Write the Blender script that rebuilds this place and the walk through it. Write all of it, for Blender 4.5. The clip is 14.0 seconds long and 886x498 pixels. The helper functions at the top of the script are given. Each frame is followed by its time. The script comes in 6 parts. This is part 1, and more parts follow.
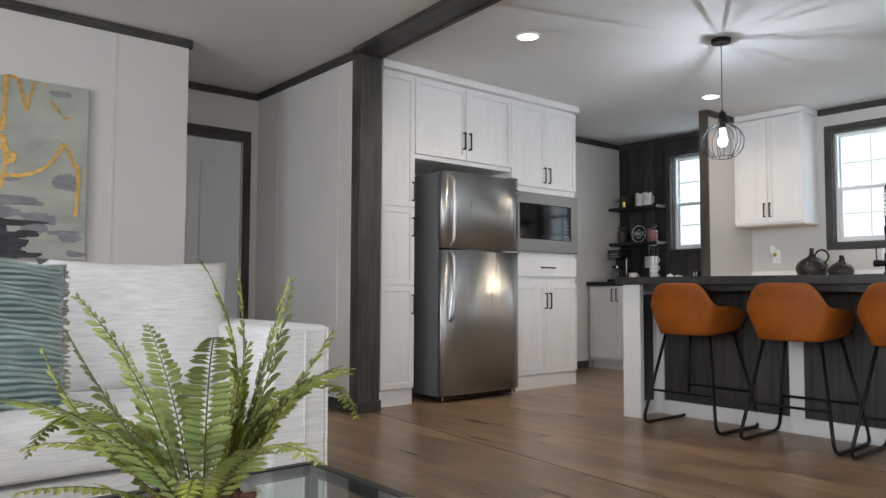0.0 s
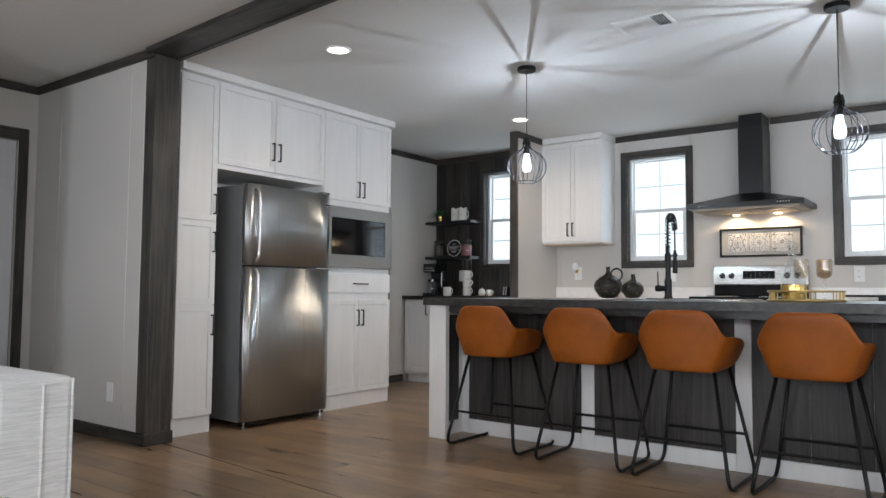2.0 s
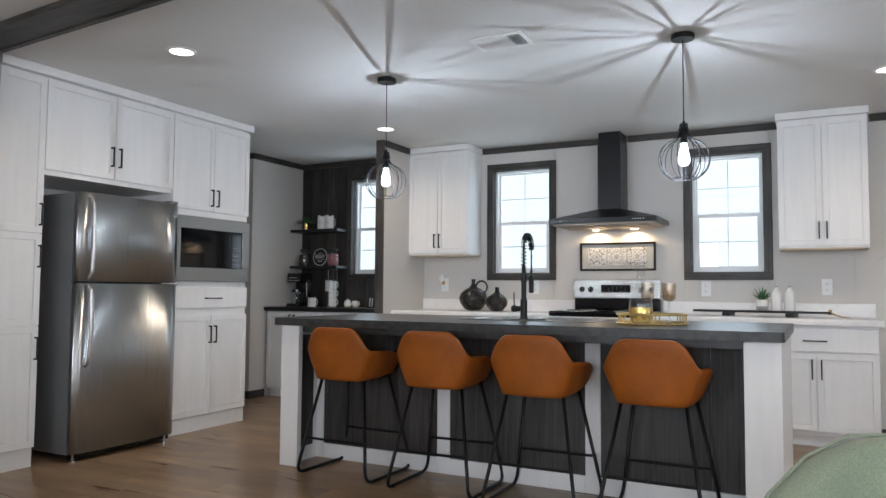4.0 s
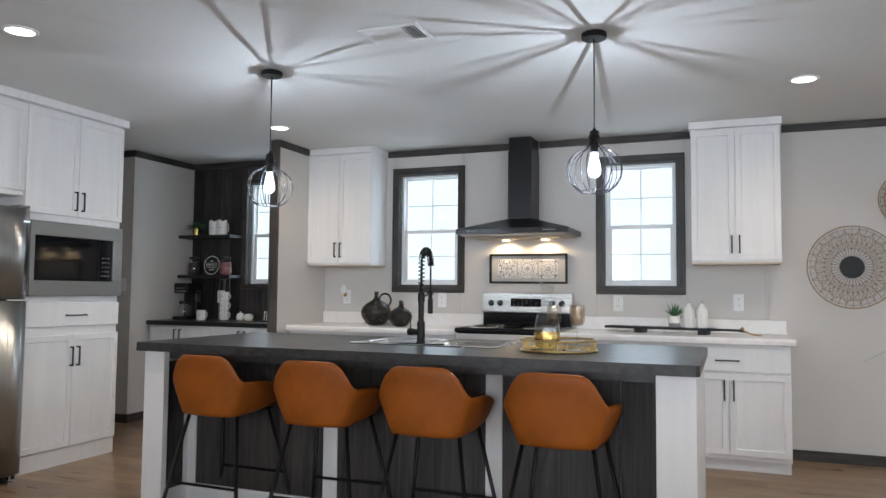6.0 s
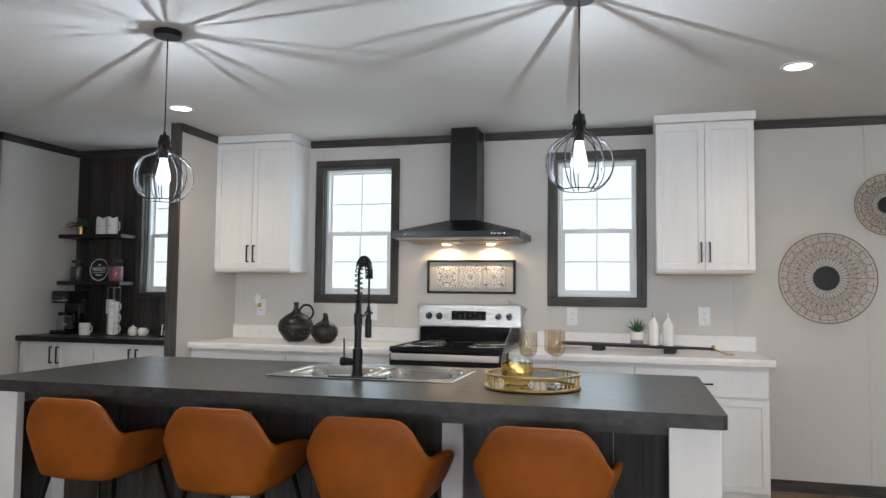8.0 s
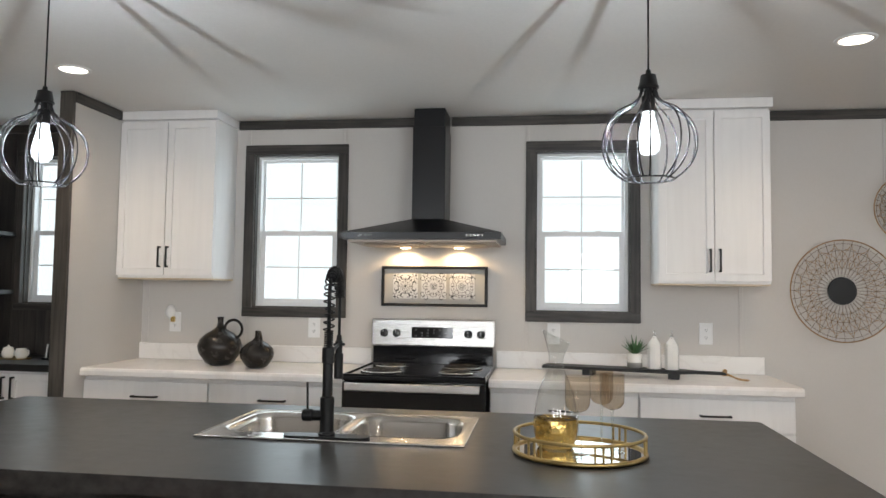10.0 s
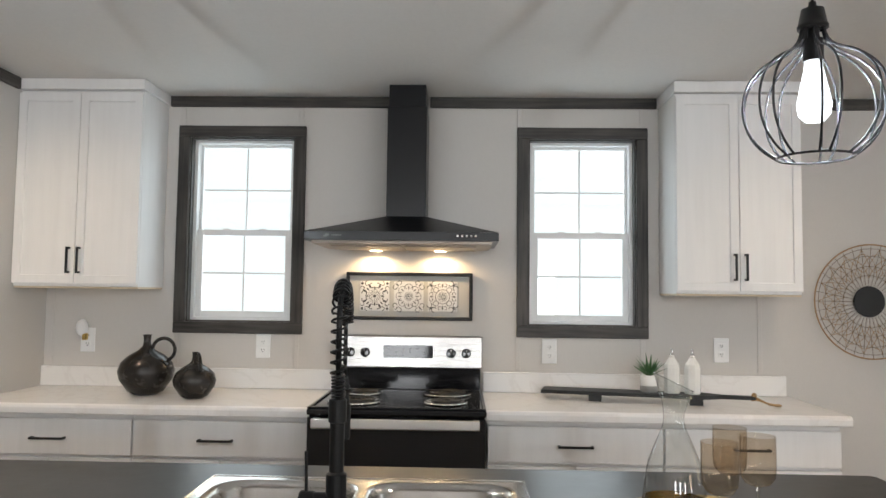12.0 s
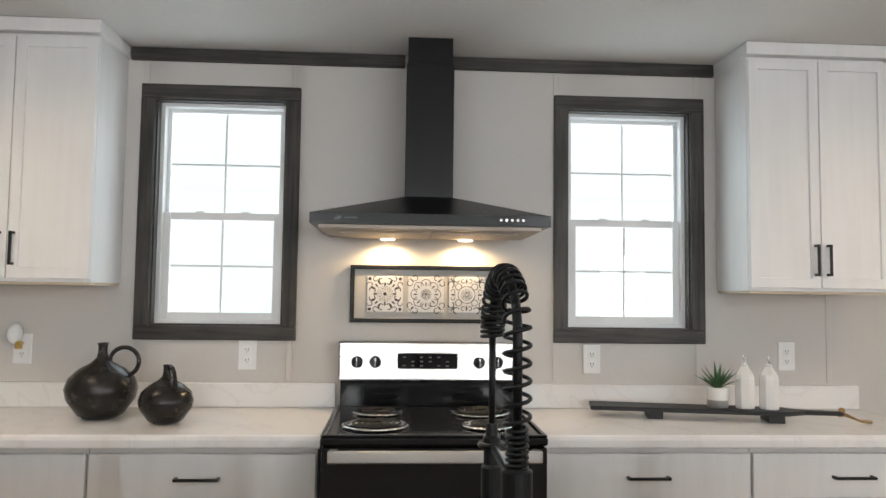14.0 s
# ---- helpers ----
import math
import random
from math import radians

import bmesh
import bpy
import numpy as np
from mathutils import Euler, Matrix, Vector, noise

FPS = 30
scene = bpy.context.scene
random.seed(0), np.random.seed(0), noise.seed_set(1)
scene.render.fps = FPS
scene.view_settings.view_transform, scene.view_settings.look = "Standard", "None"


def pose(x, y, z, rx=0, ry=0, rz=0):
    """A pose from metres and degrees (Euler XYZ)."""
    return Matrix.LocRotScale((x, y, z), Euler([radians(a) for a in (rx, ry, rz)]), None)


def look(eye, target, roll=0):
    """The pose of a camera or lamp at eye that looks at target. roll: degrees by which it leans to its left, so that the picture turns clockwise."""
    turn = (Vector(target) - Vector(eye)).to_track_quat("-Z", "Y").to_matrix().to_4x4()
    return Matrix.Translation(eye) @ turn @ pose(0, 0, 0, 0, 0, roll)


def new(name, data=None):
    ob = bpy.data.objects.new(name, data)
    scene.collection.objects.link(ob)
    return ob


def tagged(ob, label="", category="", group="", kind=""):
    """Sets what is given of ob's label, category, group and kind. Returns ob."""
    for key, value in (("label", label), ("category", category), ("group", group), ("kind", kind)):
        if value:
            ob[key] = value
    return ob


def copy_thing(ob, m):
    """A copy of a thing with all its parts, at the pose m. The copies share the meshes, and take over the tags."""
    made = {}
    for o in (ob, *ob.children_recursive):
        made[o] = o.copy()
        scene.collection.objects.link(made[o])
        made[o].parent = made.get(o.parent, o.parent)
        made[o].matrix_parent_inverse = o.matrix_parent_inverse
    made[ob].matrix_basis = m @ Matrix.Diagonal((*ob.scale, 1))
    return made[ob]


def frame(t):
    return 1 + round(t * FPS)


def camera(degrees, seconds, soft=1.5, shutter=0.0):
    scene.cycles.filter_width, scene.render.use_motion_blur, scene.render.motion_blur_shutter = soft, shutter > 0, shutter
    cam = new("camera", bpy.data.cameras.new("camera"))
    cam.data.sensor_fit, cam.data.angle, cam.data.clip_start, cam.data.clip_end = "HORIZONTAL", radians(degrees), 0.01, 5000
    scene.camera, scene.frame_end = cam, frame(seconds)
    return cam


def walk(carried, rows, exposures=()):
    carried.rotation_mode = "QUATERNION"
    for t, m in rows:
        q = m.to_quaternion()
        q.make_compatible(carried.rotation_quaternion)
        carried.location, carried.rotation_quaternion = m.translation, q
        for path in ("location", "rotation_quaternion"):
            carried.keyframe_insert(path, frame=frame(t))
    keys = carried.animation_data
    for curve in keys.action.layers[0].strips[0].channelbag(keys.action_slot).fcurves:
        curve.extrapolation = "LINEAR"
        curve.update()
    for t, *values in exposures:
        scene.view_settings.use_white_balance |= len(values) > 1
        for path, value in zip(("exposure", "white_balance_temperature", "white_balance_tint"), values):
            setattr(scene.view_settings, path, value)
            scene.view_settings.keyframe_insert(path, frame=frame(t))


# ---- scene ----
cam = camera(62.5, 14.0)
PATH = [
    (0, (-0.172, -0.131, 0.831), (1.112, 1.399, 0.941), 0.2),
    (0.5, (-0.127, -0.138, 0.874), (1.246, 1.312, 0.983), 0.3),
    (1, (-0.082, -0.122, 0.908), (1.377, 1.242, 1.019), 0.3),
    (1.5, (-0.028, -0.131, 0.932), (1.506, 1.148, 1.046), 0.3),
    (2, (0.018, -0.151, 0.953), (1.619, 1.042, 1.071), 0.4),
    (2.5, (0.067, -0.16, 0.981), (1.727, 0.949, 1.099), 0.3),
    (3, (0.122, -0.182, 1.012), (1.829, 0.853, 1.13), 0.4),
    (3.2, (0.134, -0.187, 1.026), (1.858, 0.82, 1.144), 0.4),
    (5.5, (0.587, -0.232, 1.184), (2.419, 0.563, 1.297), 0.5),
    (6, (0.709, -0.162, 1.202), (2.568, 0.566, 1.319), 0.5),
    (6.5, (0.849, -0.07, 1.238), (2.736, 0.586, 1.351), 0.5),
    (7, (1.011, 0.01, 1.251), (2.915, 0.611, 1.367), 0.6),
    (7.5, (1.196, 0.107, 1.277), (3.113, 0.663, 1.391), 0.6),
    (8, (1.379, 0.23, 1.292), (3.31, 0.738, 1.408), 0.6),
    (10.5, (2.329, 0.832, 1.381), (4.314, 1.043, 1.5), 0.7),
    (11, (2.496, 0.923, 1.388), (4.487, 1.075, 1.51), 0.6),
    (11.5, (2.658, 1.019, 1.402), (4.652, 1.122, 1.525), 0.6),
    (12, (2.808, 1.128, 1.415), (4.803, 1.182, 1.539), 0.7),
    (12.5, (2.962, 1.257, 1.437), (4.958, 1.255, 1.554), 0.6),
    (13, (3.118, 1.355, 1.423), (5.114, 1.309, 1.55), 0.7),
    (13.5, (3.273, 1.448, 1.43), (5.268, 1.363, 1.546), 0.6),
    (14, (3.453, 1.533, 1.405), (5.446, 1.413, 1.528), 0.7),
]
LOOKS = [(0, 0.12, 6200, 10), (1.5, 0.08, 6150, 10), (3, 0.0, 6000, 10), (5.5, -0.02, 6000, 10), (7.5, -0.05, 6150, 10), (10.5, -0.03, 6550, 10), (14, -0.05, 6600, 10)]
walk(cam, [(t, look(eye, target, roll)) for t, eye, target, roll in PATH], LOOKS)

# ---- world and lights ----
world = bpy.data.worlds.new("world")
scene.world = world
world.use_nodes = True
wn = world.node_tree.nodes
sky = wn.new("ShaderNodeTexSky")
sky.sky_type = "NISHITA"
sky.sun_disc = False
sky.sun_elevation, sky.sun_rotation = radians(40), radians(200)
wn["Background"].inputs[1].default_value = 0.12
world.node_tree.links.new(sky.outputs[0], wn["Background"].inputs[0])

CEIL = 2.475
WALLX = 6.695


def lamp(name, kind, m, energy, color, **more):
    data = bpy.data.lights.new(name, kind)
    data.energy, data.color = energy, color
    ob = new(name, data)
    ob.matrix_world = m
    return ob, data


sun, d = lamp("sun", "SUN", look((0, 0, 10), (-3, 6, 0)), 2.0, (1, 0.95, 0.88))
d.angle = radians(0.5)

PENDANTS = [(4.243, 2.303), (4.246, 0.438)]
PENDANT_W, CAN_W, HOOD_W, WINDOW_W, BACK_W = 19.0, 10.0, 9.5, 4.0, 61.0
# the fourth downlight is unseen, added to complete the layout of the other three
CANS = [(3.243, 3.088), (5.506, 3.10), (5.43, -0.59), (3.25, -0.6)]
for x, y in CANS:
    ob, d = lamp("downlight_lamp", "SPOT", pose(x, y, CEIL - 0.02), CAN_W * 4, (1.0, 0.80, 0.58))
    d.spot_size, d.spot_blend, d.shadow_soft_size = radians(165), 1.0, 0.06
for y in (1.582, 1.246):
    ob, d = lamp("hood_lamp", "SPOT", look((6.620, y, 1.634), (6.621, y, 1.0)), HOOD_W, (1.0, 0.70, 0.38))
    d.spot_size, d.spot_blend, d.shadow_soft_size = radians(165), 0.45, 0.02
for x, y in PENDANTS:
    ob, d = lamp("pendant_lamp", "POINT", pose(x, y, 1.787), PENDANT_W, (0.84, 0.92, 1.0))
    d.shadow_soft_size = 0.001
WINDOWS = [(2.324, "kitchen"), (0.495, "kitchen")]


def window_light(name, m, w, h, energy, color=(0.80, 0.91, 1.0)):
    ob, d = lamp(name, "AREA", m, energy, color)
    d.shape, d.size, d.size_y = "RECTANGLE", w, h
    return ob


for y in (2.324, 0.495, 3.96):
    window_light("window_light", look((6.87, y, 1.75), (0, y, 1.60)), 0.5, 0.95, WINDOW_W)
# unseen: fill lamps added in assumed living room windows, behind the walk
for y in (-2.6, -0.2, 2.2):
    window_light("assumed_window_fill", look((-3.15, y, 1.5), (3, y, 1.4)), 0.85, 1.3, BACK_W, (0.93, 0.96, 1.0))
window_light("assumed_window_fill", look((0.2, -3.95, 1.5), (0.2, 3, 1.4)), 1.2, 1.3, BACK_W * 0.85, (0.97, 0.97, 0.97))
window_light("assumed_window_fill", look((4.6, -3.95, 1.5), (4.6, 3, 1.4)), 1.2, 1.3, BACK_W * 0.22)


# ---- materials ----
def brushed(m, a, rot):
    b = m.node_tree.nodes["Principled BSDF"]
    b.inputs["Anisotropic"].default_value, b.inputs["Anisotropic Rotation"].default_value = a, rot


def mat(name, color, rough=0.5, metal=0.0, grain=0.0, gscale=(30, 30, 30), bump=0.0, bscale=None, stain=0.0, sscale=2.0,
        spec=0.5, coat=0.0, per=0.0, dark=None, detail=4, emit=None, strength=0, trans=0.0, alpha=1.0, sheen=0.0, ior=1.45, rvar=0.0):
    m = bpy.data.materials.new(name)
    m.use_nodes = True
    nt = m.node_tree
    N, L = nt.nodes, nt.links
    b = N["Principled BSDF"]
    b.inputs["Base Color"].default_value = (*color, 1)
    b.inputs["Roughness"].default_value = rough
    b.inputs["Metallic"].default_value = metal
    b.inputs["Specular IOR Level"].default_value = spec
    b.inputs["Coat Weight"].default_value = coat
    b.inputs["Transmission Weight"].default_value = trans
    b.inputs["Alpha"].default_value = alpha
    b.inputs["Sheen Weight"].default_value = sheen
    b.inputs["IOR"].default_value = ior
    if emit:
        b.inputs["Emission Color"].default_value = (*emit, 1)
        b.inputs["Emission Strength"].default_value = strength
    tc = N.new("ShaderNodeTexCoord")
    mp = N.new("ShaderNodeMapping")
    mp.inputs["Scale"].default_value = gscale
    L.new(tc.outputs["Object"], mp.inputs[0])
    if per:
        oi = N.new("ShaderNodeObjectInfo")
        cmb = N.new("ShaderNodeVectorMath")
        cmb.operation = "SCALE"
        cmb.inputs[0].default_value = (37.0, 53.0, 19.0)
        L.new(oi.outputs["Random"], cmb.inputs["Scale"])
        L.new(cmb.outputs[0], mp.inputs["Location"])
    n1 = N.new("ShaderNodeTexNoise")
    n1.inputs["Scale"].default_value = 1.0
    n1.inputs["Detail"].default_value = detail
    n1.inputs["Roughness"].default_value = 0.6
    L.new(mp.outputs[0], n1.inputs["Vector"])
    last = None
    if grain or stain or per:
        mix = N.new("ShaderNodeMix")
        mix.data_type = "RGBA"
        dk = dark or tuple(c * (1 - grain) for c in color)
        mix.inputs["A"].default_value = (*dk, 1)
        mix.inputs["B"].default_value = (*color, 1)
        rmp = N.new("ShaderNodeMapRange")
        rmp.inputs["From Min"].default_value, rmp.inputs["From Max"].default_value = 0.32, 0.62
        L.new(n1.outputs["Fac"], rmp.inputs[0])
        L.new(rmp.outputs[0], mix.inputs["Factor"])
        last = mix.outputs["Result"]
        if stain:
            n2 = N.new("ShaderNodeTexNoise")
            n2.inputs["Scale"].default_value = sscale
            n2.inputs["Detail"].default_value = 3
            L.new(tc.outputs["Object"], n2.inputs["Vector"])
            r2 = N.new("ShaderNodeMapRange")
            r2.inputs["From Min"].default_value, r2.inputs["From Max"].default_value = 0.35, 0.7
            r2.inputs["To Min"].default_value, r2.inputs["To Max"].default_value = 1 - stain, 1.0
            L.new(n2.outputs["Fac"], r2.inputs[0])
            vm = N.new("ShaderNodeVectorMath")
            vm.operation = "SCALE"
            L.new(last, vm.inputs[0])
            L.new(r2.outputs[0], vm.inputs["Scale"])
            last = vm.outputs[0]
        if per:
            vm = N.new("ShaderNodeVectorMath")
            vm.operation = "SCALE"
            r3 = N.new("ShaderNodeMapRange")
            r3.inputs["To Min"].default_value, r3.inputs["To Max"].default_value = 1 - per, 1 + per
            L.new(oi.outputs["Random"], r3.inputs[0])
            L.new(last, vm.inputs[0])
            L.new(r3.outputs[0], vm.inputs["Scale"])
            last = vm.outputs[0]
        L.new(last, b.inputs["Base Color"])
    if rvar:
        r4 = N.new("ShaderNodeMapRange")
        r4.inputs["To Min"].default_value, r4.inputs["To Max"].default_value = rough - rvar, rough + rvar
        L.new(n1.outputs["Fac"], r4.inputs[0])
        L.new(r4.outputs[0], b.inputs["Roughness"])
    if bump:
        bp = N.new("ShaderNodeBump")
        bp.inputs["Strength"].default_value = min(1.0, bump)
        bp.inputs["Distance"].default_value = 0.002
        src = n1
        if bscale:
            mp2 = N.new("ShaderNodeMapping")
            mp2.inputs["Scale"].default_value = bscale
            L.new(tc.outputs["Object"], mp2.inputs[0])
            src = N.new("ShaderNodeTexNoise")
            src.inputs["Scale"].default_value = 1.0
            src.inputs["Detail"].default_value = 3
            L.new(mp2.outputs[0], src.inputs["Vector"])
        L.new(src.outputs["Fac"], bp.inputs["Height"])
        L.new(bp.outputs[0], b.inputs["Normal"])
    return m


M_WALL = mat("wall_panel_vinyl", (0.60, 0.575, 0.545), 0.6, grain=0.02, gscale=(90, 90, 60), bump=0.25, bscale=(220, 220, 220), stain=0.05, sscale=0.8, spec=0.3)
M_CEIL = mat("ceiling_paint", (0.74, 0.73, 0.71), 0.85, grain=0.03, gscale=(60, 60, 60), bump=0.35, bscale=(160, 160, 160), stain=0.03, sscale=0.7, spec=0.2)
TR_A = dict(color=(0.075, 0.066, 0.058), rough=0.5, grain=0.6, bump=0.4, stain=0.4, sscale=5, dark=(0.024, 0.022, 0.020))
M_TRIM = mat("stained_trim_wood", gscale=(70, 3, 70), **TR_A)
M_TRIMX = mat("stained_trim_wood_across", gscale=(3, 70, 70), **TR_A)
M_TRIMZ = mat("stained_trim_wood_upright", gscale=(70, 70, 3), **TR_A)
M_TRIMV = mat("stained_post_wood", (0.088, 0.078, 0.066), 0.5, grain=0.6, gscale=(55, 55, 2.5), bump=0.35, stain=0.35, sscale=3, dark=(0.032, 0.028, 0.024))
M_CAB = mat("white_woodgrain_laminate", (0.80, 0.79, 0.78), 0.42, grain=0.045, gscale=(22, 22, 1.8), bump=0.12, stain=0.03, sscale=3, per=0.012, spec=0.4)
M_CABIN = mat("cabinet_carcass_birch", (0.70, 0.58, 0.42), 0.5, grain=0.15, gscale=(30, 4, 30))
M_HANDLE = mat("black_handle_metal", (0.012, 0.012, 0.012), 0.38, metal=0.3, spec=0.5)
M_BLACK = mat("black_enamel", (0.006, 0.006, 0.007), 0.10, rvar=0.03, spec=0.5)
M_HOOD = mat("black_hood_steel", (0.008, 0.008, 0.009), 0.3, rvar=0.05, spec=0.4)
M_MATTE = mat("matt_black_metal", (0.006, 0.006, 0.006), 0.38, spec=0.3)
M_CAGE = mat("gloss_black_wire", (0.03, 0.03, 0.032), 0.25, metal=0.5)
M_STEELP = mat("steel_panel", (0.46, 0.45, 0.43), 0.27, metal=1.0, grain=0.05, gscale=(400, 3, 400), rvar=0.05)
M_STEELM = mat("microwave_trim_steel", (0.30, 0.29, 0.28), 0.36, metal=1.0, grain=0.05, gscale=(400, 3, 400), rvar=0.05)
M_STEEL = mat("brushed_stainless", (0.45, 0.455, 0.45), 0.29, metal=1.0, grain=0.05, gscale=(400, 400, 2), bump=0.04, rvar=0.05)
brushed(M_STEEL, 0.90, 0.25)
M_STEELH = mat("brushed_stainless_wide", (0.56, 0.54, 0.52), 0.36, metal=1.0, grain=0.05, gscale=(400, 3, 400), rvar=0.05)
M_SINK = mat("sink_stainless", (0.56, 0.54, 0.51), 0.20, metal=1.0, rvar=0.04, grain=0.04, gscale=(20, 20, 20))
M_CHROME = mat("chrome", (0.8, 0.8, 0.8), 0.08, metal=1.0)
M_FRSIDE = mat("grey_fridge_side", (0.16, 0.16, 0.16), 0.42, grain=0.05, gscale=(200, 200, 200), bump=0.15, spec=0.45)
M_LEATHER = mat("cognac_leather", (0.32, 0.087, 0.008), 0.46, grain=0.22, gscale=(9, 9, 9), bump=0.22, bscale=(260, 260, 260), stain=0.14, sscale=6, spec=0.32)
M_SLAB = mat("charcoal_laminate", (0.054, 0.052, 0.050), 0.36, grain=0.6, gscale=(22, 16, 22), bump=0.15, stain=0.35, sscale=2.5, rvar=0.09, spec=0.5)
M_PLAS = mat("white_plastic", (0.80, 0.80, 0.79), 0.4, spec=0.4, grain=0.02)
M_VINYL = mat("window_vinyl", (0.78, 0.79, 0.79), 0.38, grain=0.02)
M_CERAM = mat("white_ceramic", (0.78, 0.77, 0.74), 0.22, grain=0.03, gscale=(15, 15, 15))
M_VASE = mat("dark_bronze_glaze", (0.030, 0.026, 0.023), 0.26, grain=0.5, gscale=(14, 14, 14), bump=0.15, rvar=0.09, metal=0.3)
M_GOLD = mat("brushed_gold", (0.72, 0.50, 0.17), 0.24, metal=1.0, rvar=0.06)
M_GOLDM = mat("aged_brass", (0.52, 0.38, 0.16), 0.33, metal=1.0, rvar=0.08, grain=0.2, gscale=(30, 30, 30))
M_MIRROR = mat("mirror", (0.9, 0.9, 0.9), 0.02, metal=1.0)
M_BOARD = mat("black_stained_board", (0.012, 0.012, 0.012), 0.5, grain=0.5, gscale=(30, 3, 30), bump=0.3)
M_ROPE = mat("jute_rope", (0.42, 0.26, 0.12), 0.8, grain=0.4, gscale=(80, 80, 80), bump=0.5)
M_NOOKTOP = mat("black_laminate", (0.014, 0.014, 0.014), 0.4, grain=0.3, gscale=(12, 12, 12))
M_RATTAN = mat("rattan", (0.36, 0.21, 0.09), 0.6, grain=0.3, gscale=(40, 40, 40))
M_WIRE = mat("bronze_wire", (0.12, 0.08, 0.045), 0.5, metal=0.5)
M_PLANTG = mat("succulent_leaf", (0.065, 0.16, 0.06), 0.45, grain=0.35, gscale=(40, 40, 40))
M_FERN = mat("fern_leaf", (0.29, 0.315, 0.05), 0.42, grain=0.5, gscale=(14, 14, 14), dark=(0.16, 0.20, 0.04))
M_FERN2 = mat("fern_leaf_yellow", (0.40, 0.41, 0.11), 0.42, grain=0.45, gscale=(14, 14, 14), dark=(0.17, 0.22, 0.05))
M_FERN3 = mat("fern_leaf_blue", (0.26, 0.31, 0.10), 0.42, grain=0.45, gscale=(14, 14, 14), dark=(0.13, 0.18, 0.06))
M_STEM = mat("fern_stem", (0.10, 0.095, 0.03), 0.6)
M_SOFA = mat("white_slub_upholstery", (0.72, 0.71, 0.69), 0.85, grain=0.22, gscale=(14, 14, 230), bump=0.5, bscale=(60, 60, 420), stain=0.04, sscale=4, spec=0.15, sheen=0.2)
M_GCHAIR = mat("sage_upholstery", (0.33, 0.38, 0.27), 0.85, grain=0.3, gscale=(260, 260, 260), bump=0.5, stain=0.08, sscale=6, spec=0.15, sheen=0.2)
M_SATIN = mat("sage_satin", (0.10, 0.17, 0.165), 0.3, grain=0.3, gscale=(5, 5, 60), metal=0.2, sheen=0.3, bump=0.3)
# the same satin made paler: light on the pleat ridges is in the colour
M_PLEAT_LIT = mat("sage_satin_lit_pleat", (0.36, 0.47, 0.45), 0.20, grain=0.35, gscale=(9, 9, 30), metal=0.35, sheen=0.2)
M_FUR = mat("beige_fringe", (0.45, 0.40, 0.33), 0.9, grain=0.4, gscale=(120, 120, 120), bump=0.8)
M_POTCRK = mat("potting_bark", (0.13, 0.06, 0.03), 0.9, grain=0.6, gscale=(60, 60, 60), bump=1.0)
M_GREYGLZ = mat("grey_glaze", (0.32, 0.32, 0.31), 0.35, grain=0.1)
M_RED = mat("red_packets", (0.20, 0.02, 0.035), 0.4, grain=0.5, gscale=(60, 60, 60), dark=(0.30, 0.13, 0.13))
M_BEANS = mat("coffee_beans", (0.03, 0.018, 0.012), 0.45, grain=0.6, gscale=(120, 120, 120), bump=1.0)
M_INK = mat("tile_ink", (0.035, 0.035, 0.038), 0.5)
M_TILEW = mat("tile_white", (0.62, 0.62, 0.615), 0.35, grain=0.05)
M_MATBRD = mat("mat_board", (0.45, 0.44, 0.41), 0.8)
# near-black colour standing for the shade inside outlet slots and the vent
M_HOLESHADE = mat("hole_shade", (0.05, 0.05, 0.05), 0.6)
M_DISPLAY = mat("display_glass", (0.006, 0.006, 0.007), 0.06, spec=0.35)
M_GREYMARK = mat("printed_marks", (0.16, 0.16, 0.16), 0.5)
M_UNDER = mat("hood_underside_steel", (0.36, 0.31, 0.26), 0.5, metal=0.5, rvar=0.05)
M_LEVER = mat("burner_coil", (0.03, 0.028, 0.027), 0.5, metal=0.5)
M_CARPET = mat("interior_door_paint", (0.66, 0.67, 0.69), 0.5, grain=0.04, gscale=(40, 40, 3), bump=0.2)


def glass(name, color, rough=0.0, lo=0.045, hi=0.55):
    m = bpy.data.materials.new(name)
    m.use_nodes = True
    nt = m.node_tree
    N, L = nt.nodes, nt.links
    N.clear()
    out = N.new("ShaderNodeOutputMaterial")
    tr = N.new("ShaderNodeBsdfTransparent")
    tr.inputs[0].default_value = (*color, 1)
    gl = N.new("ShaderNodeBsdfGlossy")
    gl.inputs["Roughness"].default_value = rough
    lw = N.new("ShaderNodeLayerWeight")
    pw_ = N.new("ShaderNodeMath")
    pw_.operation = "POWER"
    L.new(lw.outputs["Facing"], pw_.inputs[0])
    pw_.inputs[1].default_value = 3.5
    fr = N.new("ShaderNodeMapRange")
    fr.inputs["To Min"].default_value, fr.inputs["To Max"].default_value = lo, hi
    L.new(pw_.outputs[0], fr.inputs[0])
    mx = N.new("ShaderNodeMixShader")
    L.new(fr.outputs[0], mx.inputs[0])
    L.new(tr.outputs[0], mx.inputs[1])
    L.new(gl.outputs[0], mx.inputs[2])
    L.new(mx.outputs[0], out.inputs[0])
    return m


M_GLASS = glass("clear_glass", (0.955, 0.97, 0.965), 0.0, 0.10, 0.9)
M_SMOKE = glass("smoked_amber_glass", (0.83, 0.76, 0.67), 0.0, 0.07, 0.8)
M_TABLEG = glass("table_glass", (0.80, 0.87, 0.85))
M_OVENG = glass("pane_glass", (0.96, 0.98, 0.98))


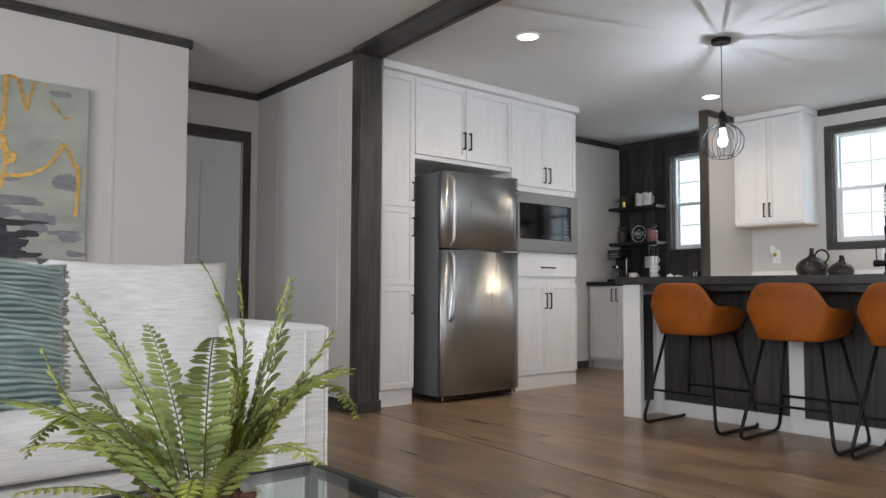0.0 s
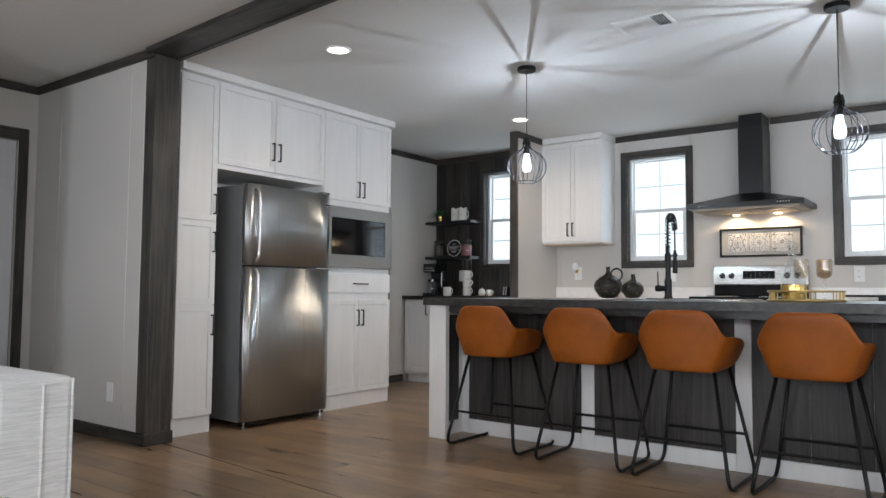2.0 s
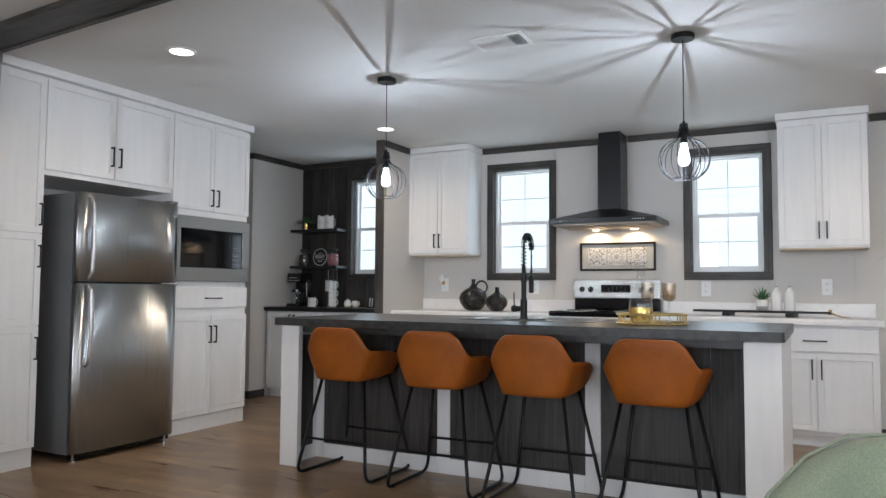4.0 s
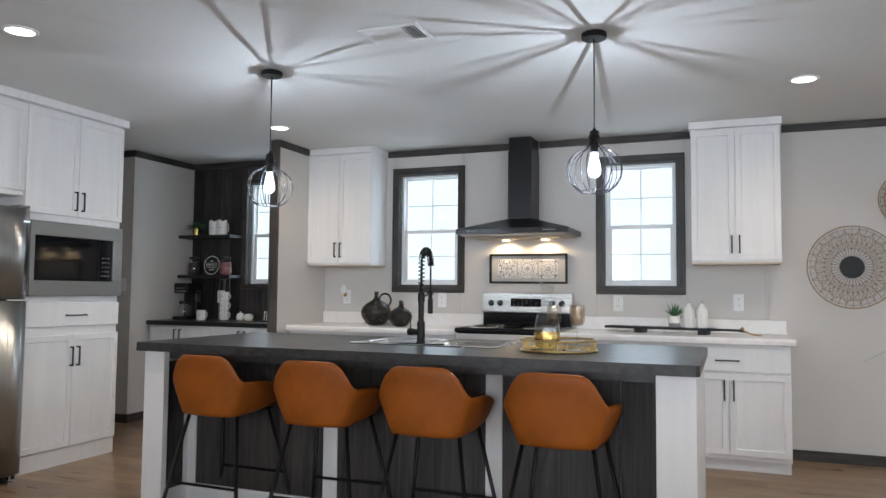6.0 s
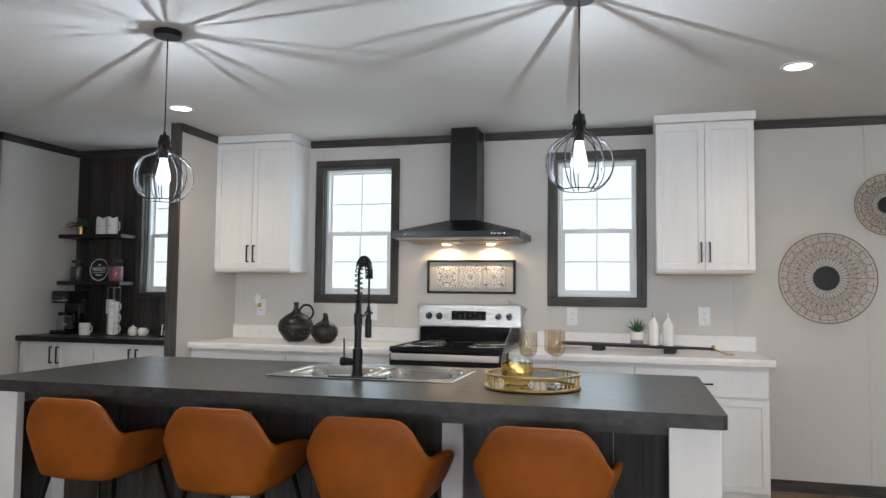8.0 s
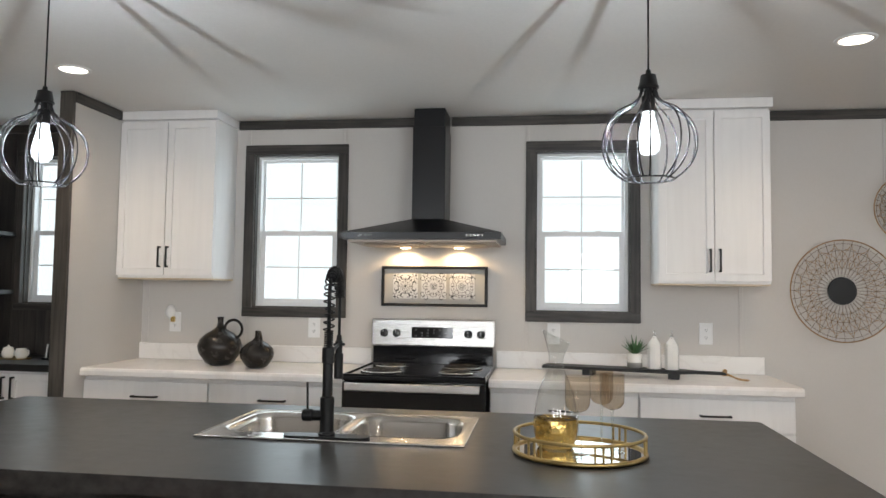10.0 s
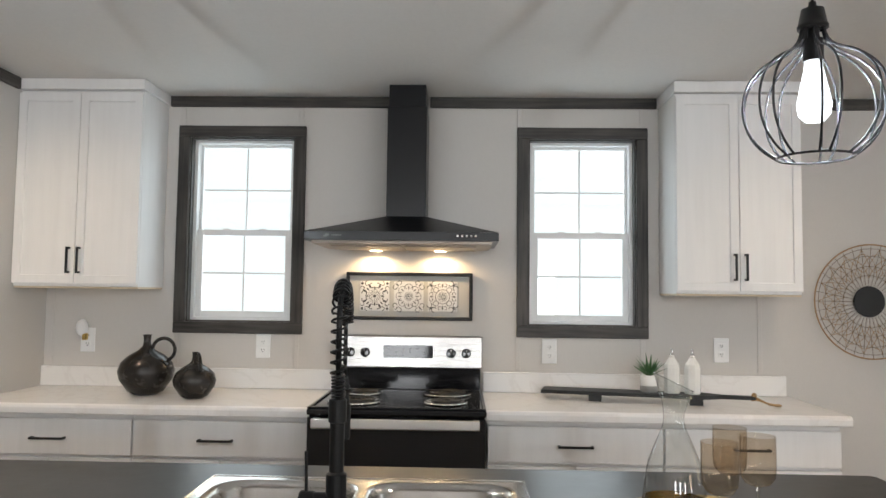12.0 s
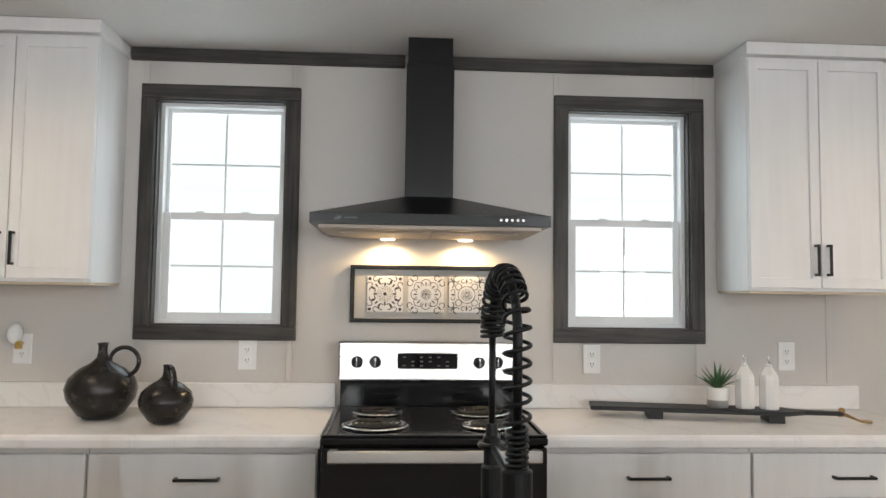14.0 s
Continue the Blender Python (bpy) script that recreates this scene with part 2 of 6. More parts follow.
def glow(name, color, strength, clear=False):
    m = bpy.data.materials.new(name)
    m.use_nodes = True
    N, L = m.node_tree.nodes, m.node_tree.links
    N.clear()
    out = N.new("ShaderNodeOutputMaterial")
    e = N.new("ShaderNodeEmission")
    e.inputs[0].default_value, e.inputs[1].default_value = (*color, 1), strength
    if clear:
        t = N.new("ShaderNodeBsdfTransparent")
        a = N.new("ShaderNodeAddShader")
        L.new(t.outputs[0], a.inputs[0])
        L.new(e.outputs[0], a.inputs[1])
        L.new(a.outputs[0], out.inputs[0])
    else:
        L.new(e.outputs[0], out.inputs[0])
    return m


M_BULB = glow("lit_bulb_glass", (0.86, 0.94, 1.0), 1.7, True)
M_FILA = glow("lit_filament", (0.84, 0.92, 1.0), 60.0)
M_CANG = glow("lit_downlight_lens", (1.0, 0.90, 0.74), 7.0)
M_HOODG = glow("lit_hood_lens", (1.0, 0.75, 0.45), 14.0)
M_SKYG = glow("overcast_sky", (0.93, 0.985, 1.0), 1.28)


def marble_material():
    m = mat("white_marble_laminate", (0.78, 0.765, 0.75), 0.25, grain=0.03, gscale=(6, 6, 6), spec=0.5)
    nt = m.node_tree
    N, L = nt.nodes, nt.links
    b = N["Principled BSDF"]
    tc = N.new("ShaderNodeTexCoord")
    n = N.new("ShaderNodeTexNoise")
    n.inputs["Scale"].default_value, n.inputs["Detail"].default_value = 1.6, 5
    n.inputs["Distortion"].default_value = 1.2
    L.new(tc.outputs["Object"], n.inputs["Vector"])
    cr = N.new("ShaderNodeValToRGB")
    cr.color_ramp.elements[0].position, cr.color_ramp.elements[0].color = 0.480, (0.78, 0.765, 0.75, 1)
    cr.color_ramp.elements[1].position, cr.color_ramp.elements[1].color = 0.520, (0.78, 0.765, 0.75, 1)
    e = cr.color_ramp.elements.new(0.50)
    e.color = (0.735, 0.715, 0.698, 1)
    L.new(n.outputs["Fac"], cr.inputs[0])
    L.new(cr.outputs[0], b.inputs["Base Color"])
    return m


M_MARBLE = marble_material()


def floor_material():
    m = mat("oak_plank", (0.38, 0.255, 0.148), 0.30, grain=0.4, gscale=(11, 1.3, 10), bump=0.10, stain=0.30, sscale=2.2, per=0.20,
            dark=(0.205, 0.133, 0.082), rvar=0.08, spec=0.45)
    return m


M_FLOOR = floor_material()
M_FLOORBASE = mat("floor_underlay", (0.06, 0.045, 0.03), 0.7, grain=0.2)
M_SHIP = mat("black_stained_plank", (0.070, 0.060, 0.053), 0.5, grain=0.6, gscale=(40, 40, 2.2), bump=0.4, stain=0.4, sscale=2.5, per=0.45, dark=(0.022, 0.020, 0.019))
M_PANEL = mat("charcoal_woodgrain_panel", (0.075, 0.066, 0.060), 0.5, grain=0.65, gscale=(45, 45, 2.0), bump=0.2, stain=0.3, sscale=3, per=0.1, dark=(0.026, 0.024, 0.024))


# ---- mesh helpers ----
def box(bm, x0, x1, y0, y1, z0, z1, bev=0.0, seg=1):
    vs = [bm.verts.new((x, y, z)) for x in (x0, x1) for y in (y0, y1) for z in (z0, z1)]
    q = [(0, 1, 3, 2), (4, 6, 7, 5), (0, 4, 5, 1), (2, 3, 7, 6), (0, 2, 6, 4), (1, 5, 7, 3)]
    fs = [bm.faces.new([vs[i] for i in f]) for f in q]
    if bev:
        es = list({e for f in fs for e in f.edges})
        bmesh.ops.bevel(bm, geom=es, offset=bev, segments=seg, affect="EDGES", profile=0.5)
    return vs


def B(*a, bev=0.0, seg=1):
    bm = bmesh.new()
    box(bm, *a, bev=bev, seg=seg)
    return bm


BASE = {}


def part(name, bm, material, parent=None, label="", smooth=False):
    me = bpy.data.meshes.new(name)
    bmesh.ops.recalc_face_normals(bm, faces=bm.faces)
    if smooth:
        for f in bm.faces:
            f.smooth = True
    bm.to_mesh(me)
    bm.free()
    base = BASE.get(parent.name, Vector((0, 0, 0))) if parent else Vector((0, 0, 0))
    me.transform(Matrix.Translation(-base))
    me.materials.append(material)
    ob = new(name, me)
    if parent:
        ob.parent = parent
    if label:
        ob["label"] = label
    BASE[ob.name] = base
    return ob


def thing(name, label, category, group="", at=(0, 0, 0), kind=""):
    ob = new(name)
    ob.location = at
    BASE[ob.name] = Vector(at)
    return tagged(ob, label, category, group, kind)


def lathe(bm, prof, seg=24, cx=0.0, cy=0.0, z0=0.0, close=False):
    rings = []
    for r, z in prof:
        if r < 1e-5:
            rings.append([bm.verts.new((cx, cy, z0 + z))])
        else:
            rings.append([bm.verts.new((cx + r * math.cos(2 * math.pi * i / seg), cy + r * math.sin(2 * math.pi * i / seg), z0 + z)) for i in range(seg)])
    pairs = list(zip(rings, rings[1:]))
    if close:
        pairs.append((rings[-1], rings[0]))
    for a, b in pairs:
        for i in range(seg):
            j = (i + 1) % seg
            if len(a) == 1 and len(b) == 1:
                continue
            if len(a) == 1:
                bm.faces.new((a[0], b[j], b[i]))
            elif len(b) == 1:
                bm.faces.new((a[i], a[j], b[0]))
            else:
                bm.faces.new((a[i], a[j], b[j], b[i]))
    return bm


def LA(prof, seg=24, **k):
    return lathe(bmesh.new(), prof, seg, **k)


def tube(bm, pts, r, seg=8, closed=False, caps=True):
    pts = [Vector(p) for p in pts]
    n = len(pts)
    rings = []
    prev = None
    for i, p in enumerate(pts):
        if closed:
            d = pts[(i + 1) % n] - pts[i - 1]
        else:
            d = pts[min(i + 1, n - 1)] - pts[max(i - 1, 0)]
        d.normalize()
        if prev is None:
            ref = Vector((0, 0, 1)) if abs(d.z) < 0.9 else Vector((1, 0, 0))
            u = d.cross(ref).normalized()
        else:
            u = (prev - d * prev.dot(d)).normalized()
        prev = u
        v = d.cross(u)
        rr = r[i] if isinstance(r, (list, tuple)) else r
        rings.append([bm.verts.new(p + (u * math.cos(2 * math.pi * k / seg) + v * math.sin(2 * math.pi * k / seg)) * rr) for k in range(seg)])
    m = n if closed else n - 1
    for i in range(m):
        a, b = rings[i], rings[(i + 1) % n]
        for k in range(seg):
            bm.faces.new((a[k], a[(k + 1) % seg], b[(k + 1) % seg], b[k]))
    if not closed and caps:
        bm.faces.new(rings[0][::-1])
        bm.faces.new(rings[-1])
    return bm


def T(pts, r, seg=8, closed=False):
    return tube(bmesh.new(), pts, r, seg, closed)


def rounded(pts, rad, n=5):
    out = [Vector(pts[0])]
    for a, b, c in zip(pts, pts[1:], pts[2:]):
        a, b, c = Vector(a), Vector(b), Vector(c)
        p, q = b + (a - b).normalized() * rad, b + (c - b).normalized() * rad
        for i in range(n + 1):
            t = i / n
            out.append((1 - t) ** 2 * p + 2 * t * (1 - t) * b + t * t * q)
    out.append(Vector(pts[-1]))
    return out


def cyl(x, y, z0, z1, r, seg=20, bev=0.0):
    if bev:
        return LA([(0, 0), (r - bev, 0), (r, bev), (r, z1 - z0 - bev), (r - bev, z1 - z0), (0, z1 - z0)], seg, cx=x, cy=y, z0=z0)
    return LA([(0, 0), (r, 0), (r, z1 - z0), (0, z1 - z0)], seg, cx=x, cy=y, z0=z0)


def turned(bm, m):
    bmesh.ops.transform(bm, matrix=m, verts=bm.verts)
    return bm


def prism(bm, outline, z0, z1):
    """outline: (x, y) anticlockwise, extruded from z0 to z1."""
    a = [bm.verts.new((x, y, z0)) for x, y in outline]
    b = [bm.verts.new((x, y, z1)) for x, y in outline]
    n = len(a)
    for i in range(n):
        bm.faces.new((a[i], a[(i + 1) % n], b[(i + 1) % n], b[i]))
    bm.faces.new(a[::-1])
    bm.faces.new(b)
    return bm


# ---- the large structure ----
def wall(name, x0, x1, y0, y1, holes=(), z0=0.0, z1=CEIL, material=None):
    """A wall with rectangular openings: holes are (a0, a1, z0, z1) along its longer side."""
    bm = bmesh.new()
    along_y = (y1 - y0) > (x1 - x0)
    cuts = sorted(holes)
    lo, hi = (y0, y1) if along_y else (x0, x1)

    def seg(a, b, c, d):
        if b - a < 1e-4 or d - c < 1e-4:
            return
        if along_y:
            box(bm, x0, x1, a, b, c, d)
        else:
            box(bm, a, b, y0, y1, c, d)
    at = lo
    for a0, a1, c0, c1 in cuts:
        seg(at, a0, z0, z1)
        seg(a0, a1, z0, c0)
        seg(a0, a1, c1, z1)
        at = a1
    seg(at, hi, z0, z1)
    return tagged(part(name, bm, material or M_WALL), kind="structure")


WIN_Y = [2.324, 0.495, 3.96]
east = wall("wall_east", WALLX, WALLX + 0.13, -4.0, 5.0, [(y - 0.286, y + 0.286, 1.254, 2.252) for y in WIN_Y])
north = wall("wall_north", -3.2, 1.594, 4.6, 4.7)
wall_hall = wall("wall_hall", 1.494, 1.594, 4.7, 5.56)
wall_door = wall("wall_door", 1.494, 2.555, 5.56, 5.68, [(1.62, 2.42, 0.0, 2.05)])
wall_mid = wall("wall_middle", 2.555, 2.65, 4.02, 5.72)
wall_back = wall("wall_behind_cabinets", 2.65, 4.95, 4.72, 4.82)
wall_pass = wall("wall_passage", 4.85, 4.95, 4.82, 6.1)
wall_pend = wall("wall_passage_end", 4.95, 5.87, 6.0, 6.1)
wall_nook = wall("wall_nook", 5.87, WALLX, 4.906, 5.006)
wall_nook2 = wall("wall_nook_return", 5.87, 5.97, 5.006, 6.1)
wall_stub = wall("wall_stub", 5.90, WALLX, 3.368, 3.428)
# unseen walls that close the room, with assumed openings for the fill lamps
wall_west = wall("wall_west", -3.3, -3.2, -4.1, 4.7, [(y - 0.42, y + 0.42, 0.85, 2.15) for y in (-2.6, -0.2, 2.2)])
wall_south = wall("wall_south", -3.3, WALLX + 0.13, -4.1, -4.0, [(-0.4, 0.8, 0.85, 2.15), (4.0, 5.2, 0.85, 2.15)])
ceiling = tagged(part("ceiling", B(-3.3, 6.83, -4.1, 6.1, CEIL, CEIL + 0.1), M_CEIL), kind="structure")
floor = tagged(part("floor", B(-3.3, 6.83, -4.1, 6.1, -0.12, -0.006), M_FLOORBASE), kind="structure")
beam = part("ceiling_beam", turned(B(-0.222, -0.012, -7.93, 0.06, 2.440, CEIL - 0.001, bev=0.002), pose(2.724, 3.96, 0, 0, 0, -4.2)), M_TRIM)
tagged(beam, kind="structure")
beam_lip = tagged(part("ceiling_beam_trim", turned(B(-0.034, 0.0, -7.93, 0.06, 2.433, CEIL - 0.004, bev=0.003), pose(2.724, 3.96, 0, 0, 0, -4.2)), M_TRIM), kind="structure")
post = tagged(part("square_post", B(2.552, 2.727, 3.995, 4.10, 0.0, 2.438, bev=0.003), M_TRIMV), kind="structure")
tagged(part("post_base", B(2.540, 2.737, 3.983, 4.11, 0.0, 0.075, bev=0.003), M_TRIM), kind="structure")


def strip(name, x0, x1, y0, y1, z0, z1, material=None):
    long = max((x1 - x0, 0), (y1 - y0, 1), (z1 - z0, 2))[1]
    return tagged(part(name, B(x0, x1, y0, y1, z0, z1, bev=0.002), material or (M_TRIMX, M_TRIM, M_TRIMZ)[long]), kind="structure")


C0, C1 = 2.417, CEIL - 0.002
X = WALLX
for y0, y1 in ((-3.99, -0.545), (0.10, 1.31), (1.52, 2.72)):
    strip("crown_trim", X - 0.02, X + 0.001, y0, y1, C0, C1)
strip("crown_trim", X - 0.045, X + 0.001, 3.428, 4.905, C0, C1)
strip("crown_trim", 5.868, X - 0.045, 4.886, 4.907, C0, C1)
strip("crown_trim", 5.85, 5.869, 4.886, 5.99, C0, C1)
strip("crown_trim", 5.902, 6.352, 3.347, 3.369, C0, C1)
strip("crown_trim", -3.19, 1.614, 4.58, 4.601, C0, C1)
strip("crown_trim", 1.595, 2.533, 5.54, 5.561, C0, C1)
strip("crown_trim", 2.533, 2.556, 4.0, 5.561, C0, C1)
strip("crown_trim", 1.594, 1.614, 4.602, 5.54, C0, C1)
strip("stub_end_board", 5.878, 5.902, 3.354, 3.436, 0.0, CEIL - 0.002, M_TRIMV)
strip("baseboard", X - 0.014, X + 0.001, -3.99, -0.56, 0.0, 0.075)
strip("baseboard", 2.541, 2.556, 4.0, 5.56, 0.0, 0.075)
strip("baseboard", -3.19, 1.594, 4.586, 4.601, 0.0, 0.075)
strip("baseboard", 5.856, 5.871, 4.892, 5.99, 0.0, 0.075)
strip("baseboard", 5.871, 6.09, 4.892, 4.907, 0.0, 0.075)
for y, z0, z1 in ((2.652, 1.02, C0), (2.007, 1.02, C0), (0.831, 1.02, C0), (0.177, 1.02, C0), (-0.43, 1.02, 1.43), (-1.247, 0.075, C0), (-2.45, 0.075, C0), (3.33, 1.02, 1.43)):
    strip("wall_batten", X - 0.004, X + 0.001, y - 0.012, y + 0.012, z0, z1, M_WALL)
for y in (4.12, 4.28, 5.2):
    strip("wall_batten", 2.551, 2.556, y - 0.012, y + 0.012, 0.075, C0, M_WALL)
for x in (1.133, -0.08, -1.3):
    strip("wall_batten", x - 0.012, x + 0.012, 4.596, 4.601, 0.075, C0, M_WALL)

# interior door in the far hall
strip("door_trim", 2.425, 2.49, 5.542, 5.561, 0.0, 2.14)
strip("door_trim", 1.596, 1.62, 5.542, 5.561, 0.0, 2.05)
strip("door_trim", 1.596, 2.425, 5.542, 5.561, 2.05, 2.14)
bm = B(1.625, 2.415, 5.58, 5.62, 0.01, 2.045)
for x0, x1 in ((1.73, 1.97), (2.07, 2.31)):
    for z0, z1 in ((0.2, 0.86), (1.0, 1.86)):
        for k, d in ((0, 0.006), (0.03, 0.0)):
            box(bm, x0 + k, x1 - k, 5.58 - 0.003 - d, 5.581, z0 + k, z1 - k, bev=0.003)
door1 = tagged(part("door_1", bm, M_CARPET), kind="structure")
part("door_knob", turned(LA([(0, 0), (0.012, 0), (0.012, 0.03), (0.028, 0.045), (0.026, 0.065), (0, 0.072)], 16), pose(1.69, 5.58, 0.96, 90, 0, 0)), M_HANDLE, door1)


# ---- windows ----
def make_window(n, yc):
    w = thing("window_%d" % n, kind="structure", label="", category="", at=(X, yc, 1.19))
    lo, hi, z0, z1 = yc - 0.346, yc + 0.346, 1.194, 2.312
    tw = 0.061
    x0, x1 = X - 0.019, X + 0.002
    if n == 3:
        x0, tw, lo, hi = X - 0.034, 0.045, yc - 0.33, yc + 0.33
        z0, z1 = 1.210, 2.296
    for a, b, c, d in ((lo, lo + tw, z0 + tw, z1 - tw), (hi - tw, hi, z0 + tw, z1 - tw), (lo, hi, z0, z0 + tw), (lo, hi, z1 - tw, z1)):
        part("window_trim", B(x0, x1, a, b, c, d, bev=0.003), M_TRIM if b - a > d - c else M_TRIMZ, w)
    ya, yb, za, zb = yc - 0.285, yc + 0.285, 1.255, 2.251
    bm = bmesh.new()
    t = 0.008
    for a, b, c, d in ((ya, ya + t, za, zb), (yb - t, yb, za, zb), (ya + t, yb - t, za, za + t), (ya + t, yb - t, zb - t, zb)):
        box(bm, X + 0.002, X + 0.062, a, b, c, d)
    part("window_jamb", bm, M_TRIM, w)
    ya, yb, za, zb = ya + 0.006, yb - 0.006, za + 0.004, zb - 0.004
    fw = 0.020
    bm = bmesh.new()
    for a, b, c, d in ((ya, ya + fw, za, zb), (yb - fw, yb, za, zb), (ya + fw, yb - fw, za, za + fw), (ya + fw, yb - fw, zb - fw, zb)):
        box(bm, X + 0.045, X + 0.125, a, b, c, d, bev=0.002)
    part("window_frame", bm, M_VINYL, w)

    def sash(name, a, b, c, d, xx, sw):
        bm = bmesh.new()
        for p, q, r, s in ((a, a + sw, c, d), (b - sw, b, c, d), (a + sw, b - sw, c, c + sw), (a + sw, b - sw, d - sw, d)):
            box(bm, xx, xx + 0.024, p, q, r, s, bev=0.002)
        s = part(name, bm, M_VINYL, w)
        a, b, c, d = a + sw, b - sw, c + sw, d - sw
        g = 0.0045
        bm = bmesh.new()
        box(bm, xx + 0.008, xx + 0.016, (a + b) / 2 - g, (a + b) / 2 + g, c, d)
        box(bm, xx + 0.009, xx + 0.0155, a, b, (c + d) / 2 - g, (c + d) / 2 + g)
        part("window_grille", bm, M_VINYL, s)
        p = part("pane", B(xx + 0.017, xx + 0.020, a - 0.004, b + 0.004, c - 0.004, d + 0.004), M_OVENG, s)
        p.visible_shadow = False
    sash("upper_sash", ya + fw, yb - fw, 1.725, zb - fw, X + 0.092, 0.016)
    sash("lower_sash", ya + fw, yb - fw, za + fw, 1.755, X + 0.066, 0.032)
    for k in (-0.1, 0.1):
        part("sash_lock", B(X + 0.062, X + 0.09, yc + k - 0.018, yc + k + 0.018, 1.755, 1.762, bev=0.002), M_PLAS, w)
    return w


for i, yc in enumerate(WIN_Y):
    make_window(i + 1, yc)
backdrop = tagged(part("backdrop", B(7.45, 7.46, -6.0, 8.0, -1.0, 5.0), M_SKYG), kind="structure")
# glowing sheets added outside the assumed west and south windows
for nm, a in (("backdrop", (-3.9, -3.89, -5.0, 6.0, -1.0, 4.0)), ("backdrop", (-4.0, 8.0, -4.7, -4.69, -1.0, 4.0))):
    tagged(part(nm, B(*a), M_SKYG), kind="structure")


# ---- cabinets ----
def fb(bm, face, o, u0, u1, d0, d1, z0, z1, bev=0.0):
    """A box on a front: u along it, d outwards from the plane o. Face S looks to -y, face W to -x."""
    if face == "S":
        box(bm, u0, u1, o - d1, o - d0, z0, z1, bev=bev)
    elif face == "W":
        box(bm, o - d1, o - d0, u0, u1, z0, z1, bev=bev)
    return bm


def bar_handle(face, o, u, z, length, flat, parent):
    bm = bmesh.new()
    h = length / 2
    if flat:
        fb(bm, face, o, u - h, u + h, 0.022, 0.032, z - 0.005, z + 0.005, 0.0015)
        for s in (-1, 1):
            fb(bm, face, o, u + s * (h - 0.005) - 0.005, u + s * (h - 0.005) + 0.005, 0, 0.023, z - 0.005, z + 0.005)
    else:
        fb(bm, face, o, u - 0.005, u + 0.005, 0.022, 0.032, z - h, z + h, 0.0015)
        for s in (-1, 1):
            c = z + s * (h - 0.005)
            fb(bm, face, o, u - 0.005, u + 0.005, 0, 0.023, c - 0.005, c + 0.005)
    return part("handle", bm, M_HANDLE, parent, "slim square black bar handle")


def front(kind, face, o, u0, u1, z0, z1, parent, handle=None):
    g = 0.0018
    u0, u1, z0, z1 = u0 + g, u1 - g, z0 + g, z1 - g
    bm = bmesh.new()
    if kind == "drawer":
        fb(bm, face, o, u0, u1, 0, 0.02, z0, z1, 0.0025)
        ob = part("drawer_front", bm, M_CAB, parent)
    else:
        fb(bm, face, o, u0, u1, 0, 0.02, z0, z1)
        out = Vector((0, -1, 0)) if face == "S" else Vector((-1, 0, 0))
        bm.normal_update()
        bmesh.ops.recalc_face_normals(bm, faces=bm.faces)
        f = max(bm.faces, key=lambda g: g.normal.dot(out))
        bmesh.ops.inset_region(bm, faces=[f], thickness=0.0015, depth=0.0)
        bmesh.ops.inset_region(bm, faces=[f], thickness=0.0555, depth=0.0)
        bmesh.ops.inset_region(bm, faces=[f], thickness=0.0035, depth=-0.008)
        edge = [v for v in bm.verts if abs(v.co.dot(out) - (f.calc_center_median().dot(out) + 0.008)) < 1e-4]
        lim = (u0 + 1e-5, u1 - 1e-5)
        for v in edge:
            u = v.co.x if face == "S" else v.co.y
            if u < lim[0] or u > lim[1] or v.co.z < z0 + 1e-5 or v.co.z > z1 - 1e-5:
                v.co -= out * 0.0012
        ob = part("door", bm, M_CAB, parent)
    if handle:
        bar_handle(face, o - 0.02, *handle, parent=ob)
    return ob


def cabinet(name, label, face, o, u0, u1, z0, z1, depth, fronts, kick=0.0, kickin=0.0, crown=0.0, group=""):
    mid = (u0 + u1) / 2
    at = (mid, o + depth, 0 if kick else z0) if face == "S" else (o + depth, mid, 0 if kick else z0)
    c = thing(name, label, "cabinet", group, at=at)
    bm = bmesh.new()
    fb(bm, face, o, u0, u1, -depth, -0.0015, z0, z1, 0.001)
    part("carcass", bm, M_CAB, c)
    if kick:
        bm = bmesh.new()
        fb(bm, face, o, u0 + 0.004, u1 - 0.004, -depth, -kickin, 0, z0 - 0.001)
        part("toe_kick", bm, M_CAB, c)
    if crown:
        bm = bmesh.new()
        fb(bm, face, o, u0 - 0.012, u1 + 0.012, -depth, 0.034, crown, CEIL - 0.002, 0.002)
        part("crown_moulding", bm, M_CAB, c)
    for f in fronts:
        front(f[0], face, o, *f[1:5], c, f[5] if len(f) > 5 else None)
    return c


S0 = 4.112   # carcass front of the tall wall of cabinets
CT = 2.418
tl = cabinet("tall_pantry_cabinet", "narrow white woodgrain pantry cabinet with three shaker doors beside the fridge", "S", S0, 2.80, 3.10, 0.113, CT, 0.60,
             [("door", 2.80, 3.10, 0.118, 0.857, (3.078, 0.72, 0.14, False)), ("door", 2.80, 3.10, 0.857, 1.427, (3.078, 1.285, 0.14, False)),
              ("door", 2.80, 3.10, 1.427, 2.405, (3.078, 1.545, 0.14, False))], kick=1, kickin=0.0, group="tall kitchen cabinets")
of = cabinet("fridge_top_cabinet", "white two-door shaker cabinet bridging above the fridge", "S", S0, 3.103, 4.112, 1.80, CT, 0.60,
             [("door", 3.103, 3.607, 1.832, 2.405, (3.577, 1.985, 0.135, False)), ("door", 3.607, 4.112, 1.832, 2.405, (3.637, 1.985, 0.135, False))], group="tall kitchen cabinets")
tr = thing("tall_oven_cabinet", "tall white shaker cabinet with microwave niche and one drawer", "cabinet", "tall kitchen cabinets", at=(4.53, 4.5, 0))
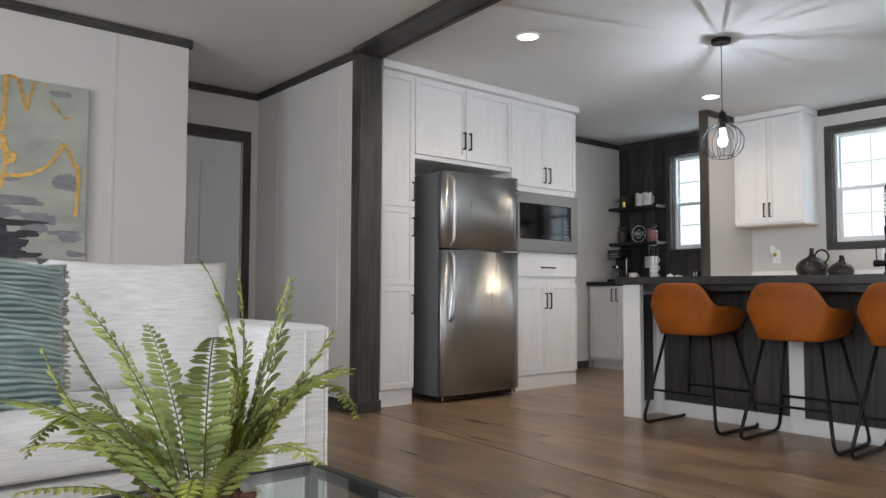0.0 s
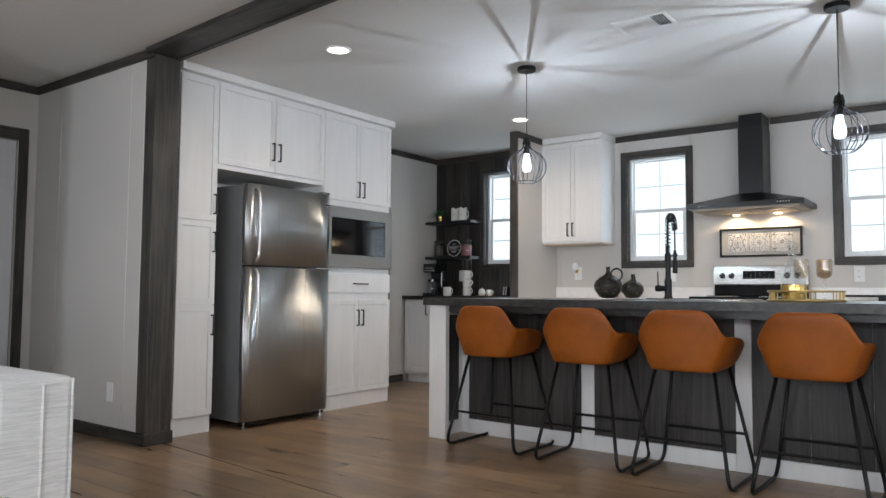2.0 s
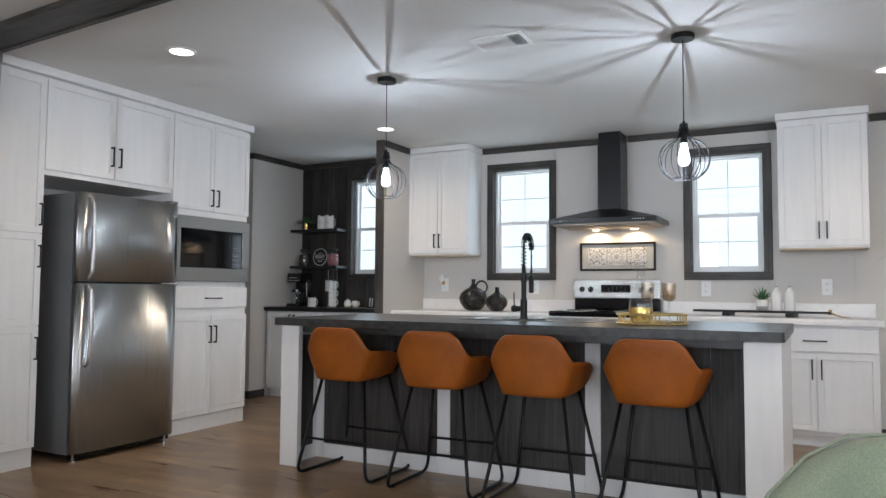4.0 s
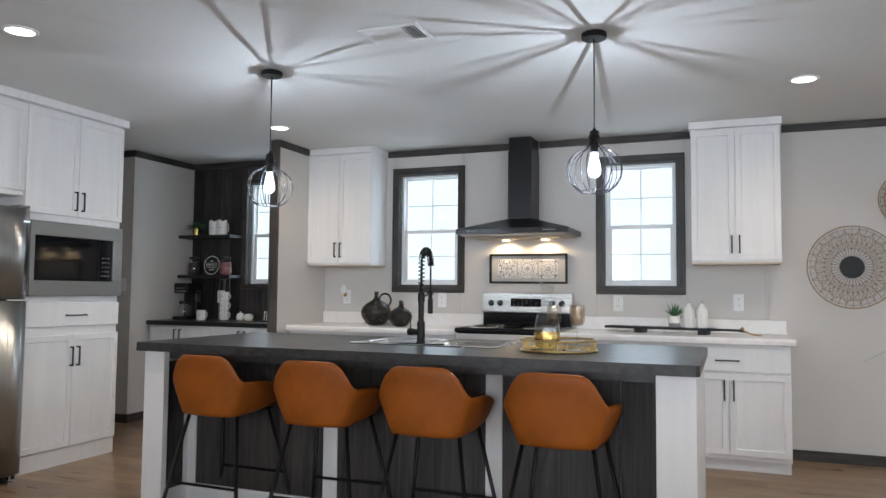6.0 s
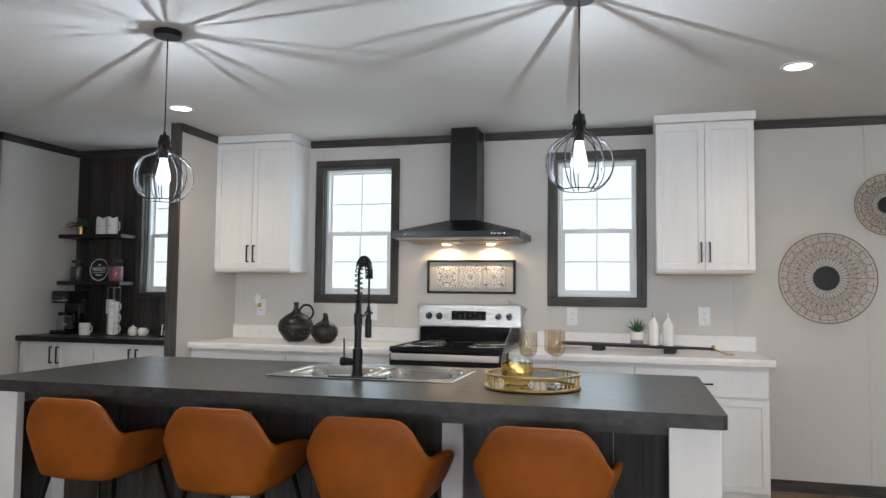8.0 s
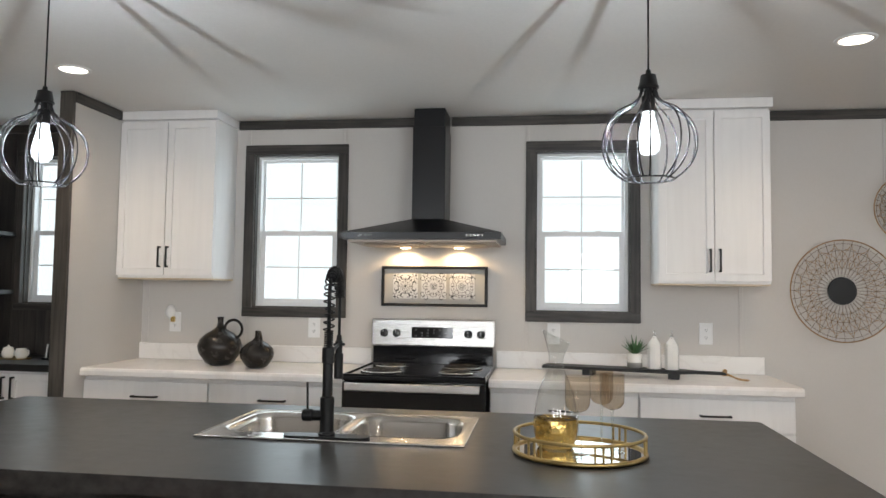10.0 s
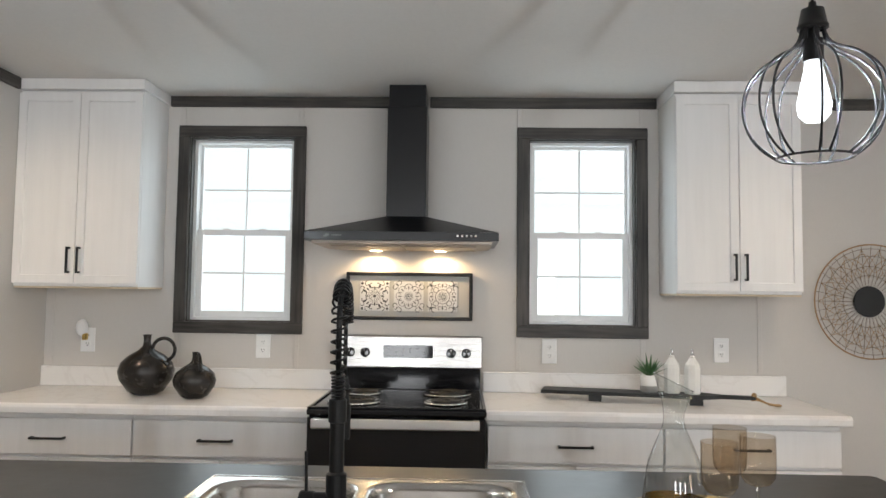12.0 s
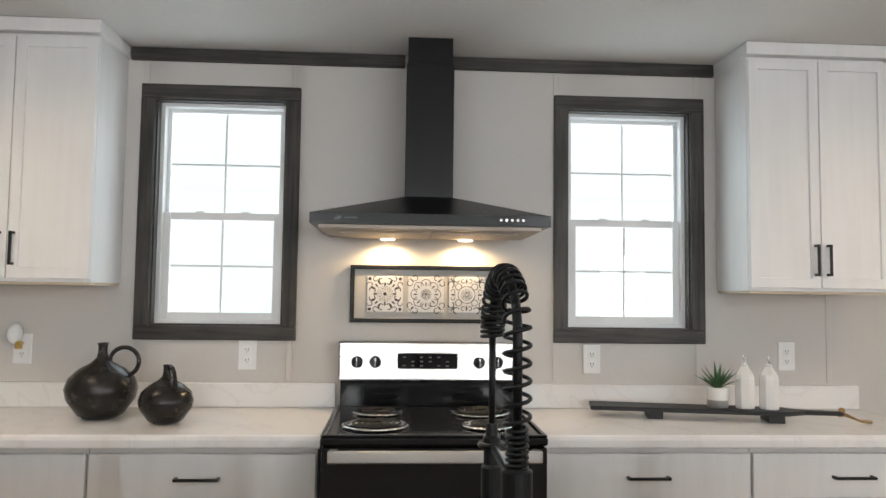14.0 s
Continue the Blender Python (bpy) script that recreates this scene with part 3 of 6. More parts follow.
bm = B(4.115, 4.93, 4.113, 4.712, 0.113, 1.165, bev=0.001)
box(bm, 4.115, 4.93, 4.113, 4.712, 1.655, CT, bev=0.001)
box(bm, 4.115, 4.16, 4.113, 4.712, 1.165, 1.655)
box(bm, 4.885, 4.93, 4.113, 4.712, 1.165, 1.655)
box(bm, 4.16, 4.885, 4.69, 4.712, 1.165, 1.655)
part("carcass", bm, M_CAB, tr)
part("toe_kick", B(4.118, 4.928, 4.105, 4.71, 0, 0.112), M_CAB, tr)
for a in (("door", 4.115, 4.53, 1.70, 2.405, (4.50, 1.81, 0.135, False)), ("door", 4.53, 4.93, 1.70, 2.405, (4.56, 1.81, 0.135, False)),
          ("drawer", 4.115, 4.93, 0.94, 1.107, (4.54, 1.018, 0.16, True)),
          ("door", 4.115, 4.53, 0.118, 0.885, (4.51, 0.735, 0.135, False)), ("door", 4.53, 4.93, 0.118, 0.885, (4.565, 0.735, 0.135, False))):
    front(a[0], "S", S0, *a[1:5], tr, a[5])
cr = thing("cabinet_crown", "flat white crown board running along the tall cabinets to the ceiling", "trim", at=(3.87, 4.4, CT))
part("board", B(2.79, 4.945, 4.062, 4.712, CT + 0.001, CEIL - 0.002, bev=0.002), M_CAB, cr)

# kitchen run under the windows
KX = 6.11
G = "kitchen base cabinets"


def base_unit(name, label, u0, u1, hd):
    m = (u0 + u1) / 2
    return cabinet(name, label, "W", KX, u0, u1, 0.085, 0.858, 0.583,
                   [("drawer", u0 + 0.002, u1 - 0.002, 0.674, 0.838, (hd, 0.752, 0.155, True)),
                    ("door", u0 + 0.002, m, 0.115, 0.664, (m - 0.03, 0.55, 0.14, False)), ("door", m, u1 - 0.002, 0.115, 0.664, (m + 0.03, 0.55, 0.14, False))],
                   kick=1, kickin=0.06, group=G)


base_unit("base_cabinet", "white woodgrain base cabinet, one drawer over two doors, in the corner", 2.603, 3.367, 2.98)
base_unit("base_cabinet", "white woodgrain base cabinet, drawer over two doors, beside the range", 1.81, 2.60, 2.222)
base_unit("base_cabinet", "white woodgrain base cabinet, drawer over two doors, beside the range", 0.235, 1.012, 0.622)
base_unit("base_cabinet", "white woodgrain base cabinet at the open end of the counter", -0.54, 0.232, -0.145)


def counter(name, y0, y1, label, endR=False):
    c = thing(name, label, "worktop", at=(6.4, (y0 + y1) / 2, 0.875))
    bm = bmesh.new()
    prof = [(6.69, 0.860), (6.062, 0.860), (6.056, 0.866), (6.055, 0.890), (6.060, 0.902), (6.070, 0.907), (6.69, 0.907)]
    a = [bm.verts.new((x, y0, z)) for x, z in prof]
    b = [bm.verts.new((x, y1, z)) for x, z in prof]
    for i in range(len(a)):
        j = (i + 1) % len(a)
        bm.faces.new((a[i], a[j], b[j], b[i]))
    bm.faces.new(a)
    bm.faces.new(b[::-1])
    part("slab", bm, M_MARBLE, c)
    part("backsplash", B(6.668, 6.693, y0 + (0.015 if endR else 0), y1, 0.908, 1.012, bev=0.003), M_MARBLE, c)
    return c


counter("worktop", 1.798, 3.367, "white marble-look laminate worktop with low backsplash, rounded front edge")
counter("worktop", -0.57, 1.016, "white marble-look laminate worktop with low backsplash carrying the black board", True)


def upper(name, label, u0, u1):
    m = (u0 + u1) / 2
    c = cabinet(name, label, "W", 6.390, u0, u1, 1.433, CT, 0.300,
                [("door", u0, m, 1.445, 2.405, (m - 0.026, 1.562, 0.13, False)), ("door", m, u1, 1.445, 2.405, (m + 0.026, 1.562, 0.13, False))],
                crown=CT + 0.001, group="kitchen wall cabinets")
    part("bottom_board", B(6.394, 6.686, u0 + 0.003, u1 - 0.003, 1.423, 1.432), M_CABIN, c)
    return c


upper("wall_cabinet", "white woodgrain two-door wall cabinet beside the stub wall", 2.735, 3.366)
upper("wall_cabinet", "white woodgrain two-door wall cabinet at the end of the kitchen run", -0.515, 0.090)


# ---- island ----
isl = thing("kitchen_island", "white island with charcoal woodgrain panels set in white framing", "kitchen island", at=(4.35, 1.41, 0))
IY0, IY1, IX0, IXP, IX1 = -0.034, 2.830, 3.875, 4.182, 4.90
part("corner_post", B(IX0, IX0 + 0.04, IY1 - 0.135, IY1, 0, 0.866, bev=0.002), M_CAB, isl)
part("corner_post", B(IX0, IX0 + 0.04, IY0, IY0 + 0.16, 0, 0.866, bev=0.002), M_CAB, isl)
for ya, yb, s in ((IY1 - 0.06, IY1, -1), (IY0, IY0 + 0.06, 1)):
    part("end_wall", B(IX0 + 0.04, IX1, ya, yb, 0, 0.866), M_CAB, isl)
IN1, IN0 = IY1 - 0.06, IY0 + 0.06
part("side_panel", B(IX0 + 0.10, IXP - 0.06, IN1 - 0.006, IN1 + 0.001, 0.092, 0.80), M_PANEL, isl)
part("side_panel", B(IX0 + 0.10, IXP - 0.06, IN0 - 0.001, IN0 + 0.006, 0.092, 0.80), M_PANEL, isl)
part("back_wall", B(IXP, IXP + 0.02, IN0, IN1, 0, 0.866), M_CAB, isl)
stiles = [(IN1 - 0.055, IN1), (1.788, 1.872), (0.876, 0.960)]
for a, b in stiles:
    part("stile", B(IXP - 0.014, IXP, a, b, 0.0, 0.866, bev=0.0015), M_CAB, isl)
for a, b in ((1.872, IN1 - 0.055), (0.960, 1.788), (IN0, 0.876)):
    part("bottom_rail", B(IXP - 0.014, IXP, a, b, 0.0, 0.092, bev=0.0015), M_CAB, isl)
    n = 3
    for k in range(n):
        p, q = a + (b - a) * k / n, a + (b - a) * (k + 1) / n
        part("front_panel", B(IXP - 0.006, IXP + 0.001, p + 0.0008, q - 0.0008, 0.093, 0.866), M_PANEL, isl)
for a, b in ((IY0, IY1),):
    part("apron", B(IX0 + 0.045, IX0 + 0.06, a + 0.061, b - 0.061, 0.826, 0.866), M_SLAB, isl)
part("kitchen_side", B(IX1 - 0.02, IX1, IN0, IN1, 0.09, 0.866), M_CAB, isl)
part("deck", B(IXP + 0.02, 4.36, IN0, IN1, 0.84, 0.866), M_CAB, isl)

top = thing("island_worktop", "dark charcoal stone-look laminate island worktop with clipped corners", "worktop", at=(4.42, 1.41, 0.87))
SX0, SX1, SY0, SY1 = 3.832, 4.955, -0.048, 2.862
HX0, HX1, HY0, HY1 = 4.33, 4.77, 0.985, 1.765
bm = bmesh.new()
K = 0.012
prism(bm, [(HX0, SY0), (HX0, SY1), (SX0 + K, SY1), (SX0, SY1 - K), (SX0, SY0 + K), (SX0 + K, SY0)][::-1], 0.868, 0.914)
prism(bm, [(HX1, SY0), (SX1 - K, SY0), (SX1, SY0 + K), (SX1, SY1 - K), (SX1 - K, SY1), (HX1, SY1)], 0.868, 0.914)
for ring in ((HX0, HX1, SY0, HY0), (HX0, HX1, HY1, SY1)):
    box(bm, *ring, 0.868, 0.914)
bmesh.ops.remove_doubles(bm, verts=bm.verts, dist=0.0005)
part("slab", bm, M_SLAB, top)
part("edge_band", B(SX0 - 0.0016, SX0 - 0.0002, SY0 + K + 0.001, SY1 - K - 0.001, 0.868, 0.9135), M_SLAB, top)
for y in (SY0 - 0.0016, SY1 + 0.0002):
    part("edge_band", B(SX0 + K + 0.001, SX1 - K - 0.001, y, y + 0.0014, 0.868, 0.9135), M_SLAB, top)


# ---- fridge ----
fr = thing("refrigerator", "stainless top-freezer refrigerator with grey sides, standing in the cabinet niche", "refrigerator", at=(3.69, 4.3, 0))
FX0, FX1, FY = 3.248, 4.055, 3.935
part("body", B(FX0 + 0.004, FX1 - 0.004, FY + 0.07, 4.66, 0.045, 1.70, bev=0.006, seg=2), M_FRSIDE, fr)


def fridge_door(z0, z1):
    bm = bmesh.new()
    n = 14
    for i in range(n + 1):
        u = i / n
        x = FX0 + (FX1 - FX0) * u
        e = min(u, 1 - u)
        y = FY + 0.014 * (2 * u - 1) ** 2 + (0.022 * (1 - min(1, e / 0.035)) ** 2 if e < 0.035 else 0)
        for z in (z0, z1):
            bm.verts.new((x, y, z))
            bm.verts.new((x, FY + 0.066, z))
    bm.verts.ensure_lookup_table()
    v = bm.verts
    for i in range(n):
        a, b = 4 * i, 4 * i + 4
        bm.faces.new((v[a], v[b], v[b + 2], v[a + 2]))
        bm.faces.new((v[a + 1], v[a + 3], v[b + 3], v[b + 1]))
        bm.faces.new((v[a], v[a + 1], v[b + 1], v[b]))
        bm.faces.new((v[a + 2], v[b + 2], v[b + 3], v[a + 3]))
    bm.faces.new((v[0], v[2], v[3], v[1]))
    k = 4 * n
    bm.faces.new((v[k], v[k + 1], v[k + 3], v[k + 2]))
    return bm


for z0, z1, hz0, hz1 in ((1.135, 1.705, 1.15, 1.665), (0.055, 1.120, 0.60, 1.105)):
    d = part("door", fridge_door(z0, z1), M_STEEL, fr, "brushed stainless door, slightly bowed", smooth=False)
    for f in d.data.polygons:
        f.use_smooth = abs(f.normal.y) > 0.3 and f.normal.y < 0
    x = FX0 + 0.06
    pts = rounded([(x, FY - 0.0, hz0), (x, FY - 0.042, hz0 + 0.03), (x, FY - 0.052, (hz0 + hz1) / 2), (x, FY - 0.042, hz1 - 0.03), (x, FY - 0.0, hz1)], 0.025)
    bm = T(pts, 0.0125, 10)
    part("handle", bm, M_STEELH, d, "long curved stainless handle", smooth=True)
part("door_gasket", B(FX0 + 0.01, FX1 - 0.01, FY + 0.03, FY + 0.069, 1.121, 1.134), M_BLACK, fr)
part("toe_grille", B(FX0 + 0.02, FX1 - 0.02, FY + 0.05, FY + 0.09, 0.02, 0.05), M_BLACK, fr)
for x in (FX0 + 0.03, FX1 - 0.06):
    part("levelling_foot", LA([(0, 0), (0.016, 0), (0.016, 0.012), (0.007, 0.016), (0.007, 0.05), (0, 0.05)], 12, cx=x, cy=FY + 0.045), M_CHROME, fr)
part("hinge_cover", B(FX1 - 0.09, FX1 - 0.01, FY + 0.02, FY + 0.11, 1.706, 1.722, bev=0.004), M_FRSIDE, fr)
part("badge", B(3.985, 4.032, FY + 0.001, FY + 0.008, 1.615, 1.623), M_CHROME, fr)
for z in (1.127,):
    part("hinge", B(FX1 - 0.16, FX1 - 0.01, FY + 0.004, FY + 0.05, z - 0.005, z + 0.005), M_CHROME, fr)

# ---- built-in microwave ----
mw = thing("built_in_microwave", "stainless built-in microwave with black glass door in the tall cabinet", "microwave", at=(4.52, 4.3, 1.16))
part("body", B(4.17, 4.875, 4.12, 4.55, 1.17, 1.65), M_BLACK, mw)
bm = bmesh.new()
for a in ((4.15, 4.925, 1.555, 1.648), (4.15, 4.925, 1.150, 1.255), (4.15, 4.185, 1.255, 1.555), (4.84, 4.925, 1.255, 1.555)):
    box(bm, a[0], a[1], 4.072, 4.110, a[2], a[3], bev=0.002)
part("trim_frame", bm, M_STEELM, mw)
part("door_glass", B(4.187, 4.72, 4.080, 4.108, 1.257, 1.553, bev=0.002), M_DISPLAY, mw)
part("control_panel", B(4.722, 4.838, 4.080, 4.108, 1.257, 1.553, bev=0.002), M_DISPLAY, mw)
for i in range(3):
    for j in range(5):
        part("key", B(4.745 + i * 0.027, 4.757 + i * 0.027, 4.0792, 4.0802, 1.29 + j * 0.032, 1.298 + j * 0.032), M_GREYMARK, mw)

# ---- range ----
RY0, RY1, RC = 1.019, 1.785, 1.404
rg = thing("electric_range", "black and stainless electric coil range with oven below", "stove", at=(6.3, RC, 0))
part("body", B(5.965, 6.66, RY0 + 0.006, RY1 - 0.006, 0.03, 0.895), M_BLACK, rg)
for y in (RY0 + 0.05, RY1 - 0.05):
    for x in (6.02, 6.6):
        part("foot", cyl(x, y, 0, 0.031, 0.018, 12), M_MATTE, rg)
bm = B(5.925, 6.60, RY0, RY1, 0.896, 0.925, bev=0.008, seg=2)
part("cooktop", bm, M_BLACK, rg, "glossy black cooktop with raised rim")
bm = bmesh.new()
for a in ((5.93, 6.60, RY0 + 0.002, RY0 + 0.018), (5.93, 6.60, RY1 - 0.018, RY1 - 0.002), (5.93, 5.95, RY0 + 0.018, RY1 - 0.018)):
    box(bm, *a, 0.924, 0.932, bev=0.003)
part("cooktop_rim", bm, M_BLACK, rg)
door = part("oven_door", B(5.925, 5.964, RY0 + 0.004, RY1 - 0.004, 0.20, 0.890, bev=0.005, seg=2), M_BLACK, rg)
part("door_window", B(5.9225, 5.926, RC - 0.24, RC + 0.24, 0.42, 0.68, bev=0.001), M_DISPLAY, door, "dark glass oven window")
part("storage_drawer", B(5.93, 5.964, RY0 + 0.004, RY1 - 0.004, 0.06, 0.19, bev=0.004), M_BLACK, rg)
bm = B(5.868, 5.885, RY0 + 0.03, RY1 - 0.03, 0.850, 0.892, bev=0.005, seg=2)
for y in (RY0 + 0.045, RY1 - 0.045):
    box(bm, 5.884, 5.926, y - 0.012, y + 0.012, 0.857, 0.887)
part("oven_handle", bm, M_STEELH, door, "flat stainless oven handle")
bm = bmesh.new()
part("backguard", B(6.600, 6.665, RY0 + 0.012, RY1 - 0.012, 0.925, 1.035, bev=0.003), M_BLACK, rg)
cp = part("control_panel", turned(B(-0.035, 0.035, RY0 + 0.001 - RC, RY1 - 0.001 - RC, 0, 0.168, bev=0.008, seg=2), pose(6.625, RC, 1.030, 0, 4, 0)), M_STEELP, rg, "stainless control panel")
FXP = 6.592


def on_panel(z):
    return FXP + (z - 1.03) * math.tan(radians(4))


for y in (RC + 0.30, RC + 0.222, RC - 0.222, RC - 0.30):
    z = 1.112
    k = part("knob", turned(LA([(0, 0), (0.026, 0), (0.025, 0.004), (0.0215, 0.006), (0.0195, 0.026), (0, 0.027)], 20), pose(on_panel(z), y, z, 0, -86, 0)), M_BLACK, rg)
    part("knob_grip", turned(B(-0.021, 0.021, -0.004, 0.004, 0.02, 0.036, bev=0.002), pose(on_panel(z), y, z, 0, -86, 0)), M_BLACK, k)
    part("knob_mark", turned(B(0.004, 0.019, -0.0011, 0.0011, 0.0358, 0.0366), pose(on_panel(z), y, z, 0, -86, 0)), M_STEELH, k)
part("display", turned(B(-0.002, 0.002, -0.128, 0.128, -0.033, 0.033), pose(on_panel(1.118) - 0.0045, RC, 1.118, 0, 4, 0)), M_DISPLAY, rg)
bm = bmesh.new()
for i in range(6):
    for j in range(3):
        if (i * 7 + j * 5) % 4 != 1:
            y = RC + 0.10 - i * 0.037
            z = 1.098 + j * 0.018
            box(bm, on_panel(z) - 0.0080, on_panel(z) - 0.0064, y - 0.006, y + 0.006, z - 0.002, z + 0.002)
part("display_marks", bm, M_GREYMARK, rg)["kind"] = "stuff"


def spiral(cx, cy, z, r0, r1, turns, rr):
    pts = [(cx + (r0 + (r1 - r0) * i / (turns * 20)) * math.cos(i * math.pi / 10), cy + (r0 + (r1 - r0) * i / (turns * 20)) * math.sin(i * math.pi / 10), z) for i in range(turns * 20 + 1)]
    return T(pts, rr, 6)


for bx, by, br in ((6.13, RC + 0.205, 0.112), (6.13, RC - 0.205, 0.09), (6.42, RC + 0.205, 0.09), (6.42, RC - 0.205, 0.112)):
    bu = part("burner_bowl", LA([(br - 0.035, -0.012), (br - 0.012, -0.002), (br - 0.002, 0.006), (br + 0.008, 0.004), (br + 0.010, 0.0), (br - 0.03, -0.014), (0, -0.014)], 32, cx=bx, cy=by, z0=0.930), M_CHROME, rg, smooth=True)
    part("burner_coil", spiral(bx, by, 0.938, 0.018, br - 0.018, 4, 0.0042), M_LEVER, bu, smooth=True)

# ---- range hood ----
hd = thing("range_hood", "black pyramid chimney range hood with two lit lamps", "range hood", at=(6.68, 1.42, 1.65))
HC = 1.414
hw = 0.452


def frustum(bm, a, b, z0, z1):
    va = [bm.verts.new((x, y, z0)) for x, y in a]
    vb = [bm.verts.new((x, y, z1)) for x, y in b]
    for i in range(4):
        j = (i + 1) % 4
        bm.faces.new((va[i], va[j], vb[j], vb[i]))
    bm.faces.new(va[::-1])
    bm.faces.new(vb)


HX = 6.165
bm = bmesh.new()
frustum(bm, [(HX, HC - hw), (6.69, HC - hw), (6.69, HC + hw), (HX, HC + hw)], [(HX, HC - hw), (6.69, HC - hw), (6.69, HC + hw), (HX, HC + hw)], 1.662, 1.702)
frustum(bm, [(HX + 0.003, HC - hw + 0.003), (6.69, HC - hw + 0.003), (6.69, HC + hw - 0.003), (HX + 0.003, HC + hw - 0.003)],
        [(6.43, HC - 0.103), (6.69, HC - 0.103), (6.69, HC + 0.103), (6.43, HC + 0.103)], 1.703, 1.800)
part("canopy", bm, M_HOOD, hd)
bm = B(6.432, 6.688, HC - 0.099, HC + 0.099, 1.800, 2.36, bev=0.002)
box(bm, 6.440, 6.688, HC - 0.093, HC + 0.093, 2.36, CEIL - 0.003)
part("chimney", bm, M_HOOD, hd)
part("underside", B(HX + 0.03, 6.66, HC - hw + 0.03, HC + hw - 0.03, 1.648, 1.661), M_UNDER, hd)
for s in (-1, 1):
    part("grease_filter", B(HX + 0.14, 6.60, HC + s * 0.18 - 0.17, HC + s * 0.18 + 0.17, 1.640, 1.6475), M_UNDER, hd)
    part("lamp_lens", cyl(6.62, HC + s * 0.168, 1.636, 1.6395, 0.03, 20), M_HOODG, hd)
for i in range(5):
    part("button", turned(cyl(0, 0, 0, 0.004, 0.0055, 12), pose(HX + 0.001, HC - 0.262 - i * 0.021, 1.684, 0, -90, 0)), M_CHROME, hd)
bm = B(HX - 0.0015, HX + 0.001, HC + 0.335, HC + 0.352, 1.680, 1.690)
box(bm, HX - 0.0015, HX + 0.001, HC + 0.345, HC + 0.360, 1.676, 1.684)
for i in range(6):
    box(bm, HX - 0.0015, HX + 0.001, HC + 0.318 - i * 0.008, HC + 0.323 - i * 0.008, 1.681, 1.687)
part("badge", bm, M_GREYMARK, hd)

# ---- pendants ----


def pendant():
    p = thing("pendant_light", "black wire globe pendant with lit bare bulb above the island", "pendant lamp", "pendants over the island")
    H = CEIL - 0.002
    part("ceiling_canopy", cyl(0, 0, H - 0.028, H, 0.062, 32, bev=0.003), M_MATTE, p)
    part("cord", T([(0, 0, 1.98), (0, 0, H - 0.026)], 0.0028, 8), M_MATTE, p)
    part("socket_cup", LA([(0, 2.004), (0.007, 2.004), (0.008, 1.992), (0.021, 1.989), (0.027, 1.958), (0.029, 1.956), (0.029, 1.950), (0.0, 1.950)], 24), M_MATTE, p, smooth=True)
    cage = [(0.020, 1.952), (0.028, 1.925), (0.048, 1.905), (0.090, 1.882), (0.121, 1.845), (0.131, 1.797), (0.123, 1.752), (0.099, 1.716), (0.069, 1.692)]
    part("lamp_holder", LA([(0, 1.951), (0.010, 1.951), (0.010, 1.930), (0.019, 1.928), (0.0195, 1.884), (0.0, 1.884)], 24), M_MATTE, p, smooth=False)
    fine = []
    for i in range(len(cage) - 1):
        a, b, c, d = cage[max(i - 1, 0)], cage[i], cage[i + 1], cage[min(i + 2, len(cage) - 1)]
        for k in range(3):
            t = k / 3
            fine.append(tuple(0.5 * (2 * b[j] + (c[j] - a[j]) * t + (2 * a[j] - 5 * b[j] + 4 * c[j] - d[j]) * t * t + (3 * b[j] - a[j] - 3 * c[j] + d[j]) * t ** 3) for j in (0, 1)))
    fine.append(cage[-1])
    for i in range(14):
        a = 2 * math.pi * (i // 2) / 7 + radians(7 if i % 2 else -7)
        part("cage_wire", T([(r * math.cos(a), r * math.sin(a), z) for r, z in fine], 0.0026, 6), M_CAGE, p, smooth=True)
    for r, z in ((0.069, 1.692), (0.021, 1.950)):
        part("cage_ring", T([(r * math.cos(i * math.pi / 16), r * math.sin(i * math.pi / 16), z) for i in range(32)], 0.0026, 6, closed=True), M_CAGE, p, smooth=True)
    b = part("bulb", LA([(0.0, 1.760), (0.018, 1.764), (0.029, 1.777), (0.032, 1.797), (0.027, 1.825), (0.021, 1.852), (0.017, 1.872), (0.016, 1.885)], 20), M_BULB, p, smooth=True)
    for a in (45, 135, 225, 315):
        part("filament", cyl(0.0075 * math.cos(radians(a)), 0.0075 * math.sin(radians(a)), 1.766, 1.836, 0.0005, 6), M_FILA, b)
    return p


pe = pendant()
pe.location = (*PENDANTS[0], 0)
copy_thing(pe, pose(*PENDANTS[1], 0, 0, 0, 13))

# ---- downlights and vent ----
for x, y in CANS:
    c = thing("recessed_downlight", "round white recessed downlight, lit warm", "ceiling light", "ceiling downlights", at=(x, y, CEIL))
    part("trim_ring", LA([(0.066, 0), (0.085, -0.001), (0.084, -0.005), (0.068, -0.008), (0.066, -0.004)], 32, cx=x, cy=y, z0=CEIL - 0.0005, close=True), M_PLAS, c, smooth=True)
    part("lens", cyl(x, y, CEIL - 0.004, CEIL - 0.001, 0.066, 28), M_CANG, c)
vent = thing("ceiling_vent", "white louvred rectangular ceiling air vent", "air vent", at=(3.91, 1.352, CEIL))
VX0, VX1, VY0, VY1 = 3.802, 4.018, 1.197, 1.507
bm = bmesh.new()
for a in ((VX0, VX1, VY0, VY0 + 0.022), (VX0, VX1, VY1 - 0.022, VY1), (VX0, VX0 + 0.022, VY0 + 0.022, VY1 - 0.022), (VX1 - 0.022, VX1, VY0 + 0.022, VY1 - 0.022)):
    box(bm, *a, CEIL - 0.010, CEIL - 0.001, bev=0.002)
part("frame", bm, M_PLAS, vent)
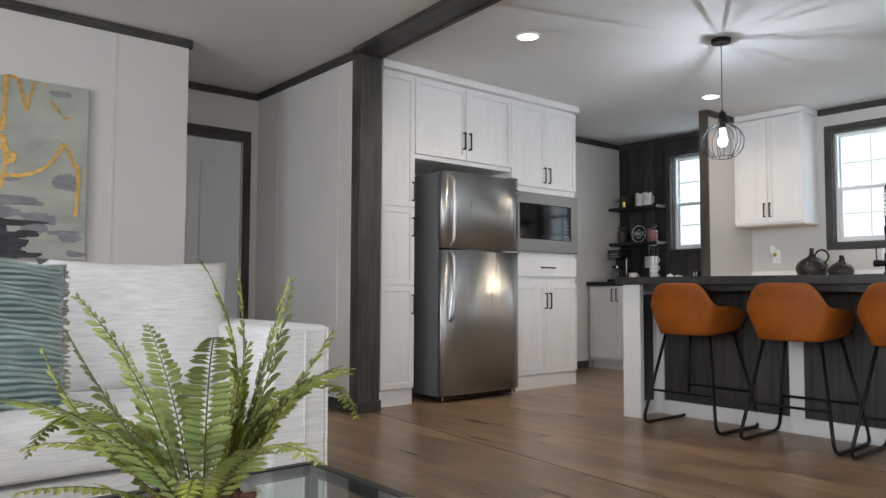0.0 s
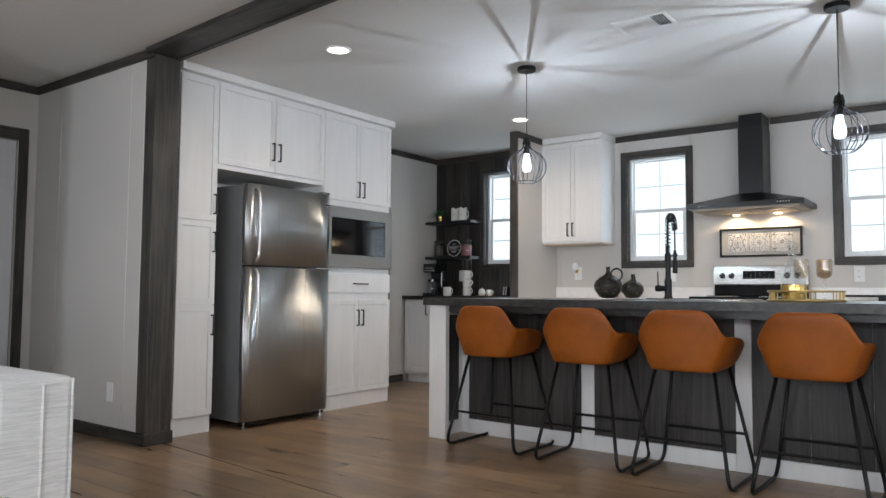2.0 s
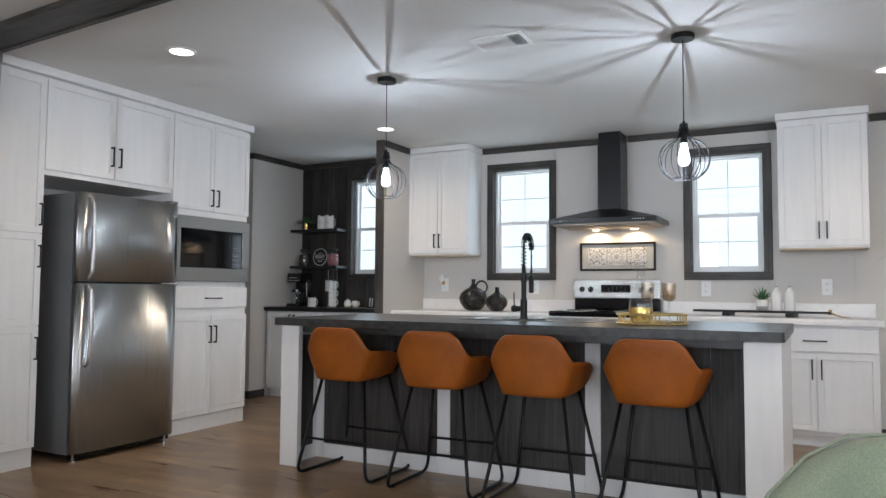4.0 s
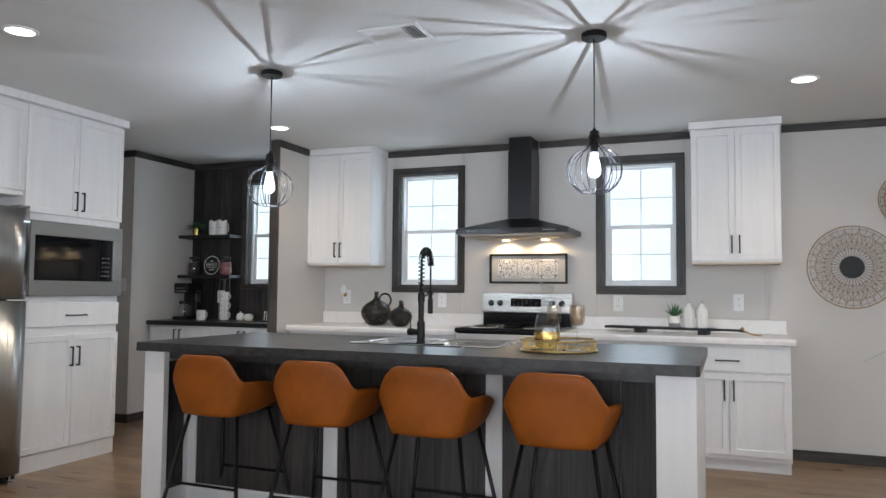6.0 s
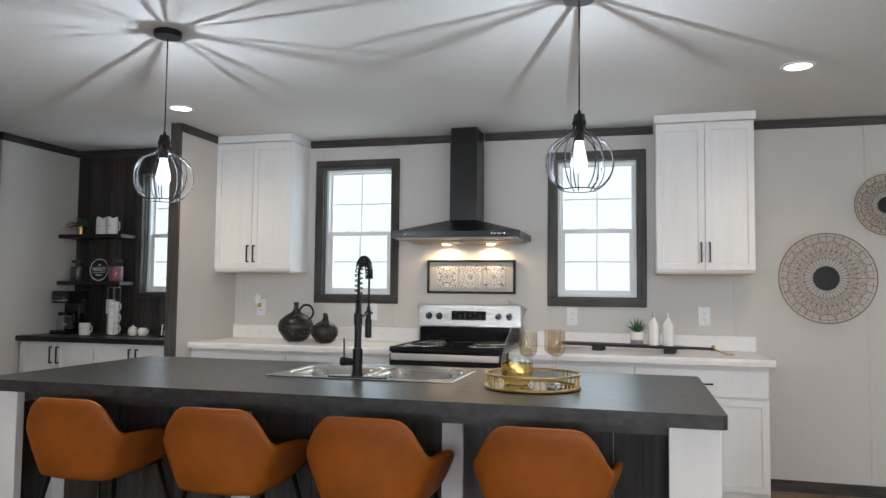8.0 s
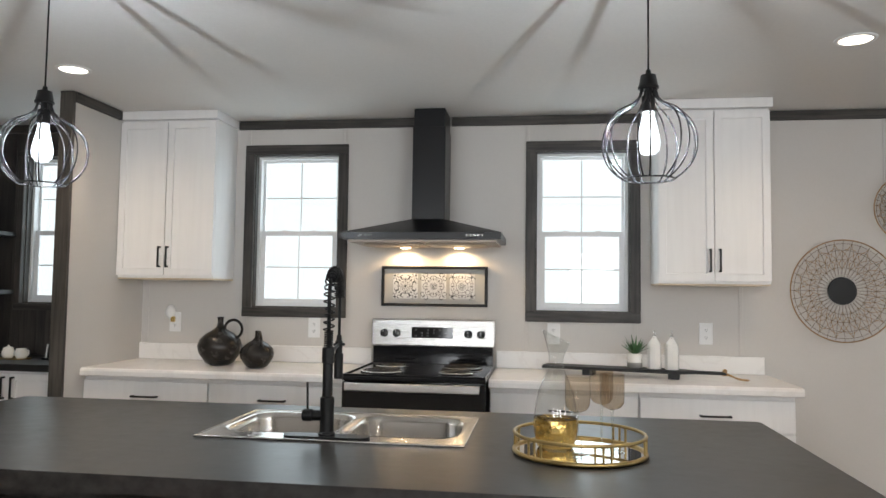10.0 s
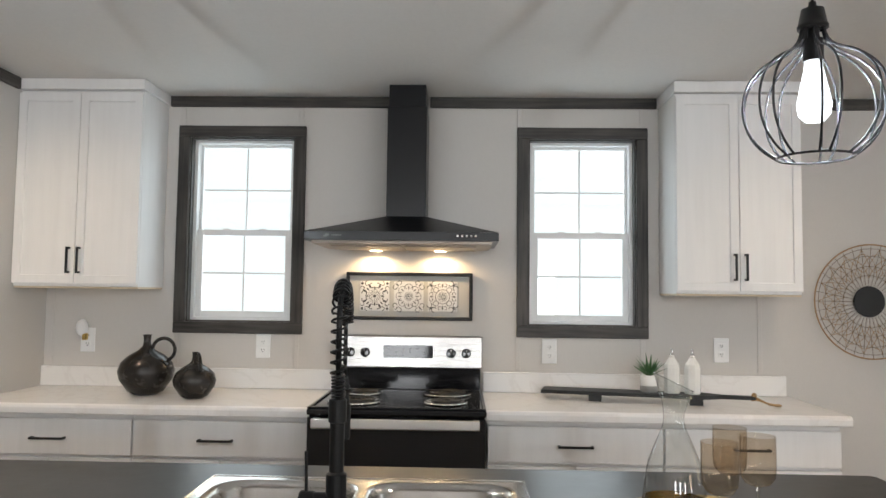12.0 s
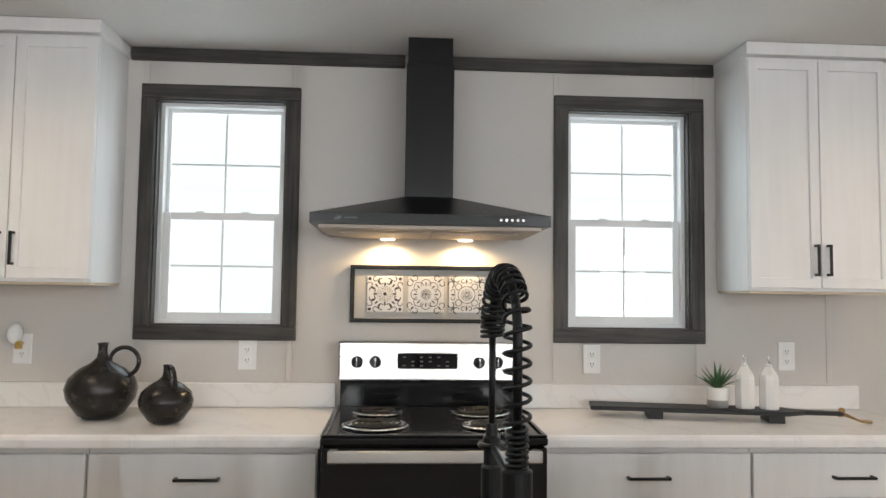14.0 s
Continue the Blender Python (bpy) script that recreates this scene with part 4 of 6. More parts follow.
# dark sheet painted as the duct's shade behind the slats
part("duct_shade", B(VX0 + 0.02, VX1 - 0.02, VY0 + 0.02, VY1 - 0.02, CEIL - 0.003, CEIL - 0.0015), M_HOLESHADE, vent)
for i in range(9):
    x = VX0 + 0.036 + i * 0.0202
    part("slat", turned(B(-0.009, 0.009, -0.098, 0.098, -0.0008, 0.0008), pose(x, VY0 + 0.19, CEIL - 0.009, 0, 22, 0)), M_PLAS, vent)
for i in range(4):
    part("slat", turned(B(-0.09, 0.09, -0.0008, 0.0008, -0.006, 0.003), pose((VX0 + VX1) / 2, VY0 + 0.034 + i * 0.016, CEIL - 0.008, -30, 0, 0)), M_PLAS, vent)

# ---- sink and tap ----
sk = thing("double_bowl_sink", "drop-in stainless double-bowl sink in the island worktop", "sink", at=(4.55, 1.375, 0.914))
SK = (4.300, 4.795, 0.960, 1.790)


def rrect(x0, x1, y0, y1, r, n=5):
    out = []
    for cx, cy, a0 in ((x1 - r, y1 - r, 0), (x0 + r, y1 - r, 90), (x0 + r, y0 + r, 180), (x1 - r, y0 + r, 270)):
        for i in range(n + 1):
            a = radians(a0 + 90 * i / n)
            out.append((cx + r * math.cos(a), cy + r * math.sin(a)))
    return out


def bowl(x0, x1, y0, y1, depth):
    bm = bmesh.new()
    rings = []
    for off, z, r in ((-0.008, 0.920, 0.085), (0.0, 0.919, 0.08), (0.006, 0.912, 0.08), (0.012, 0.90, 0.08), (0.02, 0.914 - depth + 0.03, 0.07), (0.05, 0.914 - depth, 0.05)):
        rings.append([bm.verts.new((x, y, z)) for x, y in rrect(x0 + off, x1 - off, y0 + off, y1 - off, r)])
    for a, b in zip(rings, rings[1:]):
        for i in range(len(a)):
            j = (i + 1) % len(a)
            bm.faces.new((a[i], a[j], b[j], b[i]))
    bm.faces.new(rings[-1])
    return bm


bowls = ((4.395, 4.755, 0.995, 1.362), (4.395, 4.755, 1.388, 1.755))
for bb in bowls:
    o = part("bowl", bowl(*bb, 0.175), M_SINK, sk, smooth=True)
    cx, cy = (bb[0] + bb[1]) / 2, (bb[2] + bb[3]) / 2
    part("drain", LA([(0, 0.001), (0.03, 0.001), (0.042, 0.003), (0.044, 0.0), (0, 0.0)], 24, cx=cx, cy=cy, z0=0.7395), M_CHROME, sk)
bm = bmesh.new()
x0, x1, y0, y1 = SK
for a in ((x0, 4.387, y0, y1), (4.763, x1, y0, y1), (4.387, 4.763, y0, 0.987), (4.387, 4.763, 1.370, 1.380), (4.387, 4.763, 1.763, y1)):
    box(bm, *a, 0.915, 0.9195)
for bb in bowls:
    o = rrect(bb[0] - 0.008, bb[1] + 0.008, bb[2] - 0.008, bb[3] + 0.008, 0.085)
    corners = [(bb[1] + 0.008, bb[3] + 0.008), (bb[0] - 0.008, bb[3] + 0.008), (bb[0] - 0.008, bb[2] - 0.008), (bb[1] + 0.008, bb[2] - 0.008)]
    for c in range(4):
        seg = o[c * 6:c * 6 + 6]
        prism(bm, [corners[c], *seg[::-1]], 0.9155, 0.9195)
part("rim", bm, M_SINK, sk)
bm = bmesh.new()
box(bm, x0 - 0.004, x0 + 0.004, y0 - 0.004, y1 + 0.004, 0.9145, 0.9215, bev=0.002)
box(bm, x1 - 0.004, x1 + 0.004, y0 - 0.004, y1 + 0.004, 0.9145, 0.9215, bev=0.002)
box(bm, x0 + 0.004, x1 - 0.004, y0 - 0.004, y0 + 0.004, 0.9145, 0.9215, bev=0.002)
box(bm, x0 + 0.004, x1 - 0.004, y1 - 0.004, y1 + 0.004, 0.9145, 0.9215, bev=0.002)
part("rim_edge", bm, M_SINK, sk)
part("hole_cover", LA([(0, 0.003), (0.018, 0.003), (0.021, 0.0), (0, 0.0)], 20, cx=4.347, cy=1.620, z0=0.9196), M_CHROME, sk)

TX, TY = 4.347, 1.386
tp = thing("spring_neck_tap", "matt black pull-down kitchen tap with coiled spring neck", "faucet", at=(TX, TY, 0.92))
part("base_plate", turned(prism(bmesh.new(), rrect(-0.03, 0.03, -0.135, 0.135, 0.028), 0, 0.006), pose(TX, TY, 0.92)), M_MATTE, tp)
part("body", LA([(0, 0.926), (0.026, 0.926), (0.026, 0.934), (0.0215, 0.938), (0.0215, 1.040), (0.0155, 1.045), (0.0155, 1.145), (0.0190, 1.147), (0.0190, 1.192), (0.016, 1.194), (0, 1.196)], 24, cx=TX, cy=TY), M_MATTE, tp, smooth=False)
lv = part("lever_hub", turned(LA([(0, 0), (0.0165, 0), (0.0165, 0.032), (0.019, 0.034), (0.0195, 0.060), (0.017, 0.064), (0, 0.064)], 20), pose(TX, TY + 0.012, 0.985, -90, 0, 0)), M_MATTE, tp)
part("lever", T([(TX, TY + 0.062, 0.985), (TX, TY + 0.062, 1.010), (TX, TY + 0.064, 1.085)], 0.0036, 10), M_MATTE, lv)
# the neck arches over the bowls
ax, ay = math.cos(radians(4)), math.sin(radians(4))
R = 0.078
arc = [(0, 1.192), (0, 1.355)]
arc += [(R - R * math.cos(radians(a)), 1.355 + R * 0.96 * math.sin(radians(a))) for a in range(15, 181, 15)]
arc += [(2 * R, 1.345)]
hose = [(TX + ax * d, TY + ay * d, z) for d, z in arc]
part("hose", T(hose, 0.0062, 10), M_MATTE, tp, smooth=True)


def along(pts, s):
    pts = [Vector(p) for p in pts]
    lens = [(b - a).length for a, b in zip(pts, pts[1:])]
    s *= sum(lens)
    for a, b, l in zip(pts, pts[1:], lens):
        if s <= l:
            return a + (b - a) * (s / l), (b - a).normalized()
        s -= l
    return pts[-1], (pts[-1] - pts[-2]).normalized()


bm = bmesh.new()
pts = []
side = Vector((-ay, ax, 0))
n = 900
total = sum((Vector(b) - Vector(a)).length for a, b in zip(hose, hose[1:]))
ph = 0.0
for i in range(n):
    s = i / (n - 1)
    p, d = along(hose, s)
    pitch = 0.0068 if s < 0.13 or s > 0.90 else 0.0215 if s < 0.52 else 0.0125
    ph += 2 * math.pi * total / (n - 1) / pitch
    v = d.cross(side).normalized()
    pts.append(p + (side * math.cos(ph) + v * math.sin(ph)) * (0.0125 if s < 0.13 else 0.0160))
part("spring", T(pts, 0.0027, 6), M_MATTE, tp, smooth=True)
hx, hy = TX + ax * 2 * R, TY + ay * 2 * R
part("spray_hose", T([(hx, hy, 1.350), (hx, hy, 1.215)], 0.0050, 10), M_MATTE, tp, smooth=True)
part("spray_head", LA([(0, 1.222), (0.008, 1.222), (0.009, 1.205), (0.0125, 1.202), (0.0125, 1.188), (0.0115, 1.185), (0.0115, 1.165), (0.0150, 1.160), (0.0150, 1.085), (0.013, 1.080), (0, 1.078)], 20, cx=hx, cy=hy), M_MATTE, tp)
bm = T([(TX + ax * 0.016, TY + ay * 0.016, 1.172), (hx - ax * 0.016, hy - ay * 0.016, 1.190)], 0.0055, 8)
tube(bm, [(hx + 0.0165 * math.cos(a), hy + 0.0165 * math.sin(a), 1.192) for a in [2 * math.pi * i / 16 for i in range(16)]], 0.0045, 6, closed=True)
part("holder_arm", bm, M_MATTE, tp)


# ---- bar stools ----
def stool():
    s = thing("bar_stool", "cognac leather bucket bar stool with black sled legs at the island", "bar stool", "bar stools at the island")
    # one bucket: a back that flares to its shoulders, running on into the two arms
    bm = bmesh.new()
    cols = [("arm", -1, k / 7) for k in range(7, 0, -1)] + [("back", 0, -1 + i / 5) for i in range(11)] + [("arm", 1, k / 7) for k in range(1, 8)]
    grid = []
    for kind, sg, c in cols:
        col = []
        t = c if kind == "arm" else 0.0
        u = sg if kind == "arm" else c
        zl, zt = 0.560 + 0.030 * t, 0.742 - 0.030 * t * t
        if kind == "back":
            q = max(0, (abs(c) - 0.70) / 0.30)
            zt = 0.870 - 0.130 * q ** 1.25 + 0.004 * (1 - c * c)
        if t > 0.5:
            q = (t - 0.5) / 0.5
            e = math.sqrt(1 - 0.90 * q * q)
            mid = zl * 0.45 + zt * 0.55
            zl, zt = mid + (zl - mid) * e, mid + (zt - mid) * e
        for r in range(8):
            z = zl + (zt - zl) * r / 7
            wd = 0.150 + 0.066 * min(1, (z - 0.56) / 0.165)
            y = u * wd + sg * 0.020 * math.sin(t * math.pi * 0.8)
            x = -0.190 - 0.10 * (z - 0.7) + 0.030 * u * u + 0.365 * t - 0.03 * t * (0.74 - z) / 0.15
            col.append(bm.verts.new((x, y, z)))
        grid.append(col)
    for a, b in zip(grid, grid[1:]):
        for i in range(7):
            bm.faces.new((a[i], b[i], b[i + 1], a[i + 1]))
    shell = part("bucket_shell", bm, M_LEATHER, s, smooth=True)
    m = shell.modifiers.new("solid", "SOLIDIFY")
    m.thickness, m.offset = 0.026, 0
    m = shell.modifiers.new("sub", "SUBSURF")
    m.levels = m.render_levels = 1
    # seat cushion
    bm = bmesh.new()
    out = [(0.215, 0.18), (0.215, -0.18), (0.0, -0.175), (-0.09, -0.15), (-0.165, -0.08), (-0.165, 0.08), (-0.09, 0.15), (0.0, 0.175)]
    prism(bm, out[::-1], 0.578, 0.655)
    bmesh.ops.bevel(bm, geom=list(bm.edges), offset=0.018, segments=2, affect="EDGES")
    part("seat", bm, M_LEATHER, s, smooth=True)
    bm = bmesh.new()
    prism(bm, [(x * 0.86, y * 0.86) for x, y in out[::-1]], 0.566, 0.580)
    part("seat_base", bm, M_MATTE, s)
    r = 0.0095
    for sg in (-1, 1):
        pts = rounded([(-0.10, sg * 0.150, 0.572), (-0.235 + 0.02, sg * 0.248, 0.0 + r + 0.001), (0.275, sg * 0.248, r + 0.001), (0.16, sg * 0.150, 0.572)], 0.07, 7)
        part("leg_frame", T(pts, r, 10), M_MATTE, s, smooth=True)
        for x in (-0.13, 0.20):
            part("glide", B(x - 0.012, x + 0.012, sg * 0.248 - 0.006, sg * 0.248 + 0.006, 0.0, 0.004), M_MATTE, s)
    # cross bars
    k = 0.215
    f = (0.572 - k) / 0.562
    yb = 0.150 + 0.098 * f
    part("rear_bar", T([(-0.10 - 0.115 * f, -yb, k), (-0.10 - 0.115 * f, yb, k)], 0.0075, 8), M_MATTE, s)
    part("foot_rest", T([(0.16 + 0.115 * f, -yb, k), (0.16 + 0.115 * f, yb, k)], 0.0075, 8), M_MATTE, s)
    return s


st = stool()
SEATS = [(3.930, 2.322, -1.5), (3.905, 1.687, 1.0), (3.885, 1.108, 0.0), (3.885, 0.515, -1.0)]
st.matrix_basis = pose(SEATS[0][0], SEATS[0][1], 0, 0, 0, SEATS[0][2])
for x, y, a in SEATS[1:]:
    copy_thing(st, pose(x, y, 0, 0, 0, a))

# ---- tray, carafe and glasses on the island ----
Z = 0.9145
CX, CY, TR = 4.301, 0.626, 0.185
tray = thing("mirrored_tray", "round brass tray with mirror floor and a rail on grouped posts", "tray", at=(CX, CY, Z))
part("base_ring", T([(CX + TR * math.cos(i * math.pi / 32), CY + TR * math.sin(i * math.pi / 32), Z + 0.007) for i in range(64)], 0.0068, 8, closed=True), M_GOLDM, tray, smooth=True)
part("mirror_floor", cyl(CX, CY, Z + 0.001, Z + 0.006, TR - 0.004, 56), M_MIRROR, tray)
part("rail", T([(CX + TR * math.cos(i * math.pi / 32), CY + TR * math.sin(i * math.pi / 32), Z + 0.056) for i in range(64)], 0.0052, 8, closed=True), M_GOLDM, tray, smooth=True)
for g in range(6):
    for k in (-1, 0, 1):
        a = radians(g * 60 + 17 + k * 7)
        part("rail_post", cyl(CX + TR * math.cos(a), CY + TR * math.sin(a), Z + 0.008, Z + 0.054, 0.0034, 8), M_GOLDM, tray)

ZT = Z + 0.0065
CFX, CFY = 4.335, 0.692
cf = thing("glass_carafe", "clear slanted-lip glass carafe with hammered gold base on the tray", "carafe", at=(CFX, CFY, ZT))
prof = [(0.0, 0.0), (0.040, 0.0), (0.052, 0.006), (0.0605, 0.035), (0.0635, 0.070), (0.0625, 0.095), (0.060, 0.120), (0.0525, 0.158), (0.038, 0.195), (0.026, 0.222), (0.0205, 0.242), (0.0215, 0.262), (0.030, 0.292), (0.0400, 0.320)]
bm = bmesh.new()
seg = 32
rings = []
for r, z in prof[1:]:
    ring = []
    for i in range(seg):
        a = 2 * math.pi * i / seg
        w = max(0, (z - 0.242) / 0.078)
        dz = w * 0.019 * math.sin(a)
        ring.append(bm.verts.new((CFX + r * math.cos(a), CFY + r * math.sin(a), ZT + z + dz)))
    rings.append(ring)
for a, b in zip(rings, rings[1:]):
    for i in range(seg):
        bm.faces.new((a[i], a[(i + 1) % seg], b[(i + 1) % seg], b[i]))
bm.faces.new(rings[0][::-1])
part("carafe_body", bm, M_GLASS, cf, smooth=True)
lip = [(CFX + 0.0400 * math.cos(2 * math.pi * i / 32), CFY + 0.0400 * math.sin(2 * math.pi * i / 32), ZT + 0.320 + 0.019 * math.sin(2 * math.pi * i / 32)) for i in range(32)]
part("lip", T(lip, 0.0012, 6, closed=True), M_GLASS, cf, smooth=True)
bm = bmesh.new()
rng = random.Random(4)
gr = []
for j in range(8):
    z = 0.004 + j * 0.0115
    rad = 0.048 + 0.0163 * min(1.0, z / 0.05) ** 0.5
    ring = []
    for i in range(26):
        a = 2 * math.pi * (i + 0.5 * (j % 2)) / 26
        r = rad + rng.uniform(-0.0009, 0.0009)
        ring.append(bm.verts.new((CFX + r * math.cos(a), CFY + r * math.sin(a), ZT + z)))
    gr.append(ring)
for j, (a, b) in enumerate(zip(gr, gr[1:])):
    for i in range(26):
        k = (i + 1) % 26
        if j % 2 == 0:
            bm.faces.new((a[i], a[k], b[i]))
            bm.faces.new((a[k], b[k], b[i]))
        else:
            bm.faces.new((a[i], b[k], b[i]))
            bm.faces.new((a[i], a[k], b[k]))
part("hammered_gold_band", bm, M_GOLD, cf, "hammered gold leaf band")


def wineglass(x, y):
    w = thing("wine_glass", "smoky amber cylinder wine glass with clear stem on the tray", "wine glass", "wine glasses on the tray", at=(x, y, ZT))
    part("bowl", LA([(0.0, 0.118), (0.010, 0.119), (0.025, 0.125), (0.0335, 0.138), (0.0350, 0.158), (0.0345, 0.219)], 28, cx=x, cy=y, z0=ZT), M_SMOKE, w, "smoky amber bowl", smooth=True)
    part("stem", LA([(0.0045, 0.004), (0.0035, 0.02), (0.0035, 0.105), (0.006, 0.118)], 12, cx=x, cy=y, z0=ZT), M_GLASS, w, smooth=True)
    part("foot", LA([(0.036, 0.0012), (0.012, 0.003), (0.0045, 0.007)], 24, cx=x, cy=y, z0=ZT), M_GLASS, w, smooth=True)
    return w


for x, y in ((4.236, 0.634), (4.400, 0.556), (4.310, 0.533)):
    wineglass(x, y)

# ---- on the counter ----
V = 0.9075


def vase(x, y, s, hang, label):
    v = thing("handled_vase", label, "vase", "dark bottle vases", at=(x, y, V))
    o = part("vase_body", LA([(0, 0), (0.04, 0.0), (0.062, 0.012), (0.092, 0.055), (0.098, 0.085), (0.088, 0.115), (0.062, 0.14), (0.030, 0.158), (0.016, 0.172), (0.0125, 0.19), (0.013, 0.207), (0.016, 0.214), (0.010, 0.214), (0.009, 0.19), (0, 0.17)], 32, z0=0), M_VASE, None, smooth=True)
    o.parent = v
    o.data.transform(Matrix.Diagonal((s, s, s, 1)))
    return v


v1 = vase(6.40, 2.682, 1.36, 0, "round dark bronze bottle vase with a ring handle")
a = Vector((0, -1, 0))
pts = [(0.0, (-0.055 - 0.043 * math.cos(t) ) , 0.168 + 0.043 * math.sin(t)) for t in [radians(q) for q in range(-20, 345, 18)]]
h = part("handle", T([(x * 1.3, y * 1.3 - 0.012, z * 1.3) for x, y, z in pts], 0.0088, 8), M_VASE, None, smooth=True)
h.parent = v1
v2 = vase(6.29, 2.400, 1.02, 0, "smaller round dark bronze bottle vase with a strap handle")
pts = [(-0.01, -0.012, 0.165), (-0.03, -0.022, 0.172), (-0.045, -0.032, 0.165), (-0.053, -0.04, 0.140), (-0.055, -0.045, 0.105)]
h = part("handle", T([(x * 1.25, y * 1.25, z * 1.25) for x, y, z in rounded(pts, 0.01, 3)], 0.008, 8), M_VASE, None, smooth=True)
h.parent = v2

# serving board on feet
bd = thing("serving_board", "long black wooden serving board on block feet with a rope loop", "serving board", at=(6.43, 0.3, V))
A, C = Vector((6.515, 0.722)), Vector((6.345, -0.078))
dirv = (C - A).normalized()
nrm = Vector((-dirv.y, dirv.x))
bw = 0.075


def bp(s, t):
    q = A + dirv * s + nrm * t
    return (q.x, q.y)


L1 = (C - A).length
out = [bp(0, -bw), bp(0, bw), bp(L1 - 0.05, bw), bp(L1 - 0.01, bw * 0.6), bp(L1 + 0.03, 0.017), bp(L1 + 0.17, 0.014), bp(L1 + 0.185, 0.0), bp(L1 + 0.17, -0.014), bp(L1 + 0.03, -0.017), bp(L1 - 0.01, -bw * 0.6), bp(L1 - 0.05, -bw)]
bm = prism(bmesh.new(), out, V + 0.030, V + 0.047)
bmesh.ops.bevel(bm, geom=list(bm.edges), offset=0.003, segments=1, affect="EDGES")
part("board", bm, M_BOARD, bd)
for s in (0.26, L1 - 0.09):
    bm = prism(bmesh.new(), [bp(s - 0.03, -bw * 0.85), bp(s - 0.03, bw * 0.85), bp(s + 0.03, bw * 0.85), bp(s + 0.03, -bw * 0.85)], V, V + 0.0295)
    part("foot", bm, M_BOARD, bd)
e = A + dirv * (L1 + 0.16)
pts = [(e.x, e.y, V + 0.05), (e.x - 0.012, e.y - 0.03, V + 0.035), (e.x - 0.03, e.y - 0.075, V + 0.012), (e.x - 0.02, e.y - 0.125, V + 0.006), (e.x + 0.004, e.y - 0.14, V + 0.006), (e.x + 0.008, e.y - 0.09, V + 0.010), (e.x + 0.006, e.y - 0.03, V + 0.03), (e.x, e.y, V + 0.028)]
part("rope_loop", T(rounded(pts, 0.012, 4), 0.0042, 8), M_ROPE, bd, smooth=True)
part("rope_knot", turned(LA([(0, -0.012), (0.010, -0.008), (0.013, 0), (0.010, 0.008), (0, 0.012)], 12), pose(e.x - 0.004, e.y - 0.012, V + 0.052)), M_ROPE, bd, smooth=True)

ZB = V + 0.0475
px0 = bp(0.515, 0.0)
sp = thing("potted_succulent", "small spiky green succulent in a two-tone white and grey pot", "potted plant", at=(*px0, ZB))
part("pot", LA([(0, 0.0), (0.037, 0.0), (0.042, 0.004), (0.042, 0.032)], 24, cx=px0[0], cy=px0[1], z0=ZB), M_GREYGLZ, sp, "grey glazed lower band", smooth=True)
part("pot_rim", LA([(0.042, 0.032), (0.0425, 0.078), (0.040, 0.083), (0.033, 0.078), (0.033, 0.07), (0, 0.068)], 24, cx=px0[0], cy=px0[1], z0=ZB), M_CERAM, sp, "ribbed white glazed upper band", smooth=True)
rng = random.Random(7)
bm = bmesh.new()
for i in range(34):
    az, el = rng.uniform(0, 2 * math.pi), rng.uniform(25, 85)
    l = rng.uniform(0.07, 0.125)
    d = Vector((math.cos(az) * math.cos(radians(el)), math.sin(az) * math.cos(radians(el)), math.sin(radians(el))))
    sd = Vector((-math.sin(az), math.cos(az), 0))
    p0 = Vector((px0[0], px0[1], ZB + 0.07))
    w = 0.008
    ps = [(p0 + d * (l * t) + Vector((0, 0, 0.015 * t * (1 - t))), ww) for t, ww in ((0, w * 0.7), (0.45, w), (1, 0.0006))]
    vs = []
    for q, ww in ps:
        up = d.cross(sd)
        vs.append((bm.verts.new(q - sd * ww), bm.verts.new(q + up * ww * 0.5), bm.verts.new(q + sd * ww)))
    for a, b in zip(vs, vs[1:]):
        bm.faces.new((a[0], a[1], b[1], b[0]))
        bm.faces.new((a[1], a[2], b[2], b[1]))
        bm.faces.new((a[2], a[0], b[0], b[2]))
part("leaves", bm, M_PLANTG, sp)
for s in (0.622, 0.716):
    q = bp(s, 0.0)
    b = thing("oil_bottle", "white glazed octagonal oil bottle with steel pourer", "bottle", "white oil bottles", at=(*q, ZB))
    part("bottle_body", LA([(0, 0), (0.036, 0.0), (0.039, 0.005), (0.039, 0.120), (0.035, 0.138), (0.022, 0.158), (0.014, 0.169), (0.013, 0.178), (0, 0.178)], 8, cx=q[0], cy=q[1], z0=ZB), M_CERAM, b)
    part("pourer", LA([(0, 0.178), (0.010, 0.178), (0.010, 0.186), (0.004, 0.19), (0.006, 0.198), (0.004, 0.215), (0, 0.216)], 12, cx=q[0], cy=q[1], z0=ZB), M_CHROME, b, smooth=True)
    part("seal_mark", turned(LA([(0.009, 0), (0.012, 0.0015), (0.0095, 0.0015)], 16, close=True), pose(q[0] - 0.0335, q[1] + 0.002, ZB + 0.11, 0, -90, 0)), M_CERAM, b)

# ---- wall fittings ----


def outlet(y, z, label="white duplex wall outlet", x=WALLX):
    o = thing("wall_outlet", label, "electrical outlet", "wall outlets", at=(x, y, z))
    part("cover_plate", B(x - 0.006, x - 0.0005, y - 0.039, y + 0.039, z - 0.064, z + 0.064, bev=0.002), M_PLAS, o)
    for s in (-1, 1):
        soc = part("socket", B(x - 0.0085, x - 0.0055, y - 0.017, y + 0.017, z + s * 0.022 - 0.014, z + s * 0.022 + 0.014, bev=0.001), M_PLAS, o)
        for d in (-0.006, 0.006):
            part("slot", B(x - 0.0093, x - 0.0084, y + d - 0.0012, y + d + 0.0012, z + s * 0.022 - 0.002, z + s * 0.022 + 0.007), M_HOLESHADE, soc)
